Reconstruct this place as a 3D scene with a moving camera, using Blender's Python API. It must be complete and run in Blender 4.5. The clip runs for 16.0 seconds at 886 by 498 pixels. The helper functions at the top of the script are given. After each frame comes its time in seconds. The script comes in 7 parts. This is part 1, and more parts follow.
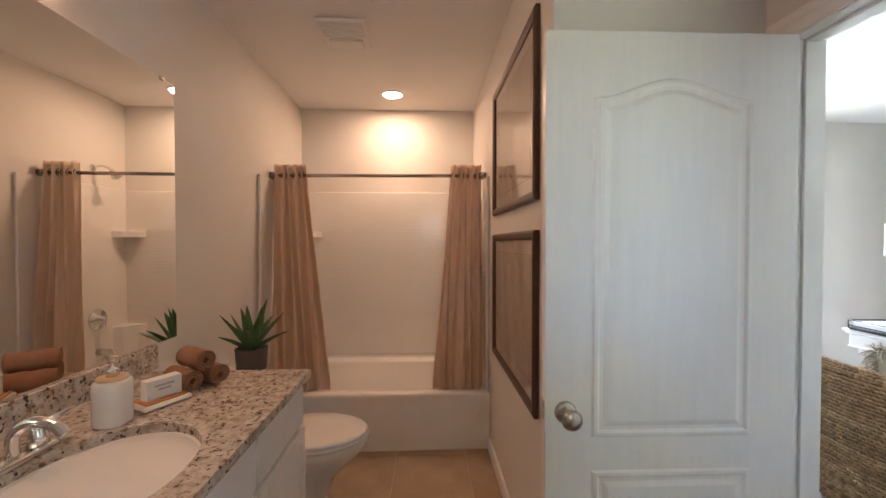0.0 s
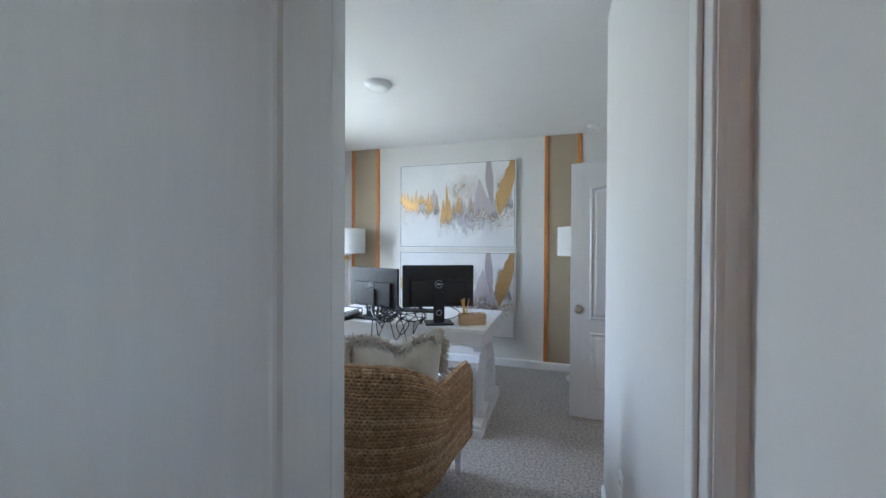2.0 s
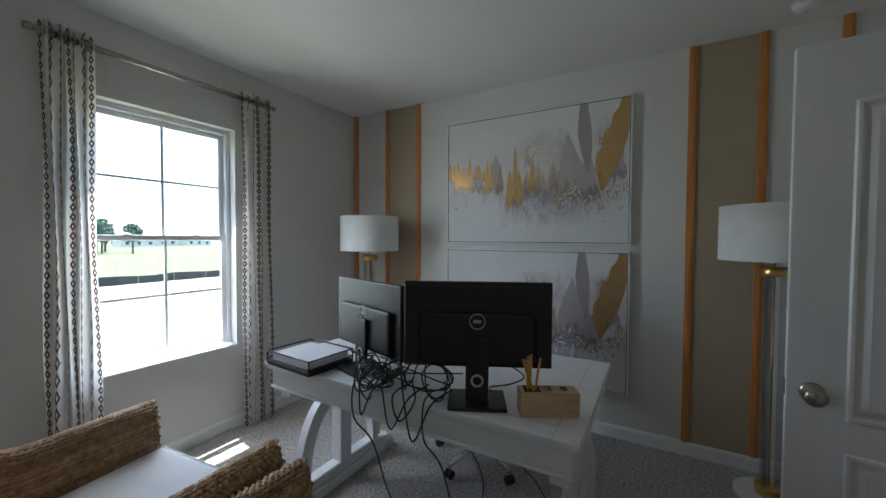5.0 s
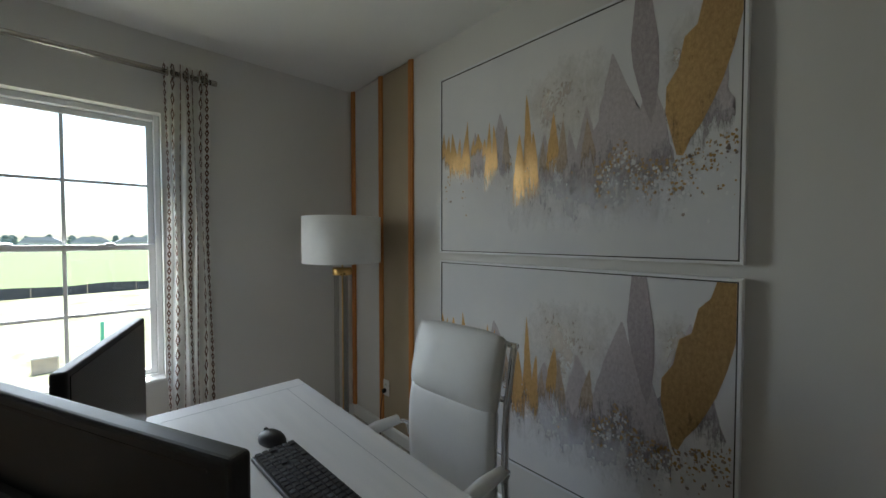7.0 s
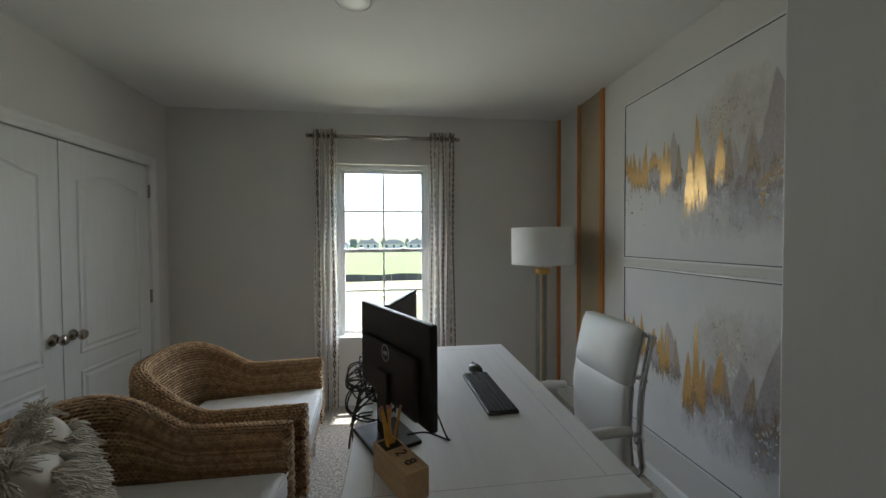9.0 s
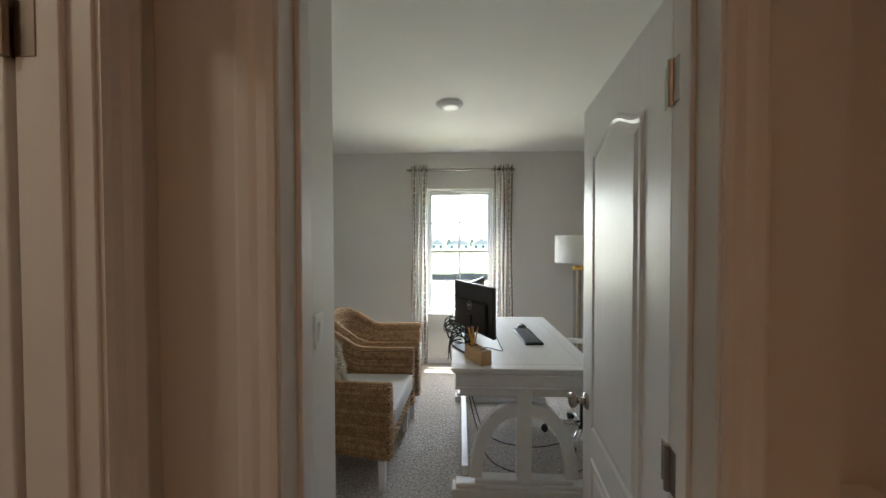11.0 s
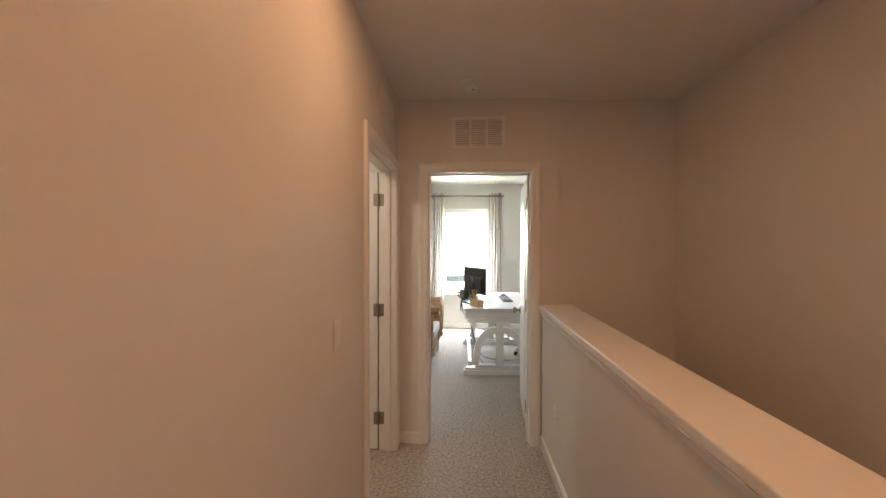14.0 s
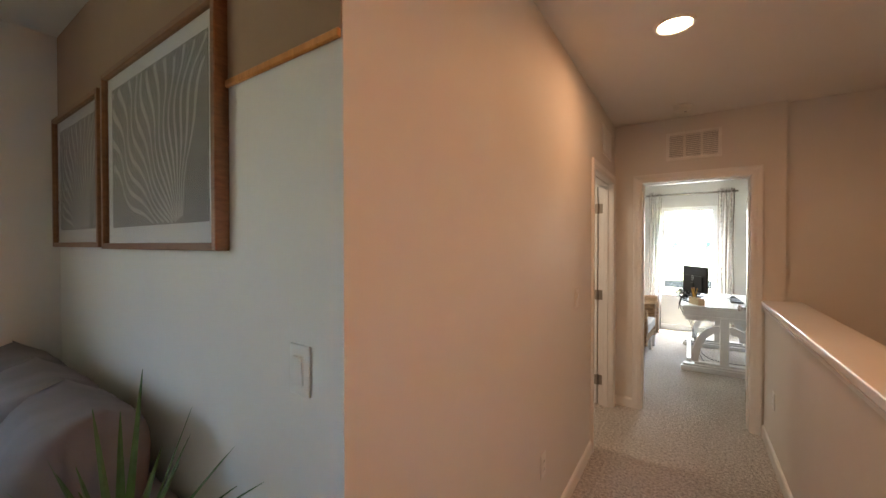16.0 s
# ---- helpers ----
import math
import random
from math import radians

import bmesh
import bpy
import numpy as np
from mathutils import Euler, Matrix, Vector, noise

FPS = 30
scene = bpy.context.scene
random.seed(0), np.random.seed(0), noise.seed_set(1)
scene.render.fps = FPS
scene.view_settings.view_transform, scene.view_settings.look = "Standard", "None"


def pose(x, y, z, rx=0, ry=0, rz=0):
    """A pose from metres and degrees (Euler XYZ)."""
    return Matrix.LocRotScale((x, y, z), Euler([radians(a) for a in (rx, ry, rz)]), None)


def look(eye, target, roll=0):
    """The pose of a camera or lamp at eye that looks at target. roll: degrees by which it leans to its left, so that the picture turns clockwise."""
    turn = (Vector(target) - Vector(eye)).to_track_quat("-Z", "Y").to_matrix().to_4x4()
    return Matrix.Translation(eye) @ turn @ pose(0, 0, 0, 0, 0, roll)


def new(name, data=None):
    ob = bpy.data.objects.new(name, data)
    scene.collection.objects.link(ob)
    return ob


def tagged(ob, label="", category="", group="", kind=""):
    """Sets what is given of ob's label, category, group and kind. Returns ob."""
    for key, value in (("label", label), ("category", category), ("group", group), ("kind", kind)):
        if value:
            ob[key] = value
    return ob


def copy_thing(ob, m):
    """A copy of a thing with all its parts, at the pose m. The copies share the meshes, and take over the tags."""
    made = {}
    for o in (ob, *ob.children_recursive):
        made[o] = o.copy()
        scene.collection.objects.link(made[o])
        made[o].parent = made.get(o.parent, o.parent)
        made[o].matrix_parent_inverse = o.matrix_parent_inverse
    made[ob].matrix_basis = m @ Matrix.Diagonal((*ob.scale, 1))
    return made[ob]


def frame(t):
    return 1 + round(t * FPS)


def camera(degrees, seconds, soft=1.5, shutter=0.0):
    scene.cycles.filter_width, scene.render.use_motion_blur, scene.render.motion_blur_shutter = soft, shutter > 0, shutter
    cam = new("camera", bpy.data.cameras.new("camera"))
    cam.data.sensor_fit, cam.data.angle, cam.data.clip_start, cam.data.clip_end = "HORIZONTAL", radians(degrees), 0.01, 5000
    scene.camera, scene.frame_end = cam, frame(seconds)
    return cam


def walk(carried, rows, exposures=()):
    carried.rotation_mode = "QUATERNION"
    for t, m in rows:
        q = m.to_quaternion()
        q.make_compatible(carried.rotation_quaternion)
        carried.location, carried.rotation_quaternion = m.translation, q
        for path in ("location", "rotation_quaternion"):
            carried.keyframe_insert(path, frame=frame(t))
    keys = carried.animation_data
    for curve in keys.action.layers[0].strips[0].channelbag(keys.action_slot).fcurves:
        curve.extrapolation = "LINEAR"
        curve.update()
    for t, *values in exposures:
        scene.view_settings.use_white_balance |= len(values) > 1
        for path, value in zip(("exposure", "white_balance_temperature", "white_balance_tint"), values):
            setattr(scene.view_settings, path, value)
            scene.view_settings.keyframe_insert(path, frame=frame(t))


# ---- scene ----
cam = camera(99.8, 16.0)
PATH = [
    (0, (-2.749, 0.376, 1.39), (-2.659, 2.374, 1.358), -0.0),
    (0.5, (-2.62, 0.496, 1.425), (-1.735, 2.289, 1.39), 0.2),
    (0.8, (-2.551, 0.597, 1.43), (-1.293, 2.153, 1.395), 0.5),
    (1, (-2.502, 0.692, 1.429), (-1.033, 2.049, 1.395), 0.7),
    (1.5, (-2.426, 0.9, 1.398), (-0.652, 1.823, 1.368), 0.6),
    (2, (-2.324, 1.001, 1.373), (-0.411, 1.582, 1.354), 0.3),
    (2.5, (-2.136, 1.048, 1.335), (-0.199, 1.546, 1.304), 0.4),
    (3, (-1.934, 1.11, 1.318), (0.001, 1.615, 1.294), 0.4),
    (3.5, (-1.722, 1.199, 1.322), (0.181, 1.814, 1.302), 0.5),
    (3.7, (-1.635, 1.219, 1.326), (0.246, 1.898, 1.303), 0.5),
    (5.8, (-0.335, 1.294, 1.42), (1.302, 2.442, 1.363), 0.2),
    (6, (-0.207, 1.284, 1.425), (1.401, 2.472, 1.372), 0.2),
    (6.5, (0.147, 1.27, 1.427), (1.65, 2.588, 1.362), 0.1),
    (7, (0.434, 1.231, 1.429), (1.801, 2.691, 1.372), -0.0),
    (7.5, (0.562, 1.111, 1.44), (1.799, 2.682, 1.394), 0.0),
    (8, (0.524, 0.945, 1.45), (1.515, 2.682, 1.411), 0.1),
    (8.5, (0.472, 0.763, 1.467), (1.099, 2.662, 1.426), -0.2),
    (9, (0.422, 0.545, 1.469), (0.677, 2.528, 1.423), -0.3),
    (9.5, (0.354, 0.3, 1.48), (0.38, 2.299, 1.429), -0.3),
    (9.9, (0.346, 0.093, 1.491), (0.29, 2.092, 1.445), -0.6),
    (10, (0.345, 0.036, 1.492), (0.277, 2.034, 1.443), -0.3),
    (10.2, (0.344, -0.089, 1.494), (0.262, 1.909, 1.442), -0.3),
    (12.3, (0.281, -1.589, 1.52), (0.183, 0.408, 1.501), 0.1),
    (12.5, (0.282, -1.716, 1.517), (0.186, 0.282, 1.494), 0.1),
    (13, (0.274, -2.105, 1.508), (0.184, -0.107, 1.488), 0.0),
    (13.5, (0.240, -2.478, 1.511), (0.147, -0.48, 1.487), 0.1),
    (14, (0.251, -2.806, 1.509), (0.151, -0.809, 1.484), 0.1),
    (14.5, (0.266, -3.1, 1.517), (0.169, -1.103, 1.493), 0.0),
    (15, (0.276, -3.392, 1.535), (0.116, -1.398, 1.507), 0.0),
    (15.5, (0.339, -3.603, 1.506), (-0.184, -1.673, 1.478), 0.1),
    (16, (0.366, -3.807, 1.497), (-0.741, -2.141, 1.473), 0.0),
]

# ---- exposure, world, sun ----
EXPOSURES = [
    (0.0, 5.5, 5700, 8), (1.0, 4.65, 5300, 8), (3.5, 4.25, 5200, 8), (6.0, 2.25, 6000, 5), (7.0, 2.6, 6100, 5), (8.0, 2.3, 6200, 5),
    (9.2, 2.75, 6250, 5), (10.2, 3.35, 6300, 5), (12.4, 4.35, 6600, 6), (14.0, 5.0, 6600, 6), (16.0, 5.05, 6600, 6),
]
walk(cam, [(t, look(eye, target, roll)) for t, eye, target, roll in PATH], EXPOSURES)

SUN_ELEV, SUN_AZ = radians(77), radians(8)
world = bpy.data.worlds.new("sky")
scene.world = world
world.use_nodes = True
sky = world.node_tree.nodes.new("ShaderNodeTexSky")
sky.sky_type, sky.sun_disc = "NISHITA", False
sky.sun_elevation, sky.sun_rotation = SUN_ELEV, SUN_AZ
sky.dust_density = 2.5
world.node_tree.links.new(sky.outputs[0], world.node_tree.nodes["Background"].inputs[0])
world.node_tree.nodes["Background"].inputs[1].default_value = 0.15


def lamp(name, kind, m, energy, color, **extra):
    data = bpy.data.lights.new(name, kind)
    data.energy, data.color = energy, color
    if "size" in extra:
        data.size = extra["size"]
    if "size_y" in extra:
        data.shape, data.size_y = "RECTANGLE", extra["size_y"]
    if extra.get("disk"):
        data.shape = "DISK"
    if "angle" in extra:
        data.angle = extra["angle"]
    if "spread" in extra:
        data.spread = extra["spread"]
    ob = new(name, data)
    ob.matrix_world = m
    return ob


sun_dir = Vector((math.sin(SUN_AZ) * math.cos(SUN_ELEV), math.cos(SUN_AZ) * math.cos(SUN_ELEV), math.sin(SUN_ELEV)))
lamp("sun", "SUN", look(sun_dir * 30, (0, 0, 0)), 2.1, (1, 0.95, 0.88), angle=radians(0.5))
WARM = (1.0, 0.50, 0.27)
HALL_WARM = (1.0, 0.36, 0.13)
lamp("bath_can_lamp", "AREA", look((-3.02, 3.43, 2.575), (-3.02, 3.43, 0)), 0.2, WARM, size=0.13, disk=True)
lamp("hall_can_lamp", "AREA", look((0.292, -1.611, 2.575), (0.292, -1.611, 0)), 0.135, HALL_WARM, size=0.13, disk=True)
# Unseen stairwell lamp, added to brighten the stair walls.
lamp("added_stair_lamp", "AREA", look((1.40, -3.2, 2.575), (1.40, -3.2, 0)), 0.36, HALL_WARM, size=0.13, disk=True)
# Unseen vanity lamp, added for the warm light on the shower curtains.
lamp("added_vanity_lamp", "AREA", look((-3.74, 1.25, 2.27), (-3.0, 1.6, 1.4)), 0.17, WARM, size=0.55, size_y=0.09)
# Fill with no fixture, added to brighten the room off the hall.
lamp("side_room_fill", "AREA", look((-0.95, -0.95, 2.55), (-0.95, -0.95, 0)), 0.3, (1.0, 0.80, 0.62), size=0.2, disk=True)
lamp("window_daylight", "AREA", look((0.32, 3.985, 1.38), (0.36, 1.9, 0.35)), 2.0, (1.0, 0.98, 0.93), size=0.76, size_y=1.45)


# ---- materials ----
def nodes_of(name):
    m = bpy.data.materials.new(name)
    m.use_nodes = True
    nt = m.node_tree
    return m, nt, nt.nodes["Principled BSDF"]


def noise_node(nt, scale, detail=4.0, rough=0.55, stretch=None, source="Object"):
    tc = nt.nodes.new("ShaderNodeTexCoord")
    n = nt.nodes.new("ShaderNodeTexNoise")
    n.inputs["Scale"].default_value, n.inputs["Detail"].default_value, n.inputs["Roughness"].default_value = scale, detail, rough
    if stretch:
        mp = nt.nodes.new("ShaderNodeMapping")
        mp.inputs["Scale"].default_value = stretch
        nt.links.new(tc.outputs[source], mp.inputs[0])
        nt.links.new(mp.outputs[0], n.inputs[0])
    else:
        nt.links.new(tc.outputs[source], n.inputs[0])
    return n


def ramp(nt, fac, stops):
    r = nt.nodes.new("ShaderNodeValToRGB")
    el = r.color_ramp.elements
    while len(el) < len(stops):
        el.new(0.5)
    for e, (p, c) in zip(el, stops):
        e.position, e.color = p, (*c, 1)
    nt.links.new(fac, r.inputs[0])
    return r.outputs[0]


def mix(nt, fac, a, b, mode="MIX"):
    n = nt.nodes.new("ShaderNodeMix")
    n.data_type, n.blend_type = "RGBA", mode
    for sock, v in ((n.inputs[0], fac), (n.inputs[6], a), (n.inputs[7], b)):
        if isinstance(v, (int, float)):
            sock.default_value = v
        elif isinstance(v, tuple):
            sock.default_value = (*v, 1)
        else:
            nt.links.new(v, sock)
    return n.outputs[2]


def math_node(nt, op, a, b=None):
    n = nt.nodes.new("ShaderNodeMath")
    n.operation = op
    for sock, v in zip(n.inputs, (a, b)):
        if v is None:
            continue
        if isinstance(v, (int, float)):
            sock.default_value = v
        else:
            nt.links.new(v, sock)
    return n.outputs[0]


def bump(nt, p, height, strength, dist=0.002):
    b = nt.nodes.new("ShaderNodeBump")
    b.inputs["Strength"].default_value, b.inputs["Distance"].default_value = strength, dist
    nt.links.new(height, b.inputs["Height"])
    nt.links.new(b.outputs[0], p.inputs["Normal"])


def surf(name, c1, c2, scale=8, rough=0.5, fine=120, strength=0.15, dist=0.002, metal=0.0, stretch=None, spread=0.12, vary=0.0):
    """Two colours by a broad noise, roughness by the same, relief by a fine noise."""
    m, nt, p = nodes_of(name)
    n = noise_node(nt, scale, 5, 0.6, stretch)
    col = ramp(nt, n.outputs[0], [(0.32, c1), (0.68, c2)])
    f = noise_node(nt, fine, 3, 0.6, stretch)
    col = mix(nt, spread, col, f.outputs[1], "SOFT_LIGHT")
    if vary:
        info = nt.nodes.new("ShaderNodeObjectInfo")
        col = mix(nt, vary, col, ramp(nt, info.outputs["Random"], [(0, (0.25, 0.25, 0.25)), (1, (0.75, 0.75, 0.75))]), "OVERLAY")
    nt.links.new(col, p.inputs["Base Color"])
    r = nt.nodes.new("ShaderNodeMapRange")
    r.inputs[3].default_value, r.inputs[4].default_value = max(rough - 0.06, 0.02), min(rough + 0.08, 1)
    nt.links.new(n.outputs[0], r.inputs[0])
    nt.links.new(r.outputs[0], p.inputs["Roughness"])
    p.inputs["Metallic"].default_value = metal
    bump(nt, p, f.outputs[0], strength, dist)
    return m


def metal(name, c, rough):
    return surf(name, c, tuple(min(v * 1.08, 1) for v in c), 14, rough, 220, 0.03, 0.0005, 1.0, spread=0.05)


M = {}
M["wall"] = surf("wall_paint", (0.70, 0.685, 0.655), (0.735, 0.72, 0.69), 1.5, 0.62, 95, 0.22, 0.0016, spread=0.04)
M["ceil"] = surf("ceiling_paint", (0.76, 0.75, 0.73), (0.80, 0.79, 0.77), 1.2, 0.8, 70, 0.35, 0.002, spread=0.04)
M["trim"] = surf("trim_paint", (0.78, 0.78, 0.77), (0.82, 0.82, 0.81), 5, 0.34, 160, 0.05, 0.0006, spread=0.03)
M["door"] = surf("door_paint", (0.76, 0.765, 0.765), (0.80, 0.805, 0.80), 6, 0.36, 130, 0.10, 0.0008, stretch=(6, 6, 0.5), spread=0.03)
M["tan"] = surf("tan_paint", (0.40, 0.325, 0.22), (0.45, 0.37, 0.255), 2, 0.62, 95, 0.2, 0.0015, spread=0.05)
M["orange_wood"] = surf("orange_stained_wood", (0.50, 0.19, 0.045), (0.66, 0.28, 0.075), 9, 0.42, 60, 0.2, 0.001, stretch=(9, 9, 0.6), spread=0.2)
M["nickel"] = metal("brushed_nickel", (0.44, 0.41, 0.37), 0.24)
M["hinge_metal"] = metal("satin_nickel_hinge", (0.34, 0.30, 0.26), 0.38)
M["chrome"] = metal("chrome", (0.75, 0.75, 0.75), 0.09)
M["brass"] = metal("brushed_brass", (0.72, 0.47, 0.16), 0.28)
M["black_plastic"] = surf("black_plastic", (0.010, 0.010, 0.011), (0.018, 0.018, 0.02), 8, 0.42, 300, 0.12, 0.0005, spread=0.1)
M["screen"] = surf("dark_screen", (0.006, 0.006, 0.007), (0.010, 0.010, 0.011), 3, 0.22, 200, 0.02, 0.0002, spread=0.02)
M["cable"] = surf("black_cable_rubber", (0.010, 0.010, 0.010), (0.02, 0.02, 0.02), 20, 0.5, 200, 0.05, 0.0005)
M["desk"] = surf("white_desk_paint", (0.74, 0.745, 0.75), (0.80, 0.80, 0.80), 3, 0.36, 45, 0.12, 0.001, stretch=(8, 0.8, 8), spread=0.06)
M["leather"] = surf("white_leather", (0.76, 0.76, 0.75), (0.82, 0.82, 0.81), 6, 0.42, 260, 0.25, 0.0008, spread=0.05)
M["cushion"] = surf("white_cushion_cloth", (0.72, 0.72, 0.72), (0.79, 0.79, 0.79), 5, 0.9, 420, 0.4, 0.0012, spread=0.12)
M["cream"] = surf("cream_linen", (0.56, 0.52, 0.45), (0.66, 0.62, 0.55), 7, 0.95, 500, 0.5, 0.0015, spread=0.2)
M["fringe"] = surf("cream_wool_fringe", (0.52, 0.47, 0.39), (0.68, 0.63, 0.55), 40, 0.95, 300, 0.4, 0.002, spread=0.25)
M["shade"] = surf("white_lamp_shade_linen", (0.78, 0.78, 0.76), (0.83, 0.83, 0.81), 10, 0.85, 500, 0.25, 0.0006, spread=0.08)
M["paper"] = surf("white_paper", (0.78, 0.79, 0.80), (0.83, 0.83, 0.84), 3, 0.8, 100, 0.04, 0.0004, spread=0.02)
M["block_wood"] = surf("pale_wood", (0.55, 0.37, 0.20), (0.68, 0.49, 0.29), 6, 0.5, 40, 0.15, 0.0008, stretch=(2, 10, 10), spread=0.2)
M["pencil"] = surf("yellow_pencil_paint", (0.72, 0.40, 0.06), (0.80, 0.47, 0.09), 20, 0.4, 200, 0.05, 0.0004)
M["eraser"] = surf("pink_eraser", (0.55, 0.27, 0.2), (0.62, 0.33, 0.26), 20, 0.8, 200, 0.1, 0.0004)
# Near-black for printed numerals, and for shade put into gaps and holes.
M["ink"] = surf("dark_ink_and_shade", (0.03, 0.028, 0.025), (0.06, 0.055, 0.05), 30, 0.6, 200, 0.05, 0.0003)
M["mark"] = surf("pale_grey_mark", (0.42, 0.43, 0.45), (0.5, 0.5, 0.52), 30, 0.4, 200, 0.05, 0.0003)
M["plate"] = surf("white_plastic", (0.76, 0.76, 0.74), (0.80, 0.80, 0.78), 10, 0.35, 200, 0.03, 0.0004, spread=0.03)
M["vinyl"] = surf("white_vinyl", (0.80, 0.81, 0.82), (0.85, 0.85, 0.86), 8, 0.32, 200, 0.03, 0.0004, spread=0.03)
M["ceramic"] = surf("white_ceramic", (0.80, 0.78, 0.75), (0.84, 0.82, 0.79), 4, 0.09, 60, 0.02, 0.0004, spread=0.02)
M["acrylic"] = surf("white_tub_acrylic", (0.78, 0.77, 0.75), (0.82, 0.81, 0.79), 3, 0.2, 60, 0.03, 0.0005, spread=0.02)
M["curtain_peach"] = surf("peach_curtain_cloth", (0.80, 0.68, 0.56), (0.85, 0.74, 0.63), 10, 0.85, 380, 0.4, 0.001, stretch=(1, 1, 0.15), spread=0.18)
_m = M["curtain_peach"]
_out, _p = _m.node_tree.nodes["Material Output"], _m.node_tree.nodes["Principled BSDF"]
_tl, _mx = _m.node_tree.nodes.new("ShaderNodeBsdfTranslucent"), _m.node_tree.nodes.new("ShaderNodeMixShader")
_tl.inputs[0].default_value, _mx.inputs[0].default_value = (0.80, 0.66, 0.53, 1), 0.45
_m.node_tree.links.new(_p.outputs[0], _mx.inputs[1])
_m.node_tree.links.new(_tl.outputs[0], _mx.inputs[2])
_m.node_tree.links.new(_mx.outputs[0], _out.inputs[0])
M["towel"] = surf("brown_terry_towel", (0.34, 0.17, 0.10), (0.44, 0.24, 0.15), 16, 1.0, 420, 0.9, 0.004, spread=0.3)
M["pot"] = surf("dark_grey_pot", (0.06, 0.055, 0.05), (0.09, 0.085, 0.08), 8, 0.7, 160, 0.2, 0.001)
M["leaf"] = surf("aloe_leaf", (0.035, 0.10, 0.03), (0.07, 0.17, 0.055), 18, 0.4, 150, 0.15, 0.001, spread=0.2)
M["frame_wood"] = surf("dark_walnut_frame", (0.045, 0.022, 0.014), (0.085, 0.042, 0.026), 9, 0.38, 70, 0.15, 0.001, stretch=(3, 3, 12), spread=0.2)
M["frame_mid"] = surf("walnut_frame", (0.17, 0.07, 0.03), (0.26, 0.115, 0.05), 9, 0.4, 70, 0.15, 0.001, stretch=(3, 3, 12), spread=0.2)
M["mat_board"] = surf("cream_mat_board", (0.62, 0.57, 0.50), (0.67, 0.62, 0.55), 5, 0.8, 200, 0.05, 0.0004)
M["print"] = surf("pale_print", (0.50, 0.44, 0.37), (0.62, 0.56, 0.48), 9, 0.8, 60, 0.05, 0.0004, spread=0.2)
M["pale_print_ink"] = surf("pale_print_ink", (0.50, 0.49, 0.48), (0.58, 0.57, 0.56), 6, 0.75, 90, 0.05, 0.0004)
M["brown_paint"] = surf("brown_paint", (0.29, 0.19, 0.125), (0.34, 0.225, 0.15), 2, 0.62, 95, 0.2, 0.0015, spread=0.05)
M["grey_print"] = surf("grey_print", (0.20, 0.195, 0.19), (0.30, 0.29, 0.285), 3, 0.7, 80, 0.1, 0.0006, spread=0.1)
M["sofa"] = surf("grey_velvet", (0.15, 0.14, 0.155), (0.20, 0.19, 0.205), 5, 0.75, 300, 0.3, 0.001, spread=0.15)
M["canvas"] = surf("white_canvas", (0.70, 0.70, 0.72), (0.78, 0.77, 0.76), 2.2, 0.7, 380, 0.25, 0.0006, spread=0.06)
M["rubber"] = surf("dark_rubber", (0.02, 0.02, 0.022), (0.035, 0.035, 0.04), 9, 0.6, 90, 0.1, 0.0006)


def carpet_mat():
    m, nt, p = nodes_of("beige_cut_pile_carpet")
    broad = noise_node(nt, 2.2, 4)
    tuft = noise_node(nt, 58, 4, 0.8)
    mid = noise_node(nt, 38, 3, 0.6)
    col = ramp(nt, tuft.outputs[0], [(0.38, (0.29, 0.26, 0.225)), (0.5, (0.55, 0.51, 0.465)), (0.62, (0.75, 0.72, 0.67))])
    col = mix(nt, 0.25, col, ramp(nt, mid.outputs[0], [(0.3, (0.3, 0.3, 0.3)), (0.7, (0.7, 0.7, 0.7))]), "OVERLAY")
    col = mix(nt, 0.3, col, ramp(nt, broad.outputs[0], [(0.3, (0.38, 0.38, 0.38)), (0.7, (0.6, 0.6, 0.6))]), "OVERLAY")
    nt.links.new(col, p.inputs["Base Color"])
    p.inputs["Roughness"].default_value = 1.0
    p.inputs["Sheen Weight"].default_value = 0.2
    h = math_node(nt, "ADD", tuft.outputs[0], math_node(nt, "MULTIPLY", mid.outputs[0], 0.8))
    bump(nt, p, h, 1.0, 0.02)
    return m


def wicker_mat():
    m, nt, p = nodes_of("seagrass_wicker")
    info = nt.nodes.new("ShaderNodeObjectInfo")
    isl = ramp(nt, info.outputs["Random"], [(0, (0.35, 0.21, 0.105)), (0.5, (0.47, 0.30, 0.16)), (1, (0.58, 0.40, 0.23))])
    n = noise_node(nt, 34, 4, 0.7)
    col = mix(nt, 0.75, isl, ramp(nt, n.outputs[0], [(0.3, (0.16, 0.16, 0.16)), (0.7, (0.82, 0.82, 0.8))]), "OVERLAY")
    nt.links.new(col, p.inputs["Base Color"])
    p.inputs["Roughness"].default_value = 0.62
    f = noise_node(nt, 260, 3, 0.7)
    bump(nt, p, f.outputs[0], 0.6, 0.002)
    return m


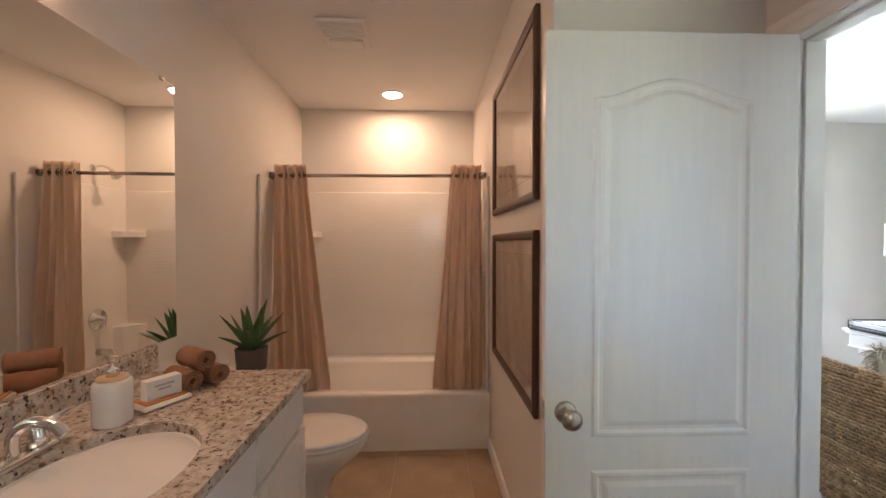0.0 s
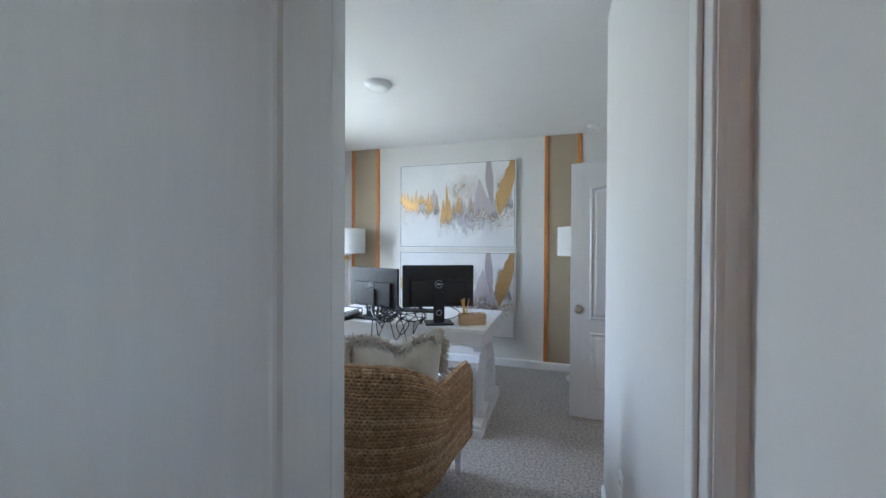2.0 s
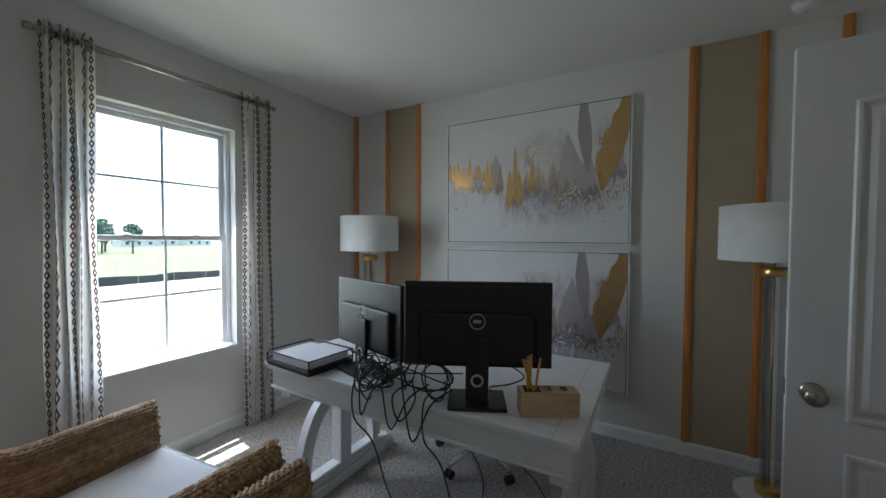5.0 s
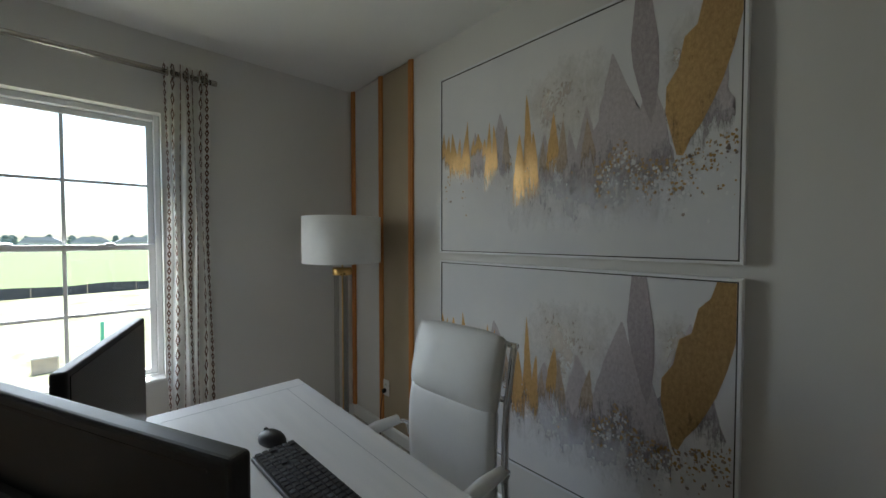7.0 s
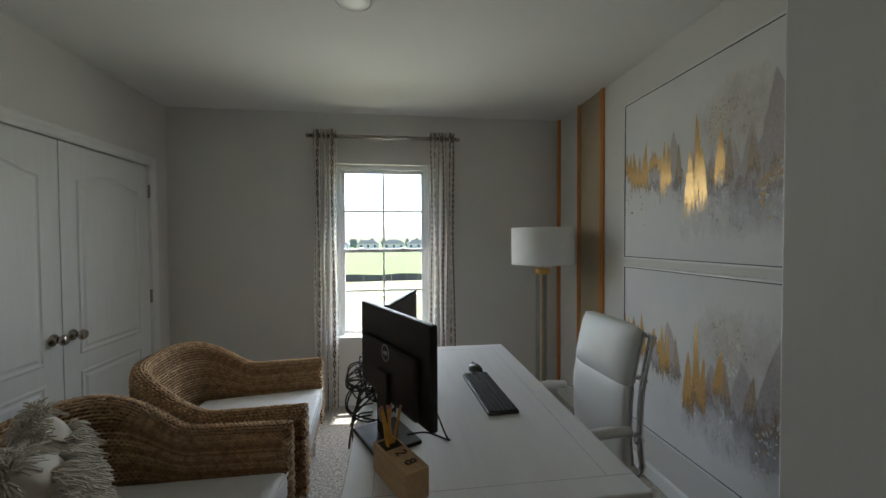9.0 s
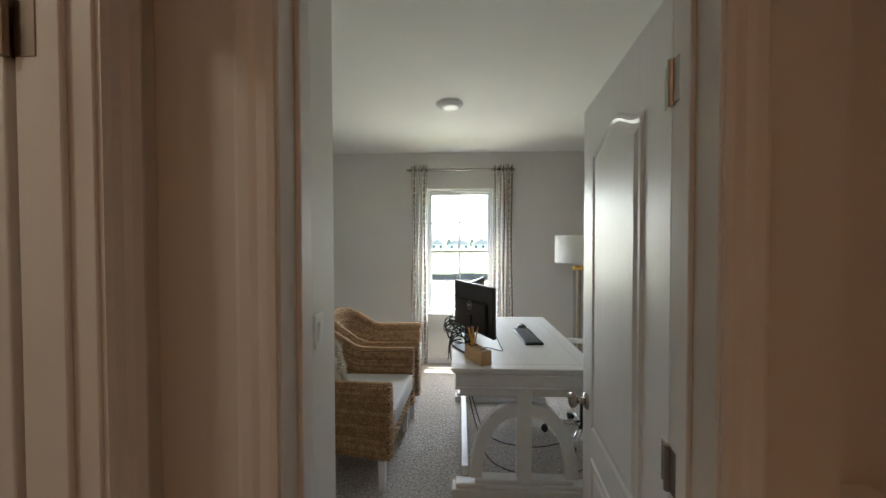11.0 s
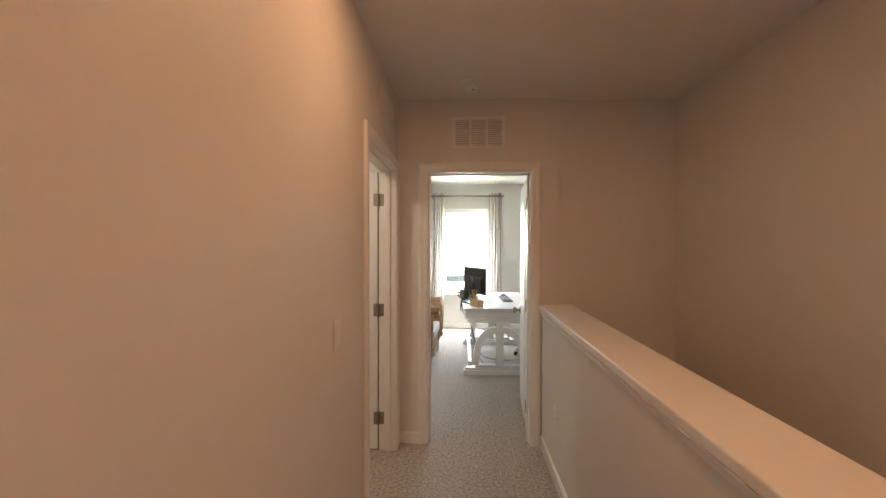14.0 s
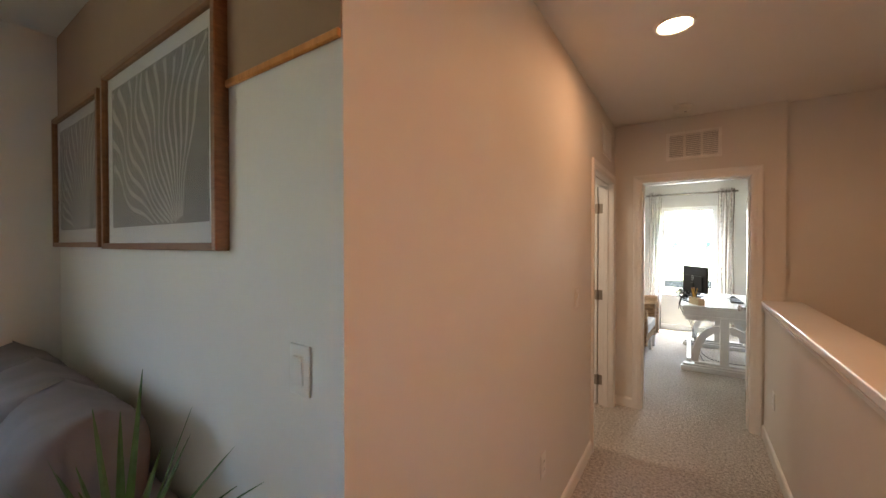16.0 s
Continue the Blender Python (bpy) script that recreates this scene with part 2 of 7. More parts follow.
def granite_mat():
    m, nt, p = nodes_of("speckled_granite")
    base = noise_node(nt, 26, 6, 0.7)
    col = ramp(nt, base.outputs[0], [(0.36, (0.34, 0.28, 0.23)), (0.5, (0.52, 0.47, 0.41)), (0.64, (0.66, 0.62, 0.57))])
    tc = nt.nodes.new("ShaderNodeTexCoord")
    for scale, lo, hi, c in ((70, 0.60, 0.66, (0.06, 0.05, 0.045)), (48, 0.60, 0.68, (0.24, 0.14, 0.09)), (90, 0.62, 0.70, (0.30, 0.28, 0.27))):
        n = nt.nodes.new("ShaderNodeTexNoise")
        n.inputs["Scale"].default_value, n.inputs["Detail"].default_value = scale, 2
        mp = nt.nodes.new("ShaderNodeMapping")
        mp.inputs["Location"].default_value = (scale, scale * 0.3, 0)
        nt.links.new(tc.outputs["Object"], mp.inputs[0])
        nt.links.new(mp.outputs[0], n.inputs[0])
        f = ramp(nt, n.outputs[0], [(lo, (0, 0, 0)), (hi, (1, 1, 1))])
        col = mix(nt, f, col, c)
    nt.links.new(col, p.inputs["Base Color"])
    p.inputs["Roughness"].default_value = 0.14
    return m


def tile_mat():
    return surf("beige_floor_tile", (0.36, 0.25, 0.165), (0.47, 0.345, 0.235), 3.5, 0.4, 40, 0.12, 0.0012, spread=0.15, vary=0.12)


def glass_mat(name, tint=(0.97, 0.98, 0.98), rough=0.0):
    m, nt, p = nodes_of(name)
    out = nt.nodes["Material Output"]
    nt.nodes.remove(p)
    tr = nt.nodes.new("ShaderNodeBsdfTransparent")
    tr.inputs[0].default_value = (*tint, 1)
    gl = nt.nodes.new("ShaderNodeBsdfGlossy")
    gl.inputs["Roughness"].default_value = rough
    lw = nt.nodes.new("ShaderNodeLayerWeight")
    lw.inputs[0].default_value = 0.5
    f = math_node(nt, "ADD", math_node(nt, "MULTIPLY", math_node(nt, "POWER", lw.outputs["Facing"], 4.0), 0.55), 0.035)
    mx = nt.nodes.new("ShaderNodeMixShader")
    nt.links.new(f, mx.inputs[0])
    nt.links.new(tr.outputs[0], mx.inputs[1])
    nt.links.new(gl.outputs[0], mx.inputs[2])
    nt.links.new(mx.outputs[0], out.inputs[0])
    return m


def mirror_mat():
    m, nt, p = nodes_of("mirror_silver")
    p.inputs["Base Color"].default_value = (0.86, 0.87, 0.85, 1)
    p.inputs["Metallic"].default_value, p.inputs["Roughness"].default_value = 1.0, 0.0
    return m


def glow_mat(name, color, strength):
    m, nt, p = nodes_of(name)
    p.inputs["Base Color"].default_value = (0.8, 0.8, 0.8, 1)
    p.inputs["Emission Color"].default_value = (*color, 1)
    p.inputs["Emission Strength"].default_value = strength
    return m


def drape_mat():
    """White cotton with brown printed columns: diamonds, cross stitches and dots, laid out along the cloth."""
    m, nt, p = nodes_of("printed_white_drape")
    uv = nt.nodes.new("ShaderNodeUVMap")
    sep = nt.nodes.new("ShaderNodeSeparateXYZ")
    nt.links.new(uv.outputs[0], sep.inputs[0])
    u, v = sep.outputs[0], sep.outputs[1]

    def column(centre, half, step, fill):
        du = math_node(nt, "DIVIDE", math_node(nt, "ABSOLUTE", math_node(nt, "SUBTRACT", u, centre)), half)
        w = math_node(nt, "ABSOLUTE", math_node(nt, "SUBTRACT", math_node(nt, "FRACT", math_node(nt, "DIVIDE", v, step)), 0.5))
        d = math_node(nt, "ADD", du, math_node(nt, "MULTIPLY", w, 2.0))
        ring = math_node(nt, "ABSOLUTE", math_node(nt, "SUBTRACT", d, 0.72))
        return math_node(nt, "MULTIPLY", math_node(nt, "LESS_THAN", ring, fill), math_node(nt, "LESS_THAN", du, 1.0))

    mask = None
    for centre, half, step, fill in ((0.04, 0.030, 0.020, 0.38), (0.20, 0.046, 0.036, 0.26), (0.33, 0.010, 0.024, 0.5),
                                     (0.52, 0.032, 0.020, 0.38), (0.68, 0.010, 0.024, 0.5), (0.82, 0.046, 0.036, 0.26), (0.95, 0.030, 0.020, 0.38)):
        c = column(centre, half, step, fill)
        mask = c if mask is None else math_node(nt, "MAXIMUM", mask, c)
    n = noise_node(nt, 6, 4)
    cloth = ramp(nt, n.outputs[0], [(0.3, (0.76, 0.74, 0.70)), (0.7, (0.82, 0.80, 0.76))])
    col = mix(nt, mask, cloth, (0.16, 0.085, 0.06))
    nt.links.new(col, p.inputs["Base Color"])
    p.inputs["Roughness"].default_value = 0.9
    f = noise_node(nt, 500, 2)
    bump(nt, p, f.outputs[0], 0.3, 0.001)
    out = nt.nodes["Material Output"]
    tl = nt.nodes.new("ShaderNodeBsdfTranslucent")
    nt.links.new(col, tl.inputs[0])
    mx = nt.nodes.new("ShaderNodeMixShader")
    mx.inputs[0].default_value = 0.6
    nt.links.new(p.outputs[0], mx.inputs[1])
    nt.links.new(tl.outputs[0], mx.inputs[2])
    nt.links.new(mx.outputs[0], out.inputs[0])
    return m


def paint_mat(name, c1, c2, low, high, metal_amount=0.0, rough=0.5, stretch=(1, 16, 1.6), drag=1.5, soft=False):
    """Thin dry paint: pulled downwards until the brush leaves the canvas bare."""
    m, nt, p = nodes_of(name)
    n = noise_node(nt, 5, 8, 0.75, stretch)
    s = noise_node(nt, 55, 4, 0.7, (1, 1.6, 1))
    nt.links.new(ramp(nt, s.outputs[0], [(0.35, c1), (0.65, c2)]), p.inputs["Base Color"])
    p.inputs["Metallic"].default_value, p.inputs["Roughness"].default_value = metal_amount, rough
    bump(nt, p, s.outputs[0], 0.4, 0.002)
    out = nt.nodes["Material Output"]
    tr = nt.nodes.new("ShaderNodeBsdfTransparent")
    mx = nt.nodes.new("ShaderNodeMixShader")
    both = math_node(nt, "ADD", math_node(nt, "MULTIPLY", n.outputs[0], 0.82), math_node(nt, "MULTIPLY", s.outputs[0], 0.18))
    tc = nt.nodes.new("ShaderNodeTexCoord")
    sep = nt.nodes.new("ShaderNodeSeparateXYZ")
    nt.links.new(tc.outputs["Generated"], sep.inputs[0])
    if soft:
        edge = None
        for k in (1, 2):
            d = math_node(nt, "SUBTRACT", math_node(nt, "MULTIPLY", sep.outputs[k], 2.0), 1.0)
            e = math_node(nt, "SUBTRACT", 1.0, math_node(nt, "MULTIPLY", d, d))
            edge = e if edge is None else math_node(nt, "MULTIPLY", edge, e)
        both = math_node(nt, "ADD", both, math_node(nt, "MULTIPLY", math_node(nt, "SUBTRACT", edge, 0.6), 0.5))
    elif drag:
        both = math_node(nt, "ADD", both, math_node(nt, "MULTIPLY", math_node(nt, "SUBTRACT", sep.outputs[2], 0.38), drag * 0.4))
    f = nt.nodes.new("ShaderNodeMapRange")
    f.inputs[1].default_value, f.inputs[2].default_value = low, high
    nt.links.new(both, f.inputs[0])
    nt.links.new(f.outputs[0], mx.inputs[0])
    nt.links.new(tr.outputs[0], mx.inputs[1])
    nt.links.new(p.outputs[0], mx.inputs[2])
    nt.links.new(mx.outputs[0], out.inputs[0])
    return m


def ground_mat():
    m, nt, p = nodes_of("field_ground")
    tc = nt.nodes.new("ShaderNodeTexCoord")
    sep = nt.nodes.new("ShaderNodeSeparateXYZ")
    nt.links.new(tc.outputs["Object"], sep.inputs[0])
    edge = noise_node(nt, 0.06, 4)
    y = math_node(nt, "ADD", sep.outputs[1], math_node(nt, "MULTIPLY", edge.outputs[0], 8.0))
    n1, n2 = noise_node(nt, 0.35, 6, 0.65), noise_node(nt, 2.5, 5, 0.7)
    sand = ramp(nt, n1.outputs[0], [(0.35, (0.13, 0.135, 0.055)), (0.5, (0.23, 0.22, 0.115)), (0.62, (0.31, 0.285, 0.185))])
    tufts = ramp(nt, n1.outputs[0], [(0.58, (0, 0, 0)), (0.66, (1, 1, 1))])
    sand = mix(nt, tufts, sand, (0.16, 0.19, 0.06))
    grass = ramp(nt, n2.outputs[0], [(0.3, (0.095, 0.115, 0.035)), (0.7, (0.12, 0.15, 0.055))])
    zone = nt.nodes.new("ShaderNodeMapRange")
    zone.inputs[1].default_value, zone.inputs[2].default_value = -252.0, -249.0
    nt.links.new(y, zone.inputs[0])
    col = mix(nt, zone.outputs[0], sand, grass)
    nt.links.new(col, p.inputs["Base Color"])
    p.inputs["Roughness"].default_value = 1.0
    bump(nt, p, n2.outputs[0], 0.5, 0.1)
    return m


M["carpet"], M["wicker"], M["granite"], M["tile"] = carpet_mat(), wicker_mat(), granite_mat(), tile_mat()
M["glass"], M["lamp_glass"], M["mirror"] = glass_mat("clear_glass"), glass_mat("lamp_tube_glass", (0.84, 0.84, 0.83), 0.02), mirror_mat()
M["picture_glass"] = glass_mat("picture_glass", (0.96, 0.96, 0.96), 0.0)
M["drape"], M["ground"] = drape_mat(), ground_mat()
M["can_glow"] = glow_mat("lit_warm_lens", (1.0, 0.72, 0.45), 1.6)
M["gold_leaf"] = paint_mat("gold_leaf", (0.55, 0.35, 0.14), (0.70, 0.47, 0.22), 0.34, 0.48, 0.85, 0.34, drag=1.8)
M["grey_wash"] = paint_mat("grey_lavender_wash", (0.43, 0.385, 0.40), (0.56, 0.51, 0.525), 0.36, 0.58, stretch=(1, 5, 1.0), drag=1.9)
M["gold_block"] = paint_mat("gold_leaf_block", (0.51, 0.33, 0.14), (0.66, 0.45, 0.21), 0.22, 0.42, 0.8, 0.38, drag=0.5, stretch=(1, 6, 1.4))
M["brown_wash"] = paint_mat("taupe_gold_wash", (0.36, 0.27, 0.19), (0.52, 0.42, 0.33), 0.30, 0.50, drag=1.8)
M["dark_wash"] = paint_mat("dark_grey_wash", (0.33, 0.285, 0.30), (0.45, 0.40, 0.415), 0.10, 0.34, drag=0.3, stretch=(1, 7, 0.8))
M["lilac_wash"] = paint_mat("pale_lilac_wash", (0.62, 0.61, 0.66), (0.70, 0.69, 0.73), 0.40, 1.1, soft=True, stretch=(1, 2.5, 1))
M["speckle_dark"] = surf("taupe_speckle", (0.25, 0.20, 0.17), (0.38, 0.31, 0.27), 40, 0.5, 200, 0.1, 0.0004)
M["tan_wash"] = paint_mat("pale_tan_wash", (0.74, 0.63, 0.51), (0.78, 0.69, 0.59), 0.45, 1.15, soft=True, stretch=(1, 1.5, 1))
M["speckle_gold"] = surf("gold_speckle", (0.40, 0.25, 0.10), (0.55, 0.36, 0.15), 40, 0.4, 200, 0.1, 0.0004, 0.6)
M["speckle_white"] = surf("white_speckle", (0.72, 0.72, 0.73), (0.8, 0.8, 0.8), 30, 0.6, 200, 0.1, 0.0004)
M["bark"] = surf("bark", (0.09, 0.06, 0.04), (0.15, 0.11, 0.08), 6, 0.9, 40, 0.5, 0.01)
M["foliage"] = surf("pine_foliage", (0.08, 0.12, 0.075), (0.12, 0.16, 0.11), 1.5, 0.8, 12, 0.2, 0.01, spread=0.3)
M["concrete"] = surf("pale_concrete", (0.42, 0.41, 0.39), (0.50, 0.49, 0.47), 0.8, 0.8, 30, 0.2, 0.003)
# Leaf green paled and greyed: distance haze is put into the colour.
M["hazed_foliage"] = surf("hazed_foliage", (0.13, 0.17, 0.14), (0.19, 0.23, 0.19), 1.5, 0.8, 12, 0.2, 0.01, spread=0.3)
M["silt"] = surf("black_silt_cloth", (0.02, 0.02, 0.02), (0.04, 0.04, 0.04), 4, 0.8, 60, 0.3, 0.004)
M["stake"] = surf("weathered_stake", (0.25, 0.2, 0.14), (0.35, 0.28, 0.2), 4, 0.8, 60, 0.2, 0.002)
M["green_pipe"] = surf("green_plastic_pipe", (0.03, 0.22, 0.12), (0.05, 0.28, 0.16), 4, 0.5, 60, 0.1, 0.001)
M["house_wall"] = surf("far_house_wall", (0.45, 0.42, 0.38), (0.55, 0.52, 0.47), 0.6, 0.8, 8, 0.1, 0.01)
# Roof grey lifted too, to carry the distance haze.
M["house_roof"] = surf("far_house_roof", (0.20, 0.19, 0.19), (0.28, 0.265, 0.26), 0.8, 0.85, 10, 0.3, 0.02)
M["dark_pane"] = surf("far_window_pane", (0.03, 0.035, 0.04), (0.05, 0.055, 0.06), 1, 0.1, 8, 0.02, 0.001)


# ---- geometry helpers ----
def thing(name, label, category, m=None, group="", kind=""):
    ob = new(name)
    ob.empty_display_size = 0.1
    if m is not None:
        ob.matrix_world = m
    return tagged(ob, label, category, group, kind)


def part(name, bm, material, parent=None, label="", smooth=False):
    me = bpy.data.meshes.new(name)
    bm.normal_update()
    bm.to_mesh(me)
    bm.free()
    if smooth:
        for f in me.polygons:
            f.use_smooth = True
    me.materials.append(M[material] if isinstance(material, str) else material)
    ob = new(name, me)
    if parent is not None:
        ob.parent = parent
    if label:
        ob["label"] = label
    return ob


def struct(name, bm, material, label, category, smooth=False):
    return tagged(part(name, bm, material, None, "", smooth), label, category, "", "structure")


def add_box(bm, lo, hi, bevel=0.0, seg=2, m=None):
    c = [(a + b) / 2 for a, b in zip(lo, hi)]
    d = [max(b - a, 1e-5) for a, b in zip(lo, hi)]
    mat = Matrix.Translation(c) @ Matrix.Diagonal((*d, 1))
    if m is not None:
        mat = m @ mat
    got = bmesh.ops.create_cube(bm, size=1, matrix=mat)
    if bevel:
        edges = list({e for v in got["verts"] for e in v.link_edges})
        bmesh.ops.bevel(bm, geom=edges, offset=bevel, segments=seg, profile=0.5, affect="EDGES")
    return bm


def box(lo, hi, bevel=0.0, seg=2, m=None):
    return add_box(bmesh.new(), lo, hi, bevel, seg, m)


def add_lathe(bm, profile, seg=24, m=None, cap=True):
    m = m or Matrix()
    rings = []
    for r, z in profile:
        rings.append([bm.verts.new(m @ Vector((r * math.cos(2 * math.pi * i / seg), r * math.sin(2 * math.pi * i / seg), z))) for i in range(seg)])
    for a, b in zip(rings, rings[1:]):
        for i in range(seg):
            j = (i + 1) % seg
            bm.faces.new((a[i], a[j], b[j], b[i]))
    if cap:
        bm.faces.new(list(reversed(rings[0])))
        bm.faces.new(rings[-1])
    return bm


def lathe(profile, seg=24, m=None, cap=True):
    return add_lathe(bmesh.new(), profile, seg, m, cap)


def add_tube(bm, pts, r, seg=8, closed=False):
    pts = [Vector(p) for p in pts]
    n = len(pts)
    radii = r if isinstance(r, (list, tuple)) else [r] * n
    up, rings = None, []
    for i, p in enumerate(pts):
        a = pts[i - 1] if (i or closed) else p
        b = pts[(i + 1) % n] if (i < n - 1 or closed) else p
        t = (b - a).normalized()
        if up is None:
            up = t.orthogonal().normalized()
        up = (up - t * up.dot(t))
        up = up.normalized() if up.length > 1e-6 else t.orthogonal().normalized()
        side = t.cross(up)
        rings.append([bm.verts.new(p + (up * math.cos(2 * math.pi * k / seg) + side * math.sin(2 * math.pi * k / seg)) * radii[i]) for k in range(seg)])
    pairs = list(zip(rings, rings[1:])) + ([(rings[-1], rings[0])] if closed else [])
    for a, b in pairs:
        for k in range(seg):
            j = (k + 1) % seg
            bm.faces.new((a[k], a[j], b[j], b[k]))
    if not closed:
        bm.faces.new(list(reversed(rings[0])))
        bm.faces.new(rings[-1])
    return bm


def tube(pts, r, seg=8, closed=False):
    return add_tube(bmesh.new(), pts, r, seg, closed)


def smooth_path(pts, steps=8, closed=False):
    """A Catmull-Rom line through the points."""
    pts = [Vector(p) for p in pts]
    n, out = len(pts), []
    for i in range(n if closed else n - 1):
        p0, p1 = pts[i - 1] if (i or closed) else pts[0], pts[i]
        p2, p3 = pts[(i + 1) % n], pts[(i + 2) % n] if (i + 2 < n or closed) else pts[-1]
        for k in range(steps):
            t = k / steps
            out.append(0.5 * ((2 * p1) + (p2 - p0) * t + (2 * p0 - 5 * p1 + 4 * p2 - p3) * t * t + (3 * p1 - p0 - 3 * p2 + p3) * t ** 3))
    if not closed:
        out.append(pts[-1])
    return out


def add_prism(bm, poly, depth, m=None, bevel=0.0):
    """A flat outline in x and y, given depth along z."""
    m = m or Matrix()
    lo = [bm.verts.new(m @ Vector((x, y, 0))) for x, y in poly]
    hi = [bm.verts.new(m @ Vector((x, y, depth))) for x, y in poly]
    bm.faces.new(list(reversed(lo)))
    top = bm.faces.new(hi)
    n = len(poly)
    for i in range(n):
        j = (i + 1) % n
        bm.faces.new((lo[i], lo[j], hi[j], hi[i]))
    if bevel:
        bmesh.ops.bevel(bm, geom=list(top.edges), offset=bevel, segments=2, profile=0.5, affect="EDGES")
    return bm


def prism(poly, depth, m=None, bevel=0.0):
    return add_prism(bmesh.new(), poly, depth, m, bevel)


def add_sweep(bm, path, profile, normal):
    """A moulding: its profile (out, depth) carried along a flat open path with mitred corners; normal is the way its depth points."""
    path, normal = [Vector(p) for p in path], Vector(normal)
    rings = []
    for i, p in enumerate(path):
        a = (p - path[i - 1]).normalized() if i else (path[1] - p).normalized()
        b = (path[i + 1] - p).normalized() if i < len(path) - 1 else a
        sa, sb = a.cross(normal), b.cross(normal)
        s = (sa + sb).normalized()
        s = s / max(s.dot(sa), 0.2)
        rings.append([bm.verts.new(p + s * o + normal * d) for o, d in profile])
    n = len(profile)
    for a, b in zip(rings, rings[1:]):
        for k in range(n):
            j = (k + 1) % n
            bm.faces.new((a[k], a[j], b[j], b[k]))
    bm.faces.new(list(reversed(rings[0])))
    bm.faces.new(rings[-1])
    bmesh.ops.recalc_face_normals(bm, faces=bm.faces)
    return bm


CASING = [(0, 0), (0, 0.010), (0.012, 0.013), (0.030, 0.013), (0.042, 0.017), (0.060, 0.019), (0.068, 0.016), (0.070, 0.0)]


def grid_sheet(fn, nu, nv):
    """A sheet of quads at fn(u, v), with its u, v as texture coordinates."""
    bm = bmesh.new()
    vs = [[bm.verts.new(fn(i / nu, j / nv)) for j in range(nv + 1)] for i in range(nu + 1)]
    uv = bm.loops.layers.uv.new("UVMap")
    for i in range(nu):
        for j in range(nv):
            f = bm.faces.new((vs[i][j], vs[i + 1][j], vs[i + 1][j + 1], vs[i][j + 1]))
            for loop, (a, b) in zip(f.loops, ((i, j), (i + 1, j), (i + 1, j + 1), (i, j + 1))):
                loop[uv].uv = (a / nu, b / nv)
    return bm


def thicken(ob, t):
    mod = ob.modifiers.new("thickness", "SOLIDIFY")
    mod.thickness, mod.offset = t, 0
    return ob


def pillow_bm(w, h, d, n=18, pinch=0.0):
    """A stuffed cushion, upright in x (width) and z (height), thick in y."""
    bm = bmesh.new()
    for side in (1, -1):
        vs = []
        for i in range(n + 1):
            row = []
            for j in range(n + 1):
                u, v = 2 * i / n - 1, 2 * j / n - 1
                full = max((1 - u ** 4) * (1 - v ** 4), 0) ** 0.5
                draw = 1 - 0.07 * (1 - abs(u)) * abs(v) ** 3 - 0.07 * (1 - abs(v)) * abs(u) ** 3
                dip = pinch * math.exp(-(u / 0.35) ** 2) * max(v, 0)
                wr = 0.006 * noise.noise(Vector((u * 3, v * 3, side * 5)))
                row.append(bm.verts.new((u * w / 2 * draw, side * (d / 2 * full + wr * full), v * h / 2 * draw - dip)))
            vs.append(row)
        for i in range(n):
            for j in range(n):
                q = (vs[i][j], vs[i + 1][j], vs[i + 1][j + 1], vs[i][j + 1])
                bm.faces.new(q if side < 0 else tuple(reversed(q)))
    bmesh.ops.remove_doubles(bm, verts=bm.verts, dist=0.0008)
    return bm


# ---- structure: walls, floors, ceiling ----
H = 2.59


def wall(name, boxes, label, material="wall"):
    bm = bmesh.new()
    for lo, hi in boxes:
        add_box(bm, lo, hi)
    return struct(name, bm, material, label, "wall")


WX0, WX1, WZ0, WZ1 = -0.09, 0.73, 0.60, 2.15
wall("wall_north", [((-1.575, 3.93, 0), (WX0, 4.08, H)), ((WX1, 3.93, 0), (2.082, 4.08, H)), ((WX0, 3.93, 0), (WX1, 4.08, WZ0)), ((WX0, 3.93, WZ1), (WX1, 4.08, H))],
     "off-white painted office wall with a window opening")
wall("wall_bath_north", [((-3.975, 3.785, 0), (-2.205, 4.08, H)), ((-2.205, 3.93, 0), (-1.575, 4.08, H))], "cream painted bathroom end wall over the tub")
wall("wall_east", [((1.967, 0.06, 0), (2.082, 3.93, H))], "off-white painted office wall behind the two paintings")
wall("wall_south", [((-0.345, 0, 0), (-0.02, 0.135, H)), ((0.78, 0, 0), (0.97, 0.135, H)), ((-0.02, 0, 2.065), (0.78, 0.135, H)), ((0.97, 0.06, -2.9), (1.967, 0.135, H))],
     "painted wall between hall and office with a doorway")
wall("wall_closet_north", [((-1.46, 0.635, 0), (-0.16, 0.746, H))], "off-white wall beside the bathroom doorway")
wall("wall_closet_east", [((-0.275, 0.135, 0), (-0.16, 0.635, H))], "off-white wall beside the office door")
wall("wall_west", [((-1.575, -1.7, 0), (-1.46, 0.728, H)), ((-1.575, 0.728, 2.065), (-1.46, 1.555, H)), ((-1.575, 1.555, 0), (-1.46, 2.13, H)),
                   ((-1.575, 2.13, 2.075), (-1.46, 3.72, H)), ((-1.575, 3.72, 0), (-1.46, 3.93, H))], "off-white office wall with bathroom and closet doorways")
wall("wall_bath_jog", [((-2.32, 1.625, 0), (-1.575, 1.735, H))], "cream painted wall behind the open bathroom door")
wall("wall_bath_east", [((-2.32, 1.735, 0), (-2.205, 3.785, H))], "cream painted bathroom wall hung with two pictures")
wall("wall_bath_west", [((-3.975, -0.515, 0), (-3.86, 3.785, H))], "cream painted bathroom wall behind the mirror")
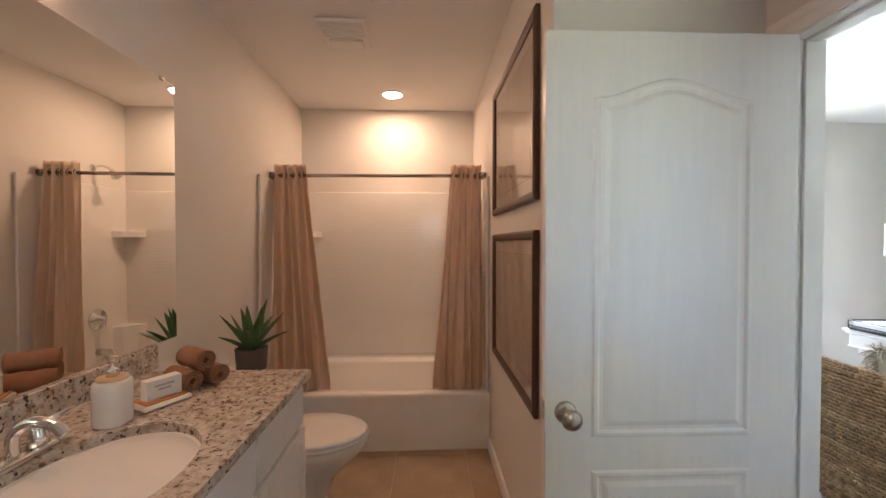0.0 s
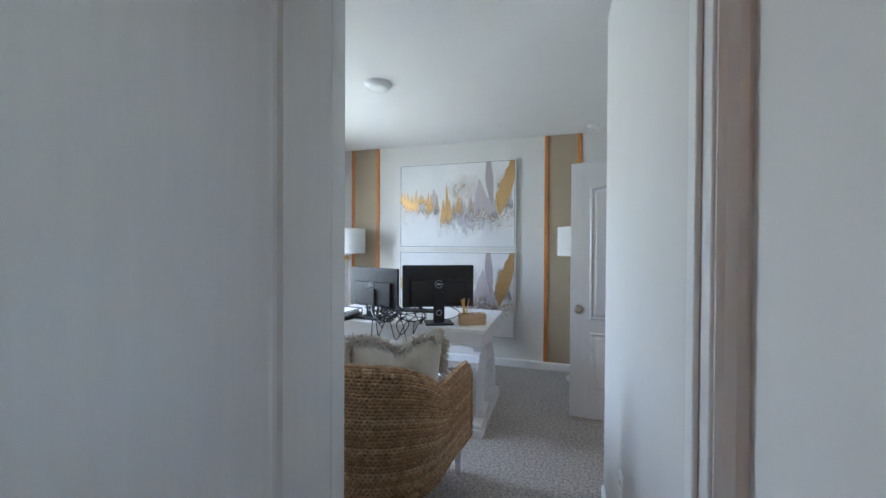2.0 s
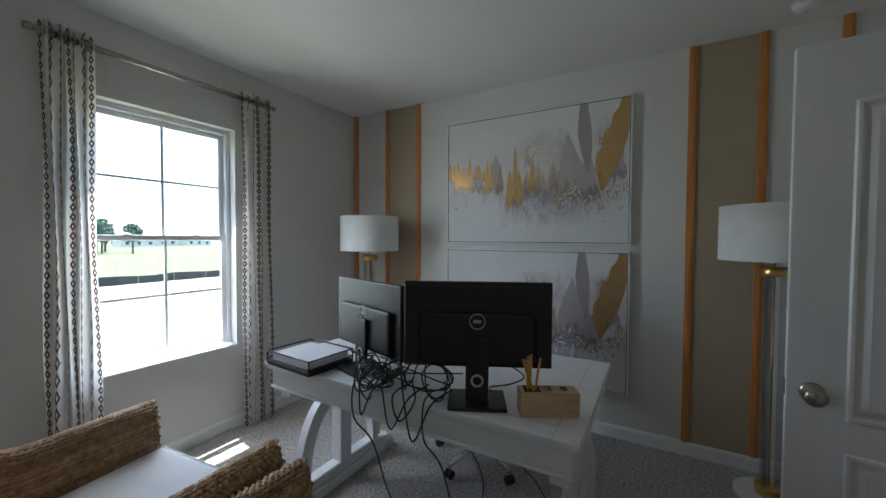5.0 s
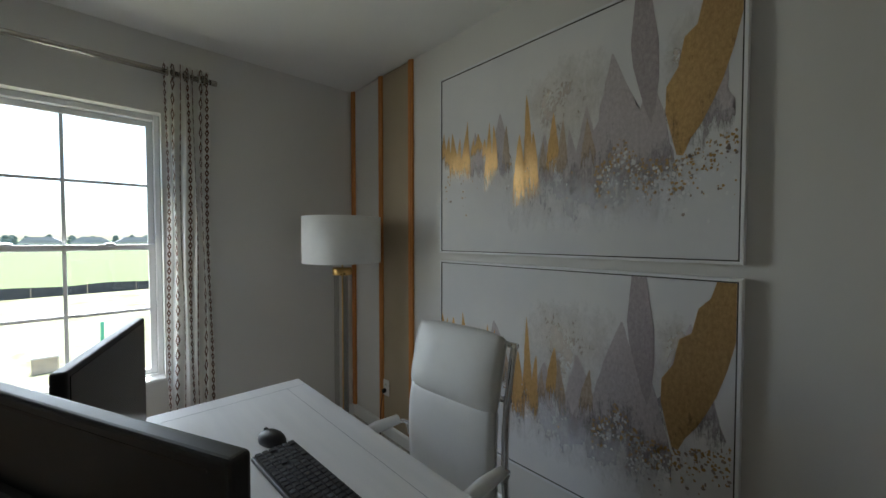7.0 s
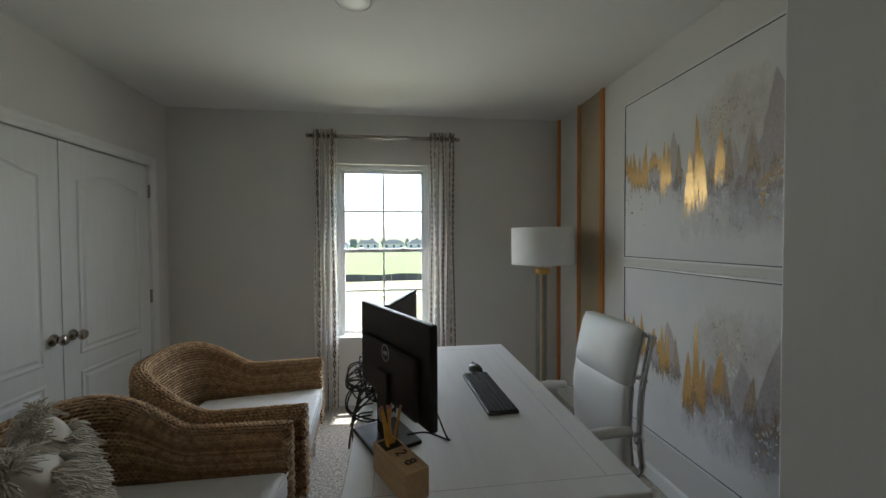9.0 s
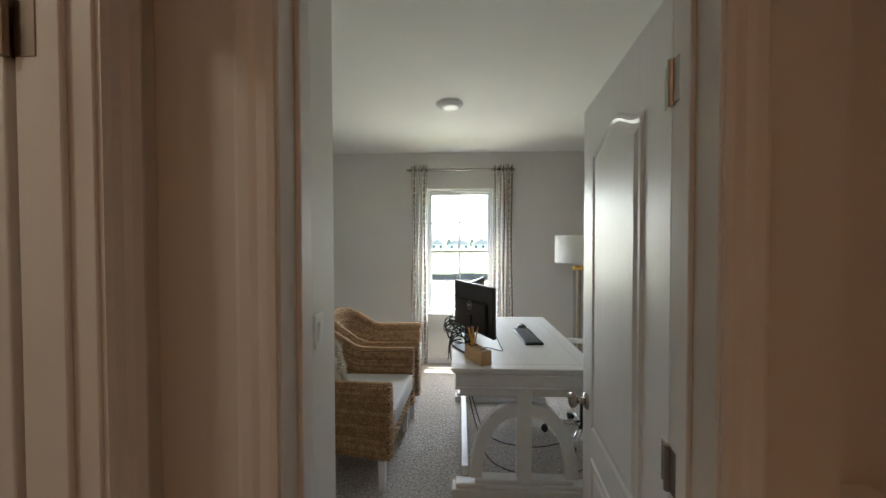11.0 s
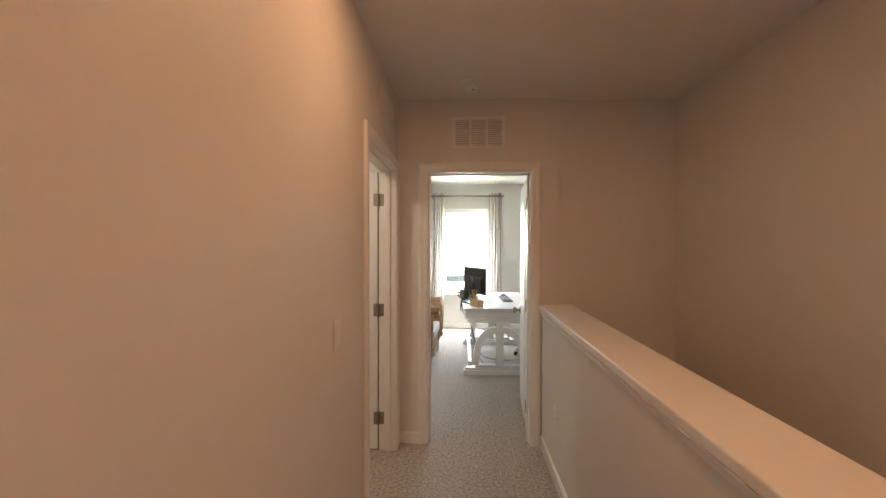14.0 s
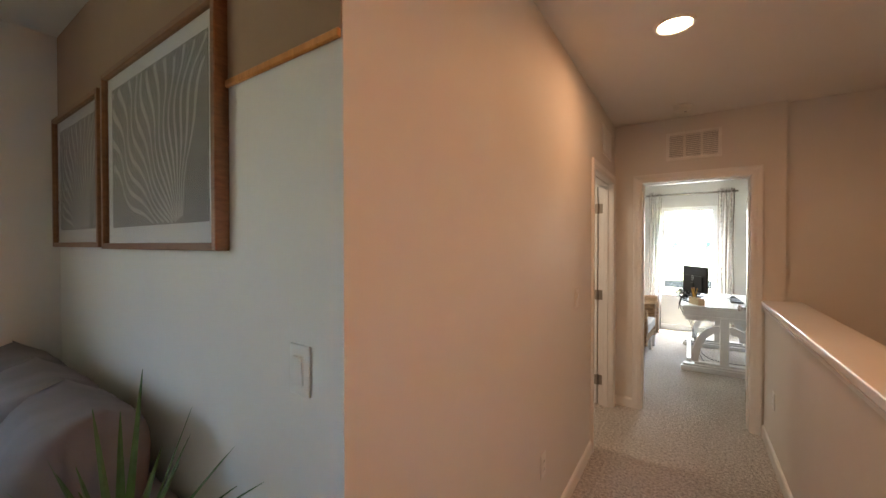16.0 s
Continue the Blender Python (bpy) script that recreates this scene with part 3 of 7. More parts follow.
# Opening added for an unseen window that lets daylight onto the door.
wall("wall_bath_south", [((-3.86, -0.515, 0), (-2.76, -0.4, H)), ((-2.20, -0.515, 0), (-1.575, -0.4, H)), ((-2.76, -0.515, 0), (-2.20, -0.4, 1.3)), ((-2.76, -0.515, 2.0), (-2.20, -0.4, H))], "cream painted bathroom wall with an added small window opening")
wall("wall_hall_west", [((-0.345, -3.28, 0), (-0.23, -0.938, H)), ((-0.345, -0.938, 2.065), (-0.23, -0.10, H)), ((-0.345, -0.10, 0), (-0.23, 0, H))],
     "beige painted hall wall with a side doorway")
wall("wall_side_room_north", [((-1.46, 0, 0), (-0.345, 0.115, H))], "pale painted side room wall")
wall("wall_side_room_south", [((-1.575, -1.815, 0), (-0.345, -1.7, H))], "pale painted side room wall")
wall("wall_loft_north", [((-2.43, -3.28, 0), (-0.345, -3.165, H))], "pale painted loft wall hung with framed prints")
wall("wall_loft_west", [((-2.545, -6.7, 0), (-2.43, -5.7, H)), ((-2.545, -4.9, 0), (-2.43, -3.165, H)), ((-2.545, -5.7, 0), (-2.43, -4.9, 1.1)), ((-2.545, -5.7, 2.1), (-2.43, -4.9, H))], "pale painted loft wall with a window opening")
wall("wall_bath_entry", [((-2.15, -0.4, 0), (-1.575, 0.695, H))], "cream painted wall beside the bathroom door")
wall("wall_loft_south", [((-2.43, -6.7, 0), (-1.7, -6.585, H)), ((-1.1, -6.7, 0), (1.967, -6.585, H)), ((-1.7, -6.7, 0), (-1.1, -6.585, H))],
     "pale painted loft wall with a window opening")
wall("wall_stair_east", [((1.85, -6.585, -2.9), (1.967, 0.06, H))], "beige painted tall stairwell wall")
# Unseen lower end walls, added to block outdoor light from the stairwell.
wall("wall_stair_south", [((0.85, -6.7, -3.0), (1.967, -6.585, 0))], "unseen beige painted wall added to keep light out of the stairwell")
wall("wall_stair_north", [((0.85, 0.06, -3.0), (1.967, 0.17, -0.125))], "unseen beige painted wall added to keep light out of the stairwell")
wall("wall_half", [((0.85, -6.585, -2.9), (1.045, 0, 1.022))], "white painted half wall beside the stairwell")

struct("ceiling", box((-3.975, -6.7, H), (2.082, 4.08, H + 0.12)), "ceil", "white textured flat ceiling", "ceiling")
bm = bmesh.new()
for lo, hi in (((-1.575, 0, -0.12), (1.967, 3.93, 0)), ((-0.345, -6.585, -0.12), (0.85, 0, 0)), ((-2.43, -6.585, -0.12), (-0.345, -3.155, 0)),
               ((-1.575, -3.155, -0.12), (-0.345, 0, 0)), ((-2.205, 1.735, -0.12), (-1.575, 3.93, 0))):
    add_box(bm, lo, hi)
struct("floor", bm, "carpet", "beige grey cut-pile carpet through office and hall", "carpet")
struct("floor_stair_low", box((1.045, -6.585, -3.0), (1.85, 0.06, -2.9)), "carpet", "carpet at the foot of the stairwell", "floor")


# ---- trim ----
def baseboard(name, runs):
    bm = bmesh.new()
    for a, b, n in runs:
        path = [Vector((*a, 0)), Vector((*b, 0))]
        prof = [(0, 0), (0.0, 0.0145), (0.072, 0.0145), (0.083, 0.009), (0.088, 0.0)]
        d, nn = (path[1] - path[0]).normalized(), Vector((*n, 0))
        if d.cross(nn).z < 0:
            path.reverse()
        add_sweep(bm, path, prof, nn)
    return struct(name, bm, "trim", "white painted wooden baseboard", "baseboard")


baseboard("baseboard_office", [((-1.46, 3.93), (1.967, 3.93), (0, -1)), ((1.967, 0.135), (1.967, 3.93), (-1, 0)), ((-1.46, 1.62), (-1.46, 2.06), (1, 0)), ((-1.46, 3.79), (-1.46, 3.93), (1, 0)),
                               ((-1.44, 0.746), (-0.16, 0.746), (0, 1)), ((-0.16, 0.135), (-0.16, 0.746), (1, 0)), ((0.86, 0.135), (1.967, 0.135), (0, 1))])
baseboard("baseboard_hall", [((-0.23, -3.28), (-0.23, -1.0), (1, 0)), ((-0.23, -0.045), (-0.23, 0), (1, 0)), ((-0.23, 0), (-0.075, 0), (0, -1)), ((0.85, -6.585), (0.85, 0), (-1, 0)),
                             ((-2.43, -3.28), (-0.23, -3.28), (0, -1))])
baseboard("baseboard_bath", [((-2.32, 1.62), (-2.32, 2.95), (-1, 0)), ((-2.32, 1.62), (-1.575, 1.62), (0, -1)), ((-3.86, 1.93), (-3.86, 2.95), (1, 0)), ((-3.86, -0.4), (-1.575, -0.4), (0, 1))])


def casing(name, path, normal, inner=None):
    bm = bmesh.new()
    add_sweep(bm, path[::-1], CASING, normal)
    return struct(name, bm, "trim", "white painted moulded door casing", "casing")


def jamb(name, boxes):
    bm = bmesh.new()
    for lo, hi in boxes:
        add_box(bm, lo, hi, 0.002, 1)
    return struct(name, bm, "trim", "white painted door jamb with stop", "door frame")


# office doorway
jamb("jamb_office", [((-0.02, -0.004, 0), (0, 0.139, 2.065)), ((0.76, -0.004, 0), (0.78, 0.139, 2.065)), ((0, -0.004, 2.045), (0.76, 0.139, 2.065)),
                     ((0, 0.06, 0), (0.011, 0.095, 2.045)), ((0.749, 0.06, 0), (0.76, 0.095, 2.045)), ((0.011, 0.06, 2.034), (0.749, 0.095, 2.045))])
casing("casing_office_hall", [(-0.006, -0.001, 0), (-0.006, -0.001, 2.051), (0.766, -0.001, 2.051), (0.766, -0.001, 0)], (0, -1, 0))
casing("casing_office_room", [(0.766, 0.136, 0), (0.766, 0.136, 2.051), (-0.006, 0.136, 2.051), (-0.006, 0.136, 0)], (0, 1, 0))
# bathroom doorway
jamb("jamb_bath", [((-1.579, 0.728, 0), (-1.456, 0.748, 2.065)), ((-1.579, 1.535, 0), (-1.456, 1.555, 2.065)), ((-1.579, 0.748, 2.045), (-1.456, 1.535, 2.065)),
                   ((-1.535, 0.748, 0), (-1.50, 0.759, 2.045)), ((-1.535, 1.524, 0), (-1.50, 1.535, 2.045)), ((-1.535, 0.759, 2.034), (-1.50, 1.524, 2.045))])
casing("casing_bath_inside", [(-1.576, 1.541, 0), (-1.576, 1.541, 2.051), (-1.576, 0.742, 2.051), (-1.576, 0.742, 0)], (-1, 0, 0))
bm = bmesh.new()
add_sweep(bm, [(-1.459, 1.541, 0), (-1.459, 1.541, 2.051), (-1.459, 0.749, 2.051)], CASING, (1, 0, 0))
struct("casing_bath_office", bm, "trim", "white painted moulded door casing", "casing")
# closet doorway
jamb("jamb_closet", [((-1.579, 2.13, 0), (-1.456, 2.15, 2.075)), ((-1.579, 3.70, 0), (-1.456, 3.72, 2.075)), ((-1.579, 2.15, 2.055), (-1.456, 3.70, 2.075))])
casing("casing_closet", [(-1.459, 2.144, 0), (-1.459, 2.144, 2.061), (-1.459, 3.706, 2.061), (-1.459, 3.706, 0)], (1, 0, 0))
# side doorway off the hall
jamb("jamb_side", [((-0.349, -0.938, 0), (-0.226, -0.918, 2.065)), ((-0.349, -0.12, 0), (-0.226, -0.10, 2.065)), ((-0.349, -0.918, 2.045), (-0.226, -0.12, 2.065)),
                   ((-0.30, -0.918, 0), (-0.265, -0.907, 2.045)), ((-0.30, -0.131, 0), (-0.265, -0.12, 2.045)), ((-0.30, -0.907, 2.034), (-0.265, -0.131, 2.045))])
casing("casing_side", [(-0.229, -0.924, 0), (-0.229, -0.924, 2.051), (-0.229, -0.114, 2.051), (-0.229, -0.114, 0)], (1, 0, 0))

# cap and bead on the half wall
cap = thing("half_wall_cap", "white painted wooden cap on the half wall", "trim", kind="structure")
part("cap_board", box((0.826, -6.58, 1.022), (1.072, 0.055, 1.06), 0.008, 3), "trim", cap)
bm = bmesh.new()
add_sweep(bm, [(0.849, -6.58, 1.021), (0.849, -0.002, 1.021)], [(0, 0), (0, 0.024), (-0.010, 0.020), (-0.018, 0.010), (-0.036, 0.007), (-0.040, 0)], (-1, 0, 0))
part("bead", bm, "trim", cap)


# ---- doors ----
def arch_outline(x0, x1, z0, z1, rise, n=14):
    pts = [(x0, z0), (x1, z0), (x1, z1)]
    if rise:
        for i in range(1, n):
            t = i / n
            pts.append((x1 + (x0 - x1) * t, z1 + rise * (0.5 - 0.5 * math.cos(2 * math.pi * t))))
    pts.append((x0, z1))
    return pts


def inset(poly, d):
    n, out = len(poly), []
    for i in range(n):
        p0, p1, p2 = Vector(poly[i - 1]), Vector(poly[i]), Vector(poly[(i + 1) % n])
        a, b = (p1 - p0).normalized(), (p2 - p1).normalized()
        na, nb = Vector((-a.y, a.x)), Vector((-b.y, b.x))
        s = (na + nb).normalized()
        out.append(tuple(p1 + s * (d / max(s.dot(na), 0.3))))
    return out


def panel_bm(poly, face_y, way):
    """Sunk moulding round a raised field, on the face of a door (x, z), standing out the given way along y."""
    bm = bmesh.new()
    levels = [(-0.004, 0.0), (0.002, 0.006), (0.011, 0.0065), (0.020, 0.0012), (0.030, 0.001), (0.046, 0.0065)]
    rings = [[bm.verts.new((x, face_y + way * d, z)) for x, z in inset(poly, o)] for o, d in levels]
    n = len(poly)
    for a, b in zip(rings, rings[1:]):
        for i in range(n):
            j = (i + 1) % n
            bm.faces.new((a[i], a[j], b[j], b[i]))
    bm.faces.new(rings[-1])
    bmesh.ops.recalc_face_normals(bm, faces=bm.faces)
    return bm


def knob(parent, m, name="door_handle"):
    k = part(name, lathe([(0.034, 0), (0.034, 0.004), (0.028, 0.010), (0.013, 0.013), (0.012, 0.032), (0.020, 0.038), (0.030, 0.050), (0.031, 0.058), (0.024, 0.068), (0.008, 0.0715)], 24, m), "nickel", parent, "brushed nickel round knob", True)
    return k


def door_leaf(name, w, m, label, handle_side=1, both=True, hinges="left", h=2.03, backset=0.065, latch=True, hinge_face=1, leaf_y=None):
    """Hinge edge at local x = 0, leaf along +x, faces at y = 0 and y = -0.035, standing 12 mm over the floor."""
    d = thing(name, label, "door", m, kind="structure")
    part("slab", box((0, -0.035, 0.012), (w, 0, h), 0.003, 2), "door", d)
    st = 0.148
    for y, way in ((0, 1), (-0.035, -1)):
        part("panel", panel_bm(arch_outline(st, w - st, 0.80, 1.825, 0.06), y, way), "door", d)
        part("panel", panel_bm(arch_outline(st, w - st, 0.22, 0.69, 0), y, way), "door", d)
        if (way == 1 or both) and handle_side:
            knob(d, Matrix.Translation((w - backset, y, 0.875)) @ Matrix.Rotation(radians(-90 * way), 4, "X"))
    if latch:
        part("latch_plate", box((w, -0.028, 0.85), (w + 0.0015, -0.007, 0.905)), "nickel", d)
    for z in (0.24, 1.03, 1.83):
        hb = box((-0.004, -0.002, z - 0.045), (0.03, 0.0025, z + 0.045), 0.001, 1)
        add_lathe(hb, [(0.0075, z - 0.048), (0.0075, z + 0.048)], 10, Matrix.Translation((-0.006, 0.005, 0)))
        if hinge_face < 0:
            hb.transform(Matrix.Translation((0, -0.035, 0)) @ Matrix.Diagonal((1, -1, 1, 1)))
            bmesh.ops.reverse_faces(hb, faces=list(hb.faces))
        if leaf_y is not None:
            add_box(hb, (-0.002, -0.033, z - 0.045), (0, -0.002, z + 0.045))
            add_box(hb, (-0.045, leaf_y - 0.001, z - 0.045), (-0.010, leaf_y + 0.0015, z + 0.045))
        part("hinge", hb, "hinge_metal", d, "satin nickel hinge")
    return d


# bathroom door, open into the bathroom; office door, open into the office; side door, open into the side room
door_leaf("door_bath", 0.785, Matrix.Translation((-1.604, 1.478, 0)) @ Matrix.Rotation(radians(179.3), 4, "Z"), "white two-panel arch-top door standing open in the bathroom", backset=0.063, hinge_face=-1)
door_leaf("door_office", 0.752, Matrix.Translation((0.762, 0.142, 0)) @ Matrix.Rotation(radians(85), 4, "Z"), "white two-panel arch-top door standing open into the office", leaf_y=0.0035)
door_leaf("door_side", 0.79, Matrix.Translation((-0.359, -0.126, 0)) @ Matrix.Rotation(radians(177), 4, "Z"), "white two-panel arch-top door open off the hall", leaf_y=-0.0075)
# closet pair, shut
cl = thing("door_closet", "pair of closed white arch-top closet doors with nickel knobs", "closet door", kind="structure")
for y0, y1, flip in ((2.153, 2.922, False), (2.928, 3.697, True)):
    w = y1 - y0
    leaf = part("leaf", box((-1.499, y0, 0.012), (-1.464, y1, 2.047), 0.002, 1), "door", cl)
    turn = Matrix.Translation((-1.464, y0, 0)) @ Matrix.Rotation(radians(90), 4, "Z")
    for outline in (arch_outline(0.115, w - 0.115, 0.80, 1.84, 0.06), arch_outline(0.115, w - 0.115, 0.22, 0.69, 0)):
        bm = panel_bm(outline, 0, -1)
        bm.transform(turn)
        part("panel", bm, "door", leaf)
    ky = y0 + 0.06 if flip else y1 - 0.06
    knob(leaf, Matrix.Translation((-1.464, ky, 0.925)) @ Matrix.Rotation(radians(90), 4, "Y"))
    hy = y1 + 0.002 if flip else y0 - 0.002
    for z in (0.24, 1.05, 1.86):
        part("hinge", lathe([(0.009, z - 0.05), (0.009, z + 0.05)], 10, Matrix.Translation((-1.457, hy, 0))), "hinge_metal", leaf)


# ---- office window, drapes, view ----
win = thing("window_1", "white vinyl single-hung window with colonial grilles", "window", kind="structure")
bm = bmesh.new()
Y0, Y1 = 3.995, 4.06
for lo, hi in (((WX0, Y0, WZ0), (WX0 + 0.03, Y1, WZ1)), ((WX1 - 0.03, Y0, WZ0), (WX1, Y1, WZ1)), ((WX0 + 0.03, Y0, WZ1 - 0.035), (WX1 - 0.03, Y1, WZ1)), ((WX0 + 0.03, Y0, WZ0), (WX1 - 0.03, Y1, WZ0 + 0.03))):
    add_box(bm, lo, hi, 0.004, 1)
part("window_frame", bm, "vinyl", win)
MID = 1.375
for nm, z0, z1, yy in (("upper_sash", MID - 0.015, WZ1 - 0.035, 4.03), ("lower_sash", WZ0 + 0.03, MID + 0.02, 4.005)):
    bm = bmesh.new()
    a, b = WX0 + 0.03, WX1 - 0.03
    t = 0.032
    for lo, hi in (((a, yy, z0), (a + t, yy + 0.024, z1)), ((b - t, yy, z0), (b, yy + 0.024, z1)), ((a + t, yy, z0), (b - t, yy + 0.024, z0 + t)), ((a + t, yy, z1 - t), (b - t, yy + 0.024, z1))):
        add_box(bm, lo, hi, 0.003, 1)
    sash = part(nm, bm, "vinyl", win)
    cx, cz = (a + b) / 2, (z0 + z1) / 2
    bm = box((cx - 0.008, yy + 0.008, z0 + t), (cx + 0.008, yy + 0.016, z1 - t))
    add_box(bm, (a + t, yy + 0.0085, cz - 0.008), (b - t, yy + 0.0155, cz + 0.008))
    part("grille", bm, "vinyl", sash)
    pane = part("pane", box((a + t, yy + 0.0105, z0 + t), (b - t, yy + 0.0135, z1 - t)), "glass", sash)
    pane.visible_shadow = False
for x in (0.12, 0.50):
    part("sash_lock", lathe([(0.024, 0), (0.024, 0.006), (0.012, 0.012), (0.004, 0.014)], 14, Matrix.Translation((x, 4.02, MID + 0.02))), "vinyl", win)
bm = box((WX0 + 0.002, 3.905, WZ0), (WX1 - 0.002, 3.995, WZ0 + 0.018), 0.006, 2)
part("window_sill", bm, "trim", win)

# loft window
def small_window(name, label, x0, x1, z0, z1, y, turn=Matrix()):
    w = thing(name, label, "window", kind="structure")
    bm = bmesh.new()
    mz = (z0 + z1) / 2
    for lo, hi in (((x0, y, z0), (x0 + 0.04, y + 0.05, z1)), ((x1 - 0.04, y, z0), (x1, y + 0.05, z1)), ((x0 + 0.04, y, z1 - 0.04), (x1 - 0.04, y + 0.05, z1)),
                   ((x0 + 0.04, y, z0), (x1 - 0.04, y + 0.05, z0 + 0.04)), ((x0 + 0.04, y, mz - 0.015), (x1 - 0.04, y + 0.05, mz + 0.015))):
        add_box(bm, lo, hi, 0.003, 1)
    bm.transform(turn)
    part("window_frame", bm, "vinyl", w)


small_window("window_2", "white vinyl window in the loft", -5.7, -4.9, 1.1, 2.1, 2.465, Matrix.Rotation(radians(90), 4, "Z"))
# The bathroom window is unseen, added so daylight reaches the open door.
small_window("added_bath_window", "unseen small white vinyl window added to light the bathroom door", -2.76, -2.20, 1.3, 2.0, -0.49)

rod = thing("curtain_rod", "brushed nickel curtain rod over the window", "curtain rod")
part("pole", tube([(-0.285, 3.845, 2.365), (0.965, 3.845, 2.365)], 0.016, 14), "nickel", rod, "", True)
for x in (-0.285, 0.965):
    s = 1 if x > 0 else -1
    part("end_cap", lathe([(0.014, 0), (0.017, 0.003), (0.017, 0.03), (0.013, 0.034)], 16, Matrix.Translation((x, 3.845, 2.365)) @ Matrix.Rotation(radians(90 * s), 4, "Y")), "nickel", rod, "", True)
    bm = tube([(x - 0.06 * s, 3.845, 2.352), (x - 0.06 * s, 3.90, 2.352), (x - 0.06 * s, 3.93, 2.352)], 0.006, 8)
    add_box(bm, (x - 0.06 * s - 0.012, 3.925, 2.32), (x - 0.06 * s + 0.012, 3.9295, 2.385), 0.002, 1)
    part("bracket", bm, "nickel", rod)


def drape(x0, x1, seed, label):
    rnd = random.Random(seed)
    ph = rnd.uniform(0, 6)
    folds = 4.5

    def at(u, v):
        z = 0.015 + v * 2.405
        flare = 1 + 0.10 * (1 - v) ** 2
        x = (x0 + x1) / 2 + (x1 - x0) * (u - 0.5) * flare + 0.006 * math.sin(9 * v + 11 * u + ph)
        amp = 0.024 * (0.8 + 0.35 * noise.noise(Vector((u * 2, v * 1.5, seed))))
        y = 3.845 + amp * math.cos(2 * math.pi * folds * u + 0.5 * math.sin(3 * v + ph)) - 0.008 * (1 - v)
        return (x, y, z)

    d = thing("drape", label, "curtain", group="window drapes")
    ob = part("cloth", grid_sheet(at, 80, 60), "drape", d, "", True)
    for i in range(8):
        u = (i + 0.75) / 9.0 + 0.02
        p = Vector(at(u, 0.977))
        part("grommet", tube([(p.x, 3.845 + 0.025 * math.cos(a), 2.365 + 0.025 * math.sin(a)) for a in [k * math.pi / 7 for k in range(14)]], 0.0045, 6, True), "nickel", d)
    return d


drape(-0.262, -0.072, 3, "white drape with brown printed columns hanging gathered")
drape(0.738, 0.950, 8, "white drape with brown printed columns hanging gathered")

# outdoors
ground_bm = bmesh.new()
bmesh.ops.create_grid(ground_bm, x_segments=60, y_segments=60, size=1200)
struct("ground", ground_bm, "ground", "pale sandy building lot with green field beyond", "ground").location = (0, 300, -2.95)
fence = thing("silt_fence", "low black cloth silt fence on stakes across the lot", "fence")


def fence_at(u, v):
    x = -60 + 130 * u
    return (x, 42 + 1.2 * math.sin(x * 0.07) + 0.08 * math.sin(x * 2.2), -2.95 + v * (0.75 + 0.06 * math.sin(x * 1.1)))


thicken(part("cloth", grid_sheet(fence_at, 160, 2), "silt", fence), 0.01)
for i in range(0, 44):
    x = -60 + 3 * i
    part("stake", box((x - 0.025, 41.9 + 1.2 * math.sin(x * 0.07), -2.95), (x + 0.025, 41.95 + 1.2 * math.sin(x * 0.07), -2.1)), "stake", fence)


def tree(x, y, h, seed, low=0.45, label="far green pine with bare lower trunk", name="pine_tree"):
    rnd = random.Random(seed)
    t = thing(name, label, "tree", Matrix.Translation((x, y, -2.95)), "distant trees")
    bm = tube([(0, 0, 0), (0.1, 0, h * 0.5), (0, 0.1, h)], [0.28, 0.2, 0.05], 7)
    for k in range(7):
        a, z = rnd.uniform(0, 6.28), h * rnd.uniform(0.45, 0.9)
        r = h * 0.16 + 0.4
        add_tube(bm, [(0, 0, z), (r * math.cos(a), r * math.sin(a), z + 0.5)], [0.09, 0.02], 5)
    part("trunk", bm, "bark", t)
    bm = bmesh.new()
    for k in range(420):
        f = rnd.random()
        z = h * (low + (1 - low) * f)
        a = rnd.uniform(0, 6.28)
        r = h * 0.26 * math.sin(math.pi * (0.12 + 0.84 * f)) ** 0.6 * rnd.random() ** 0.4 * (1 + 0.7 * noise.noise(Vector((z * 0.6 + math.cos(a), seed * 3.1, math.sin(a)))))
        c = Vector((r * math.cos(a), r * math.sin(a), z))
        s = rnd.uniform(0.25, 0.6)
        q = Euler((rnd.uniform(0, 6), rnd.uniform(0, 6), rnd.uniform(0, 6))).to_matrix()
        bm.faces.new([bm.verts.new(c + q @ Vector(o) * s) for o in ((-1, -0.5, 0), (1, -0.4, 0.2), (0.7, 0.6, 0), (-0.6, 0.7, 0.2))])
    part("crown", bm, "foliage" if name == "pine_tree" else "hazed_foliage", t)


rnd = random.Random(5)
for i in range(15):
    tree(21 + i * 1.6 + rnd.uniform(-1, 1), 122 + rnd.uniform(-6, 16), rnd.uniform(7.0, 9.6), i)
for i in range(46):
    tree(-150 + i * 5.2 + rnd.uniform(-3, 3), 232 + rnd.uniform(-6, 30), rnd.uniform(4.7, 6.2), 40 + i, 0.12, "far broad-leaved tree behind the houses, its green paled for haze", "broadleaf_tree")


def house(x, y, w, d, seed):
    h = thing("far_house", "far single-storey house with dark gable roof", "house", Matrix.Translation((x, y, -2.95)), "distant houses")
    part("wall", box((-w / 2, -d / 2, 0), (w / 2, d / 2, 2.8)), "house_wall", h)
    part("roof", prism([(-w / 2 - 0.4, 2.8), (w / 2 + 0.4, 2.8), (w / 4, 4.9), (-w / 4, 4.9)], d + 0.8, Matrix.Translation((0, d / 2 + 0.4, 0)) @ Matrix.Rotation(radians(90), 4, "X")), "house_roof", h)
    for k in range(3):
        cx = -w / 3 + k * w / 3
        part("window", box((cx - 0.6, -d / 2 - 0.05, 0.9), (cx + 0.6, -d / 2 + 0.02, 2.2)), "dark_pane", h)


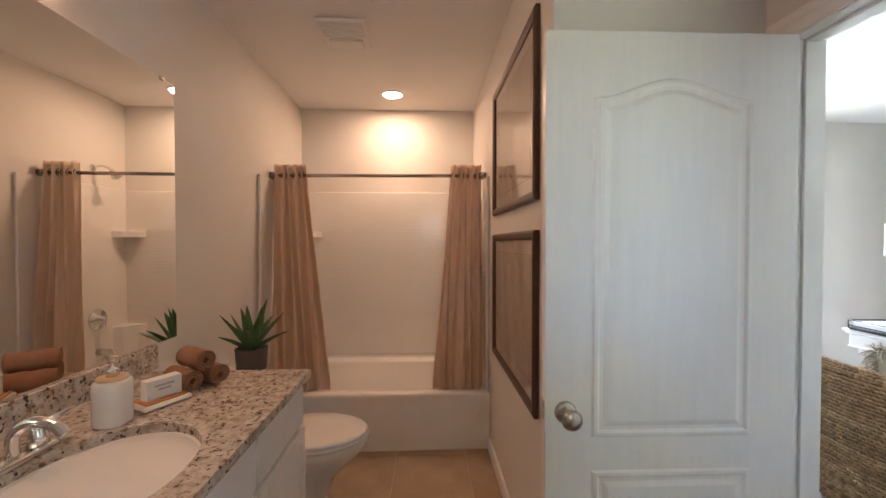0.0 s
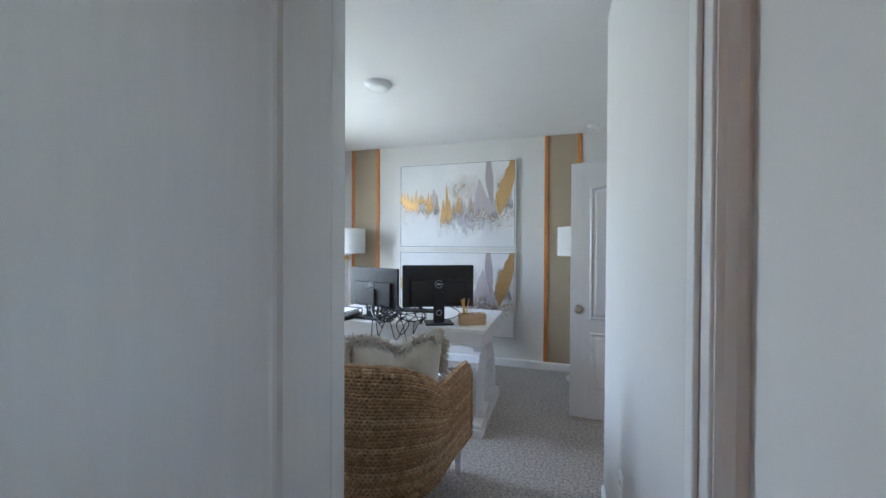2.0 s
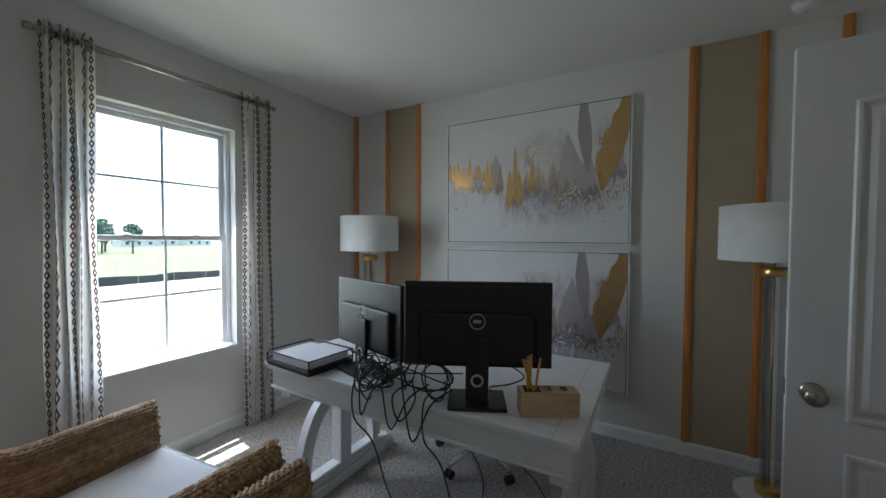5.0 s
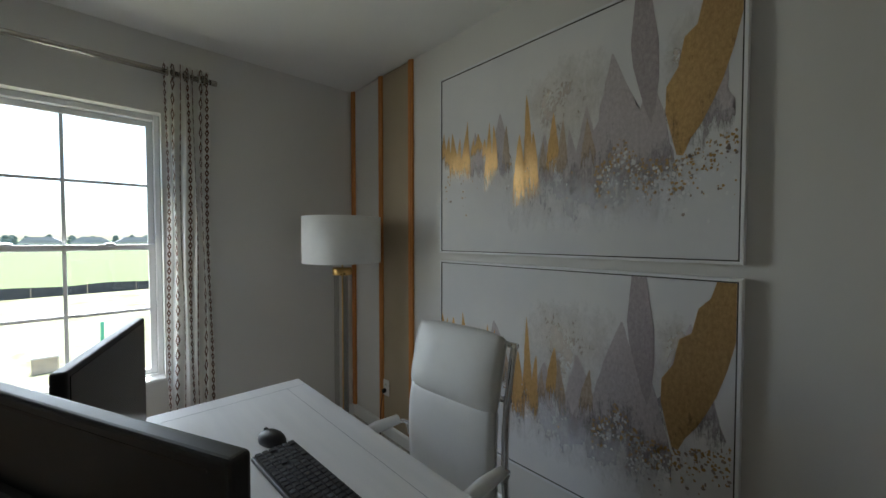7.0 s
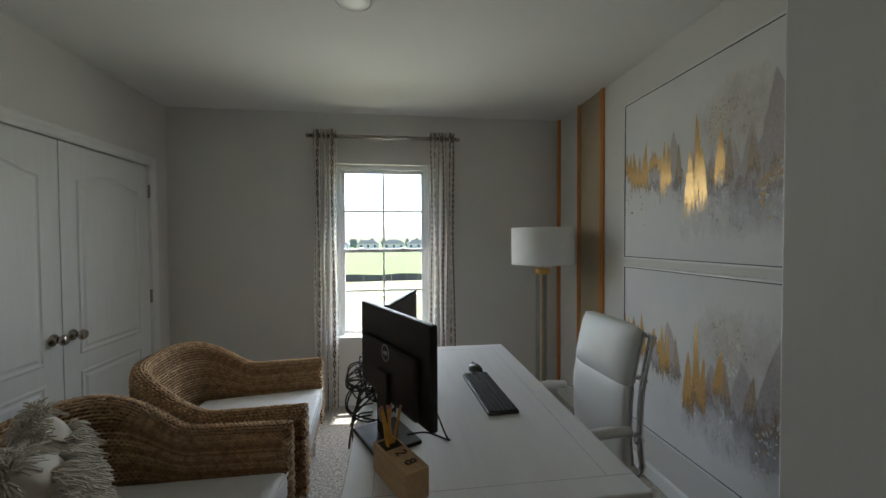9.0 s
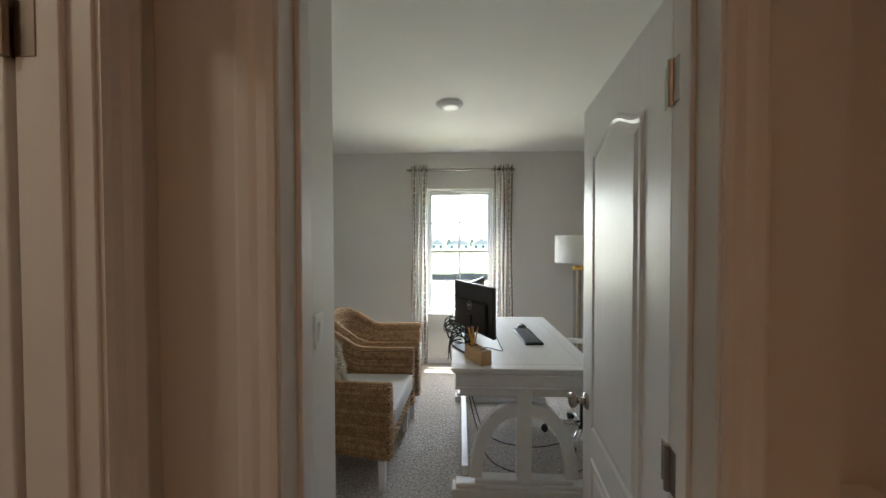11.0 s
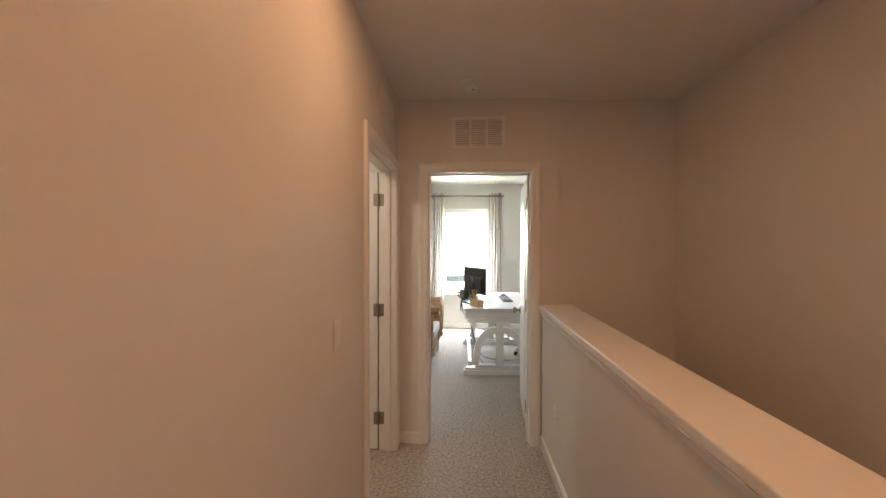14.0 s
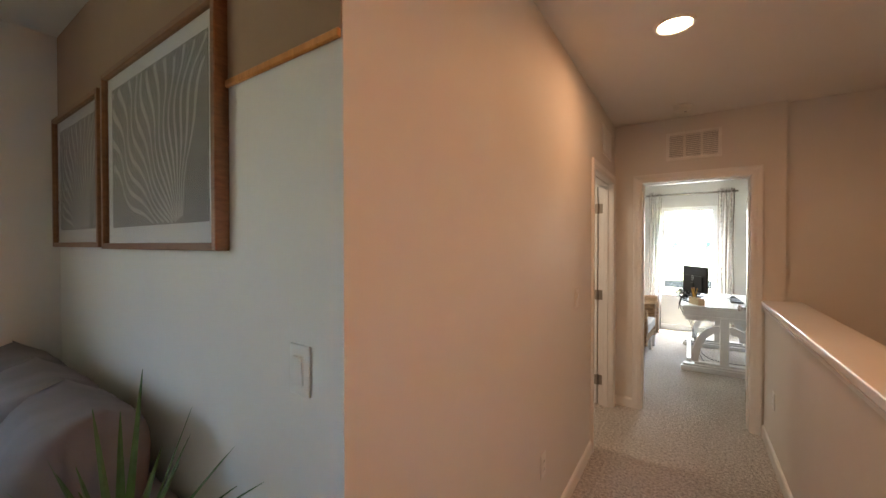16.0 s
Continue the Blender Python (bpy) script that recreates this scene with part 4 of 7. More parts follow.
for i in range(15):
    house(-105 + i * 15 + rnd.uniform(-3, 3), 205 + rnd.uniform(-8, 10), rnd.uniform(11, 15), 9, i)
walkway = struct("pavement", box((-70, 30.4, -2.955), (75, 31.7, -2.90), 0.01, 1), "concrete", "pale concrete pavement strip across the lot", "pavement")
pipe = thing("marker_pipe", "green plastic marker pipe standing in the lot", "pipe", Matrix.Translation((0.6, 21, -2.95)))
part("pipe", tube([(0, 0, 0), (0.02, 0, 1.1)], 0.06, 8), "green_pipe", pipe)
ubox = thing("utility_box", "small grey utility box on the lot", "utility box", Matrix.Translation((-0.8, 19, -2.95)))
part("cabinet", box((-0.3, -0.25, 0), (0.3, 0.25, 0.5), 0.03), "stake", ubox)
part("lid", box((-0.33, -0.28, 0.5), (0.33, 0.28, 0.56), 0.01), "house_wall", ubox)


# ---- office: wall panels and paintings ----
def wall_panel(name, y0, y1, label):
    p = thing(name, label, "wall panel", kind="structure")
    part("field", box((1.962, y0 + 0.045, 0.088), (1.9665, y1 - 0.045, H - 0.003)), "tan", p)
    for a in (y0, y1 - 0.045):
        bm = box((1.950, a, 0.088), (1.9665, a + 0.045, H - 0.003), 0.003, 1)
        add_box(bm, (1.946, a + 0.014, 0.088), (1.950, a + 0.031, H - 0.003), 0.001, 1)
        part("strip", bm, "orange_wood", p, "orange stained wooden strip")
    return p


wall_panel("panel_north", 3.143, 3.537, "tan painted panel framed by orange wooden strips")
wall_panel("panel_south", 0.742, 1.130, "tan painted panel framed by orange wooden strips")
for y in (3.880, 0.395):
    bm = box((1.950, y, 0.088), (1.9665, y + 0.048, H - 0.003), 0.003, 1)
    add_box(bm, (1.946, y + 0.015, 0.088), (1.950, y + 0.033, H - 0.003), 0.001, 1)
    tagged(part("wall_strip", bm, "orange_wood"), "orange stained wooden strip on the wall", "trim", "", "structure")


def stroke(u, hw, v0, v1, seed, n=22):
    """A pointed brush peak: sharp tip, leaning a little, broad and ragged towards its foot."""
    rnd = random.Random(seed)
    lean, curve = rnd.uniform(-0.6, 0.6), rnd.uniform(0.65, 1.1)
    left, right = [], []
    for i in range(n + 1):
        t = i / n
        prof = min(1.0, (t / 0.62) ** curve) + 0.02
        c = u + hw * lean * (1 - t) ** 2
        left.append((c - hw * prof * (1 + 0.10 * rnd.uniform(-1, 1)), v0 + (v1 - v0) * t))
        right.append((c + hw * prof * (1 + 0.10 * rnd.uniform(-1, 1)), v0 + (v1 - v0) * t))
    return left + right[::-1]


SPIKES = ((0.31, 0.040, 0.29, 0.66, "grey_wash"), (0.635, 0.042, 0.37, 0.80, "grey_wash"), (0.735, 0.078, 0.19, 0.86, "grey_wash"), (0.59, 0.022, 0.45, 0.72, "grey_wash"),
          (0.905, 0.060, 0.16, 0.66, "grey_wash"), (0.815, 0.045, 0.30, 0.84, "grey_wash"), (0.49, 0.030, 0.44, 0.72, "grey_wash"), (0.20, 0.030, 0.35, 0.66, "grey_wash"),
          (0.008, 0.016, 0.31, 0.48, "gold_leaf"), (0.033, 0.016, 0.33, 0.52, "gold_leaf"), (0.072, 0.022, 0.32, 0.60, "gold_leaf"), (0.098, 0.012, 0.36, 0.58, "gold_leaf"),
          (0.135, 0.021, 0.28, 0.62, "gold_leaf"), (0.175, 0.010, 0.38, 0.47, "gold_leaf"), (0.205, 0.018, 0.36, 0.46, "gold_leaf"), (0.232, 0.010, 0.40, 0.50, "gold_leaf"),
          (0.255, 0.016, 0.32, 0.66, "gold_leaf"), (0.285, 0.012, 0.34, 0.62, "gold_leaf"), (0.335, 0.014, 0.36, 0.60, "brown_wash"), (0.392, 0.021, 0.42, 0.78, "gold_leaf"),
          (0.432, 0.016, 0.24, 0.78, "gold_leaf"), (0.456, 0.014, 0.42, 0.76, "gold_leaf"), (0.485, 0.012, 0.48, 0.62, "brown_wash"), (0.523, 0.019, 0.36, 0.64, "gold_leaf"),
          (0.556, 0.016, 0.40, 0.66, "brown_wash"), (0.64, 0.018, 0.42, 0.62, "brown_wash"))


def painting(z0, z1, seed, label):
    y0, y1 = 2.85, 1.44
    a = thing("painting", label, "painting", group="pair of stacked canvases")
    fx = 1.924
    part("canvas", box((fx + 0.006, y1 + 0.012, z0 + 0.012), (1.9665, y0 - 0.012, z1 - 0.012), 0.002, 1), "canvas", a)
    bm = bmesh.new()
    for lo, hi in (((fx, y1, z0), (1.9665, y1 + 0.010, z1)), ((fx, y0 - 0.010, z0), (1.9665, y0, z1)), ((fx, y1 + 0.010, z0), (1.9665, y0 - 0.010, z0 + 0.010)), ((fx, y1 + 0.010, z1 - 0.010), (1.9665, y0 - 0.010, z1))):
        add_box(bm, lo, hi, 0.001, 1)
    part("float_frame", bm, "vinyl", a, "thin white floating frame")
    # Near-black strips hold the shade between canvas and frame.
    bm = bmesh.new()
    for lo, hi in (((fx + 0.004, y1 + 0.010, z0 + 0.010), (fx + 0.02, y1 + 0.0145, z1 - 0.010)), ((fx + 0.004, y0 - 0.0145, z0 + 0.010), (fx + 0.02, y0 - 0.010, z1 - 0.010)),
                   ((fx + 0.004, y1 + 0.0145, z0 + 0.010), (fx + 0.02, y0 - 0.0145, z0 + 0.0145)), ((fx + 0.004, y1 + 0.0145, z1 - 0.0145), (fx + 0.02, y0 - 0.0145, z1 - 0.010))):
        add_box(bm, lo, hi)
    part("shadow_gap", bm, "ink", a, "dark strip for the shade inside the frame")
    w, h = y0 - y1 - 0.03, z1 - z0 - 0.03
    depth = [0]

    def lay(poly, mat, name="brush_stroke"):
        depth[0] += 1
        x = fx + 0.0057 - depth[0] * 0.00004
        bm = bmesh.new()
        bm.faces.new([bm.verts.new((x, y0 - 0.015 - min(max(u, 0), 1) * w, z1 - 0.015 - min(max(v, 0), 1) * h)) for u, v in poly])
        bmesh.ops.triangulate(bm, faces=bm.faces)
        return part(name, bm, mat, a)

    rnd = random.Random(seed)
    lay([(0.36, 0.06), (0.78, 0.06), (0.78, 0.60), (0.36, 0.60)], "tan_wash")
    lay([(0.2, 0.45), (1, 0.45), (1, 0.95), (0.2, 0.95)], "lilac_wash")
    lay([(0.80, 0.05), (1, 0.05), (1, 0.55), (0.80, 0.55)], "tan_wash")
    for k, (u, hw, v0, v1, mat) in enumerate(SPIKES):
        lay(stroke(u, hw * 1.2, v0, v1 + 0.03, seed + k), mat)
    lay([(0.768, 0), (0.806, 0), (0.815, 0.09), (0.827, 0.20), (0.829, 0.33), (0.822, 0.44), (0.812, 0.50), (0.80, 0.46), (0.782, 0.37), (0.764, 0.27), (0.757, 0.18), (0.763, 0.08)], "dark_wash")
    lay([(0.962, 0), (1, 0), (1, 0.20), (0.985, 0.30), (0.965, 0.40), (0.945, 0.47), (0.925, 0.53), (0.902, 0.58), (0.886, 0.635), (0.872, 0.63), (0.858, 0.55), (0.845, 0.47), (0.846, 0.38), (0.872, 0.32), (0.885, 0.22), (0.912, 0.19), (0.925, 0.10), (0.95, 0.06)], "gold_block")
    for mat, count in (("speckle_gold", 300), ("speckle_white", 170), ("speckle_dark", 120)):
        bm = bmesh.new()
        depth[0] += 1
        x = fx + 0.0057 - depth[0] * 0.00004
        for k in range(count):
            if k % 11 == 0:
                drip = rnd.choice((0.04, 0.12, 0.20, 0.34, 0.42, 0.56))
                u, v = drip + rnd.gauss(0, 0.012), 0.66 + 0.07 * rnd.gauss(0, 1)
            else:
                u = 0.66 + 0.34 * rnd.random()
                crest = 0.66 - 0.10 * math.exp(-((u - 0.735) / 0.035) ** 2) - 0.9 * max(0, u - 0.88) ** 1.2
                v = crest + abs(rnd.gauss(0, 0.075)) - 0.03 + (0.03 if mat == "speckle_white" else 0)
            r = rnd.uniform(0.002, 0.0075) * (1.25 if mat == "speckle_white" else 1)
            wide = rnd.uniform(0.6, 1.1)
            bm.faces.new([bm.verts.new((x, y0 - 0.015 - min(max(u, 0.005), 0.993) * w + r * wide * math.cos(t) * rnd.uniform(0.6, 1.2), z1 - 0.015 - min(max(v, 0.02), 0.98) * h + r * math.sin(t) * rnd.uniform(0.6, 1.2))) for t in [k2 * 1.05 for k2 in range(6)]])
        ob = part("fleck", bm, mat, a)
        ob["kind"] = "stuff"
    return a


painting(1.345, 2.350, 11, "abstract canvas in grey and gold leaf peaks")
painting(0.315, 1.300, 31, "abstract canvas in grey and gold leaf peaks")


# ---- office: ceiling fixtures, plates ----
def disc_light(name, x, y, label, mat, r=0.1):
    d = thing(name, label, "ceiling light", Matrix.Translation((x, y, H)))
    part("trim_ring", lathe([(r, 0), (r, -0.008), (r * 0.86, -0.028), (r * 0.80, -0.030)], 32, None, False), "plate", d, "", True)
    part("lens", lathe([(r * 0.80, -0.024), (r * 0.74, -0.032), (r * 0.4, -0.036), (0.004, -0.037)], 32, None, True), mat, d, "frosted lens", True)
    return d


disc_light("ceiling_light", 0.243, 2.30, "round white flush ceiling light, off", "plate", 0.105)


def can_light(x, y, label):
    d = thing("recessed_light", label, "ceiling light", Matrix.Translation((x, y, H)))
    part("trim_ring", lathe([(0.095, 0), (0.093, -0.006), (0.078, -0.008), (0.074, -0.001)], 32, None, False), "plate", d, "", True)
    part("lens", lathe([(0.074, -0.0005), (0.05, -0.002), (0.002, -0.002)], 32, None, False), "can_glow", d, "lit warm lens", True)
    return d


can_light(-3.02, 3.43, "round recessed ceiling light glowing warm over the tub")
can_light(0.292, -1.611, "round recessed ceiling light glowing warm in the hall")
# The stairwell light is unseen, added to go with its lamp.
can_light(1.40, -3.2, "unseen round recessed ceiling light added over the stairwell, glowing warm")


def smoke_alarm(x, y):
    d = thing("smoke_alarm", "round white smoke alarm on the ceiling", "smoke alarm", Matrix.Translation((x, y, H)))
    part("base", lathe([(0.065, 0), (0.065, -0.012), (0.06, -0.016)], 28), "plate", d, "", True)
    part("cover", lathe([(0.058, -0.016), (0.056, -0.032), (0.045, -0.042), (0.015, -0.045)], 28), "plate", d, "", True)
    part("button", lathe([(0.010, -0.045), (0.009, -0.048)], 12, Matrix.Translation((0.02, 0, 0))), "mark", d)


smoke_alarm(1.70, 0.65)
smoke_alarm(0.305, -0.29)


def plate(name, m, label, kind):
    """A wall plate that lies in local x (across) and z (up), facing -y."""
    d = thing(name, label, kind, m)
    part("plate", box((-0.036, -0.006, -0.058), (0.036, 0, 0.058), 0.003, 2), "plate", d)
    if kind == "light switch":
        part("rocker", box((-0.017, -0.009, -0.034), (0.017, -0.006, 0.034), 0.0015, 1), "plate", d)
        part("rocker_tilt", prism([(0, -0.032), (0, 0.032), (-0.004, 0.032)], 0.03, Matrix.Translation((-0.015, -0.009, 0)) @ Matrix(((0, 0, 1, 0), (1, 0, 0, 0), (0, 1, 0, 0), (0, 0, 0, 1)))), "plate", d)
    else:
        for z in (0.02, -0.02):
            r = part("socket", box((-0.017, -0.008, z - 0.014), (0.017, -0.006, z + 0.014), 0.001, 1), "plate", d)
            for x in (-0.007, 0.007):
                part("slot", box((x - 0.0015, -0.0085, z - 0.004), (x + 0.0015, -0.008, z + 0.006)), "ink", r)
    return d


def facing(x, y, z, way):
    return Matrix.Translation((x, y, z)) @ Matrix.Rotation({"-y": 0, "+x": radians(90), "+y": radians(180), "-x": radians(-90)}[way], 4, "Z")


plate("light_switch", facing(-0.16, 0.583, 1.203, "+x"), "white rocker switch on the wall by the office door", "light switch")
plate("light_switch", facing(-0.23, -1.40, 1.164, "+x"), "white rocker switch on the hall wall", "light switch")
plate("light_switch", facing(-0.372, -3.28, 1.212, "-y"), "white rocker switch on the loft wall", "light switch")
plate("power_outlet", facing(-0.23, -2.033, 0.422, "+x"), "white power outlet low on the hall wall", "power outlet")
plate("power_outlet", facing(-0.72, 0.746, 0.42, "+y"), "white power outlet low on the wall", "power outlet")
plate("power_outlet", facing(1.9615, 3.46, 0.35, "-x"), "white power outlet on the tan panel", "power outlet")
plate("power_outlet", facing(0.85, -0.42, 0.42, "-x"), "white power outlet on the half wall", "power outlet")
cord = thing("lamp_cord", "black cord from the outlet to the floor lamp", "cord")
part("plug", box((1.925, 3.452, 0.318), (1.953, 3.472, 0.346), 0.004, 2), "black_plastic", cord)
part("wire", tube(smooth_path([(1.93, 3.46, 0.33), (1.91, 3.46, 0.2), (1.89, 3.43, 0.06), (1.82, 3.42, 0.008), (1.74, 3.42, 0.008)]), 0.003, 6), "cable", cord)


def grille(name, m, label, w=0.391, h=0.238):
    """A louvred wall vent in local x, z, facing -y."""
    d = thing(name, label, "vent", m)
    bm = bmesh.new()
    b = 0.024
    for lo, hi in (((-w / 2, -0.008, -h / 2), (-w / 2 + b, 0, h / 2)), ((w / 2 - b, -0.008, -h / 2), (w / 2, 0, h / 2)), ((-w / 2 + b, -0.008, -h / 2), (w / 2 - b, 0, -h / 2 + b)), ((-w / 2 + b, -0.008, h / 2 - b), (w / 2 - b, 0, h / 2))):
        add_box(bm, lo, hi, 0.002, 1)
    part("frame", bm, "plate", d)
    for k in (-1, 1):
        part("bar", box((k * w / 6.4 - 0.009, -0.007, -h / 2 + b), (k * w / 6.4 + 0.009, -0.0005, h / 2 - b)), "plate", d)
    # Flat sheet on the wall; its grey carries the shade of the hollow.
    part("backing", box((-w / 2 + b, -0.0012, -h / 2 + b), (w / 2 - b, -0.0002, h / 2 - b)), "mark", d, "flat grey sheet for the shaded hollow behind the slats")
    for k in range(12):
        z = -h / 2 + b + (k + 0.5) * (h - 2 * b) / 12
        part("slat", box((-w / 2 + b, -0.0008, -0.0012), (w / 2 - b, 0.0008, 0.0012), m=Matrix.Translation((0, -0.005, z)) @ Matrix.Rotation(radians(-40), 4, "X") @ Matrix.Diagonal((1, 6.2, 1, 1))), "plate", d)
    return d


grille("return_vent", facing(0.3755, 0, 2.341, "-y"), "white louvred vent in the wall over the office door")
grille("return_vent", facing(-0.23, -0.43, 2.347, "+x"), "white louvred vent in the hall wall over the side door")


# ---- office: desk and what stands on it ----
DX0, DX1, DY0, DY1, DZ = 0.27, 1.12, 1.47, 2.95, 0.777
desk = thing("desk", "white painted wooden trestle writing desk on the carpet", "desk")
bm = box((DX0, DY0, DZ - 0.020), (DX1, DY1, DZ), 0.005, 3)
add_box(bm, (DX0 + 0.010, DY0 + 0.010, DZ - 0.036), (DX1 - 0.010, DY1 - 0.010, DZ - 0.020), 0.006, 3)
part("tabletop", bm, "desk", desk)
for y in (DY0 + 0.082, DY1 - 0.090):
    part("board_joint", box((DX0 + 0.006, y, DZ - 0.001), (DX1 - 0.006, y + 0.0022, DZ + 0.0004)), "mark", desk, "fine seam of the end board")
for x in (DX0 + 0.085, DX1 - 0.087):
    part("board_joint", box((x, DY0 + 0.084, DZ - 0.001), (x + 0.0022, DY1 - 0.09, DZ + 0.0004)), "mark", desk, "fine seam of the edge board")
bm = box((DX0 + 0.028, DY0 + 0.028, DZ - 0.125), (DX1 - 0.028, DY1 - 0.028, DZ - 0.036), 0.003, 1)
part("apron", bm, "desk", desk)
part("apron_bead", box((DX0 + 0.022, DY0 + 0.022, DZ - 0.133), (DX1 - 0.022, DY1 - 0.022, DZ - 0.118), 0.005, 2), "desk", desk)
for a, b in ((DX0 + 0.05, DX1 - 0.05),):
    part("apron_panel", box((a, DY0 + 0.024, DZ - 0.112), (b, DY0 + 0.028, DZ - 0.048), 0.002, 1), "desk", desk)
CX = (DX0 + DX1) / 2


def brace_poly():
    """The curved brace of the trestle in x, z: from the foot up to the top of the post."""
    outer, inner = [], []
    for i in range(15):
        t = i / 14
        a = t * math.pi / 2
        outer.append((0.315 * math.cos(a) ** 0.75 if a < 1.57 else 0.0, 0.115 + 0.44 * math.sin(a) ** 1.05))
        inner.append((0.245 * math.cos(a) ** 0.75 if a < 1.57 else 0.0, 0.115 + 0.365 * math.sin(a) ** 1.05))
    return outer + inner[::-1]


for y in (DY0 + 0.07, DY1 - 0.10):
    tr = part("trestle_post", box((CX - 0.042, y - 0.035, 0.10), (CX + 0.042, y + 0.035, DZ - 0.135), 0.004, 2), "desk", desk)
    part("trestle_beam", box((DX0 + 0.05, y - 0.032, DZ - 0.175), (DX1 - 0.05, y + 0.032, DZ - 0.134), 0.004, 2), "desk", tr)
    bm = box((DX0 + 0.004, y - 0.048, 0.0), (DX1 - 0.004, y + 0.048, 0.055), 0.006, 2)
    add_box(bm, (DX0 + 0.024, y - 0.040, 0.055), (DX1 - 0.024, y + 0.040, 0.085), 0.010, 3)
    add_box(bm, (DX0 + 0.14, y - 0.036, 0.085), (DX1 - 0.14, y + 0.036, 0.115), 0.008, 2)
    part("foot", bm, "desk", tr)
    for sx in (1, -1):
        bm = prism([(sx * x, z) for x, z in brace_poly()], 0.05)
        bm.transform(Matrix.Translation((CX, y + 0.025, 0)) @ Matrix.Rotation(radians(90), 4, "X"))
        bmesh.ops.recalc_face_normals(bm, faces=bm.faces)
        part("brace", bm, "desk", tr)
part("stretcher", box((DX0 + 0.06, DY0 + 0.16, 0.055), (DX0 + 0.105, DY1 - 0.20, 0.115), 0.004, 2), "desk", desk)
part("keyboard_shelf", box((0.80, 2.00, DZ - 0.185), (1.06, 2.42, DZ - 0.165), 0.004, 1), "desk", desk, "shallow tray under the top")


def monitor(p_south, p_north, label, drop):
    """South and north edges of the screen in plan; the back looks to -x; drop lowers the screen on its stand."""
    a, b = Vector((*p_south, 0)), Vector((*p_north, 0))
    c, d = (a + b) / 2, (b - a).normalized()
    w = (b - a).length
    m = Matrix.Translation((c.x, c.y, DZ)) @ Matrix(((d.x, -d.y, 0, 0), (d.y, d.x, 0, 0), (0, 0, 1, 0), (0, 0, 0, 1)))
    mon = thing("monitor", label, "monitor", m, "pair of monitors on the desk")
    # local x along the screen, local -y towards the screen side, +y the back
    hw = w / 2
    shell = part("shell", box((-hw, -0.008, 0.125 - drop), (hw, 0.018, 0.445 - drop), 0.006, 3), "black_plastic", mon)
    part("screen", box((-hw + 0.012, -0.0095, 0.140 - drop), (hw - 0.012, -0.008, 0.433 - drop)), "screen", mon)
    part("bulge", box((-hw + 0.06, 0.018, 0.135 - drop), (hw - 0.06, 0.036, 0.33 - drop), 0.014, 3), "black_plastic", mon)
    ring = tube([(0.028 * math.cos(t), 0.0365, 0.30 - drop + 0.028 * math.sin(t)) for t in [k * math.pi / 16 for k in range(32)]], 0.0022, 5, True)
    badge = part("badge", ring, "mark", mon, "pale round maker's mark")
    part("badge_bar", box((-0.015, 0.036, 0.294 - drop), (0.015, 0.0375, 0.306 - drop), 0.002, 1), "mark", badge)
    part("vent_line", box((-hw + 0.03, 0.018, 0.427 - drop), (hw - 0.03, 0.0186, 0.431 - drop)), "ink", mon)
    bm = box((-0.042, 0.036, 0.0), (0.042, 0.052, 0.24), 0.003, 1)
    stand = part("stand", bm, "black_plastic", mon)
    part("cable_ring", tube([(0.020 * math.cos(t), 0.0525, 0.085 + 0.020 * math.sin(t)) for t in [k * math.pi / 12 for k in range(24)]], 0.004, 6, True), "mark", stand, "open cable hole")
    part("foot", box((-0.105, -0.05, 0.0004), (0.105, 0.12, 0.014), 0.004, 2), "black_plastic", mon)
    return mon


monitor((0.538, 1.622), (0.298, 2.120), "slim black monitor turned back-on to the seagrass chairs", 0.0)
monitor((0.386, 2.185), (0.536, 2.690), "slim black monitor standing at an angle by the window", 0.035)

# keyboard and mouse
kb = thing("keyboard", "black computer keyboard lying on the desk", "keyboard", Matrix.Translation((0.832, 2.18, DZ)) @ Matrix.Rotation(radians(3), 4, "Z"))
part("case", box((-0.065, -0.218, 0.0004), (0.065, 0.218, 0.014), 0.004, 2), "black_plastic", kb)
key_me = None
for r in range(6):
    for k in range(21):
        if k in (15, 19 + r % 1) and r in (0, 3):
            continue
        x, y = 0.050 - r * 0.0195, -0.205 + k * 0.0205
        if key_me is None:
            key = part("key", box((-0.0082, -0.0088, 0), (0.0082, 0.0088, 0.007), 0.0015, 1), "rubber", kb)
            key_me = key.data
        else:
            key = new("key", key_me)
            key.parent = kb
        key.location = (x, y, 0.0135)
ms = thing("computer_mouse", "black computer mouse beside the keyboard", "mouse", Matrix.Translation((0.838, 2.462, DZ)) @ Matrix.Rotation(radians(20), 4, "Z"))
bm = bmesh.new()
bmesh.ops.create_uvsphere(bm, u_segments=20, v_segments=12, radius=1)
for v in bm.verts:
    v.co = Vector((v.co.x * 0.031, v.co.y * 0.055, max(v.co.z, -0.25) * 0.032 + 0.0084))
part("shell", bm, "black_plastic", ms, "", True)
part("wheel", lathe([(0.008, -0.003), (0.008, 0.003)], 14, Matrix.Translation((0, 0.028, 0.034)) @ Matrix.Rotation(radians(90), 4, "Y")), "rubber", ms)

# paper tray
pt = thing("paper_tray", "black wire paper tray holding white paper", "paper tray", Matrix.Translation((0.365, 2.725, DZ)) @ Matrix.Rotation(radians(-4), 4, "Z"))
part("base", box((-0.125, -0.155, 0.0005), (0.125, 0.155, 0.022), 0.004, 1), "black_plastic", pt)
bm = bmesh.new()
for z in (0.032, 0.068):
    add_tube(bm, [(-0.125, -0.155, z), (-0.125, 0.155, z), (0.125, 0.155, z), (0.125, -0.155, z)], 0.004, 6, True)
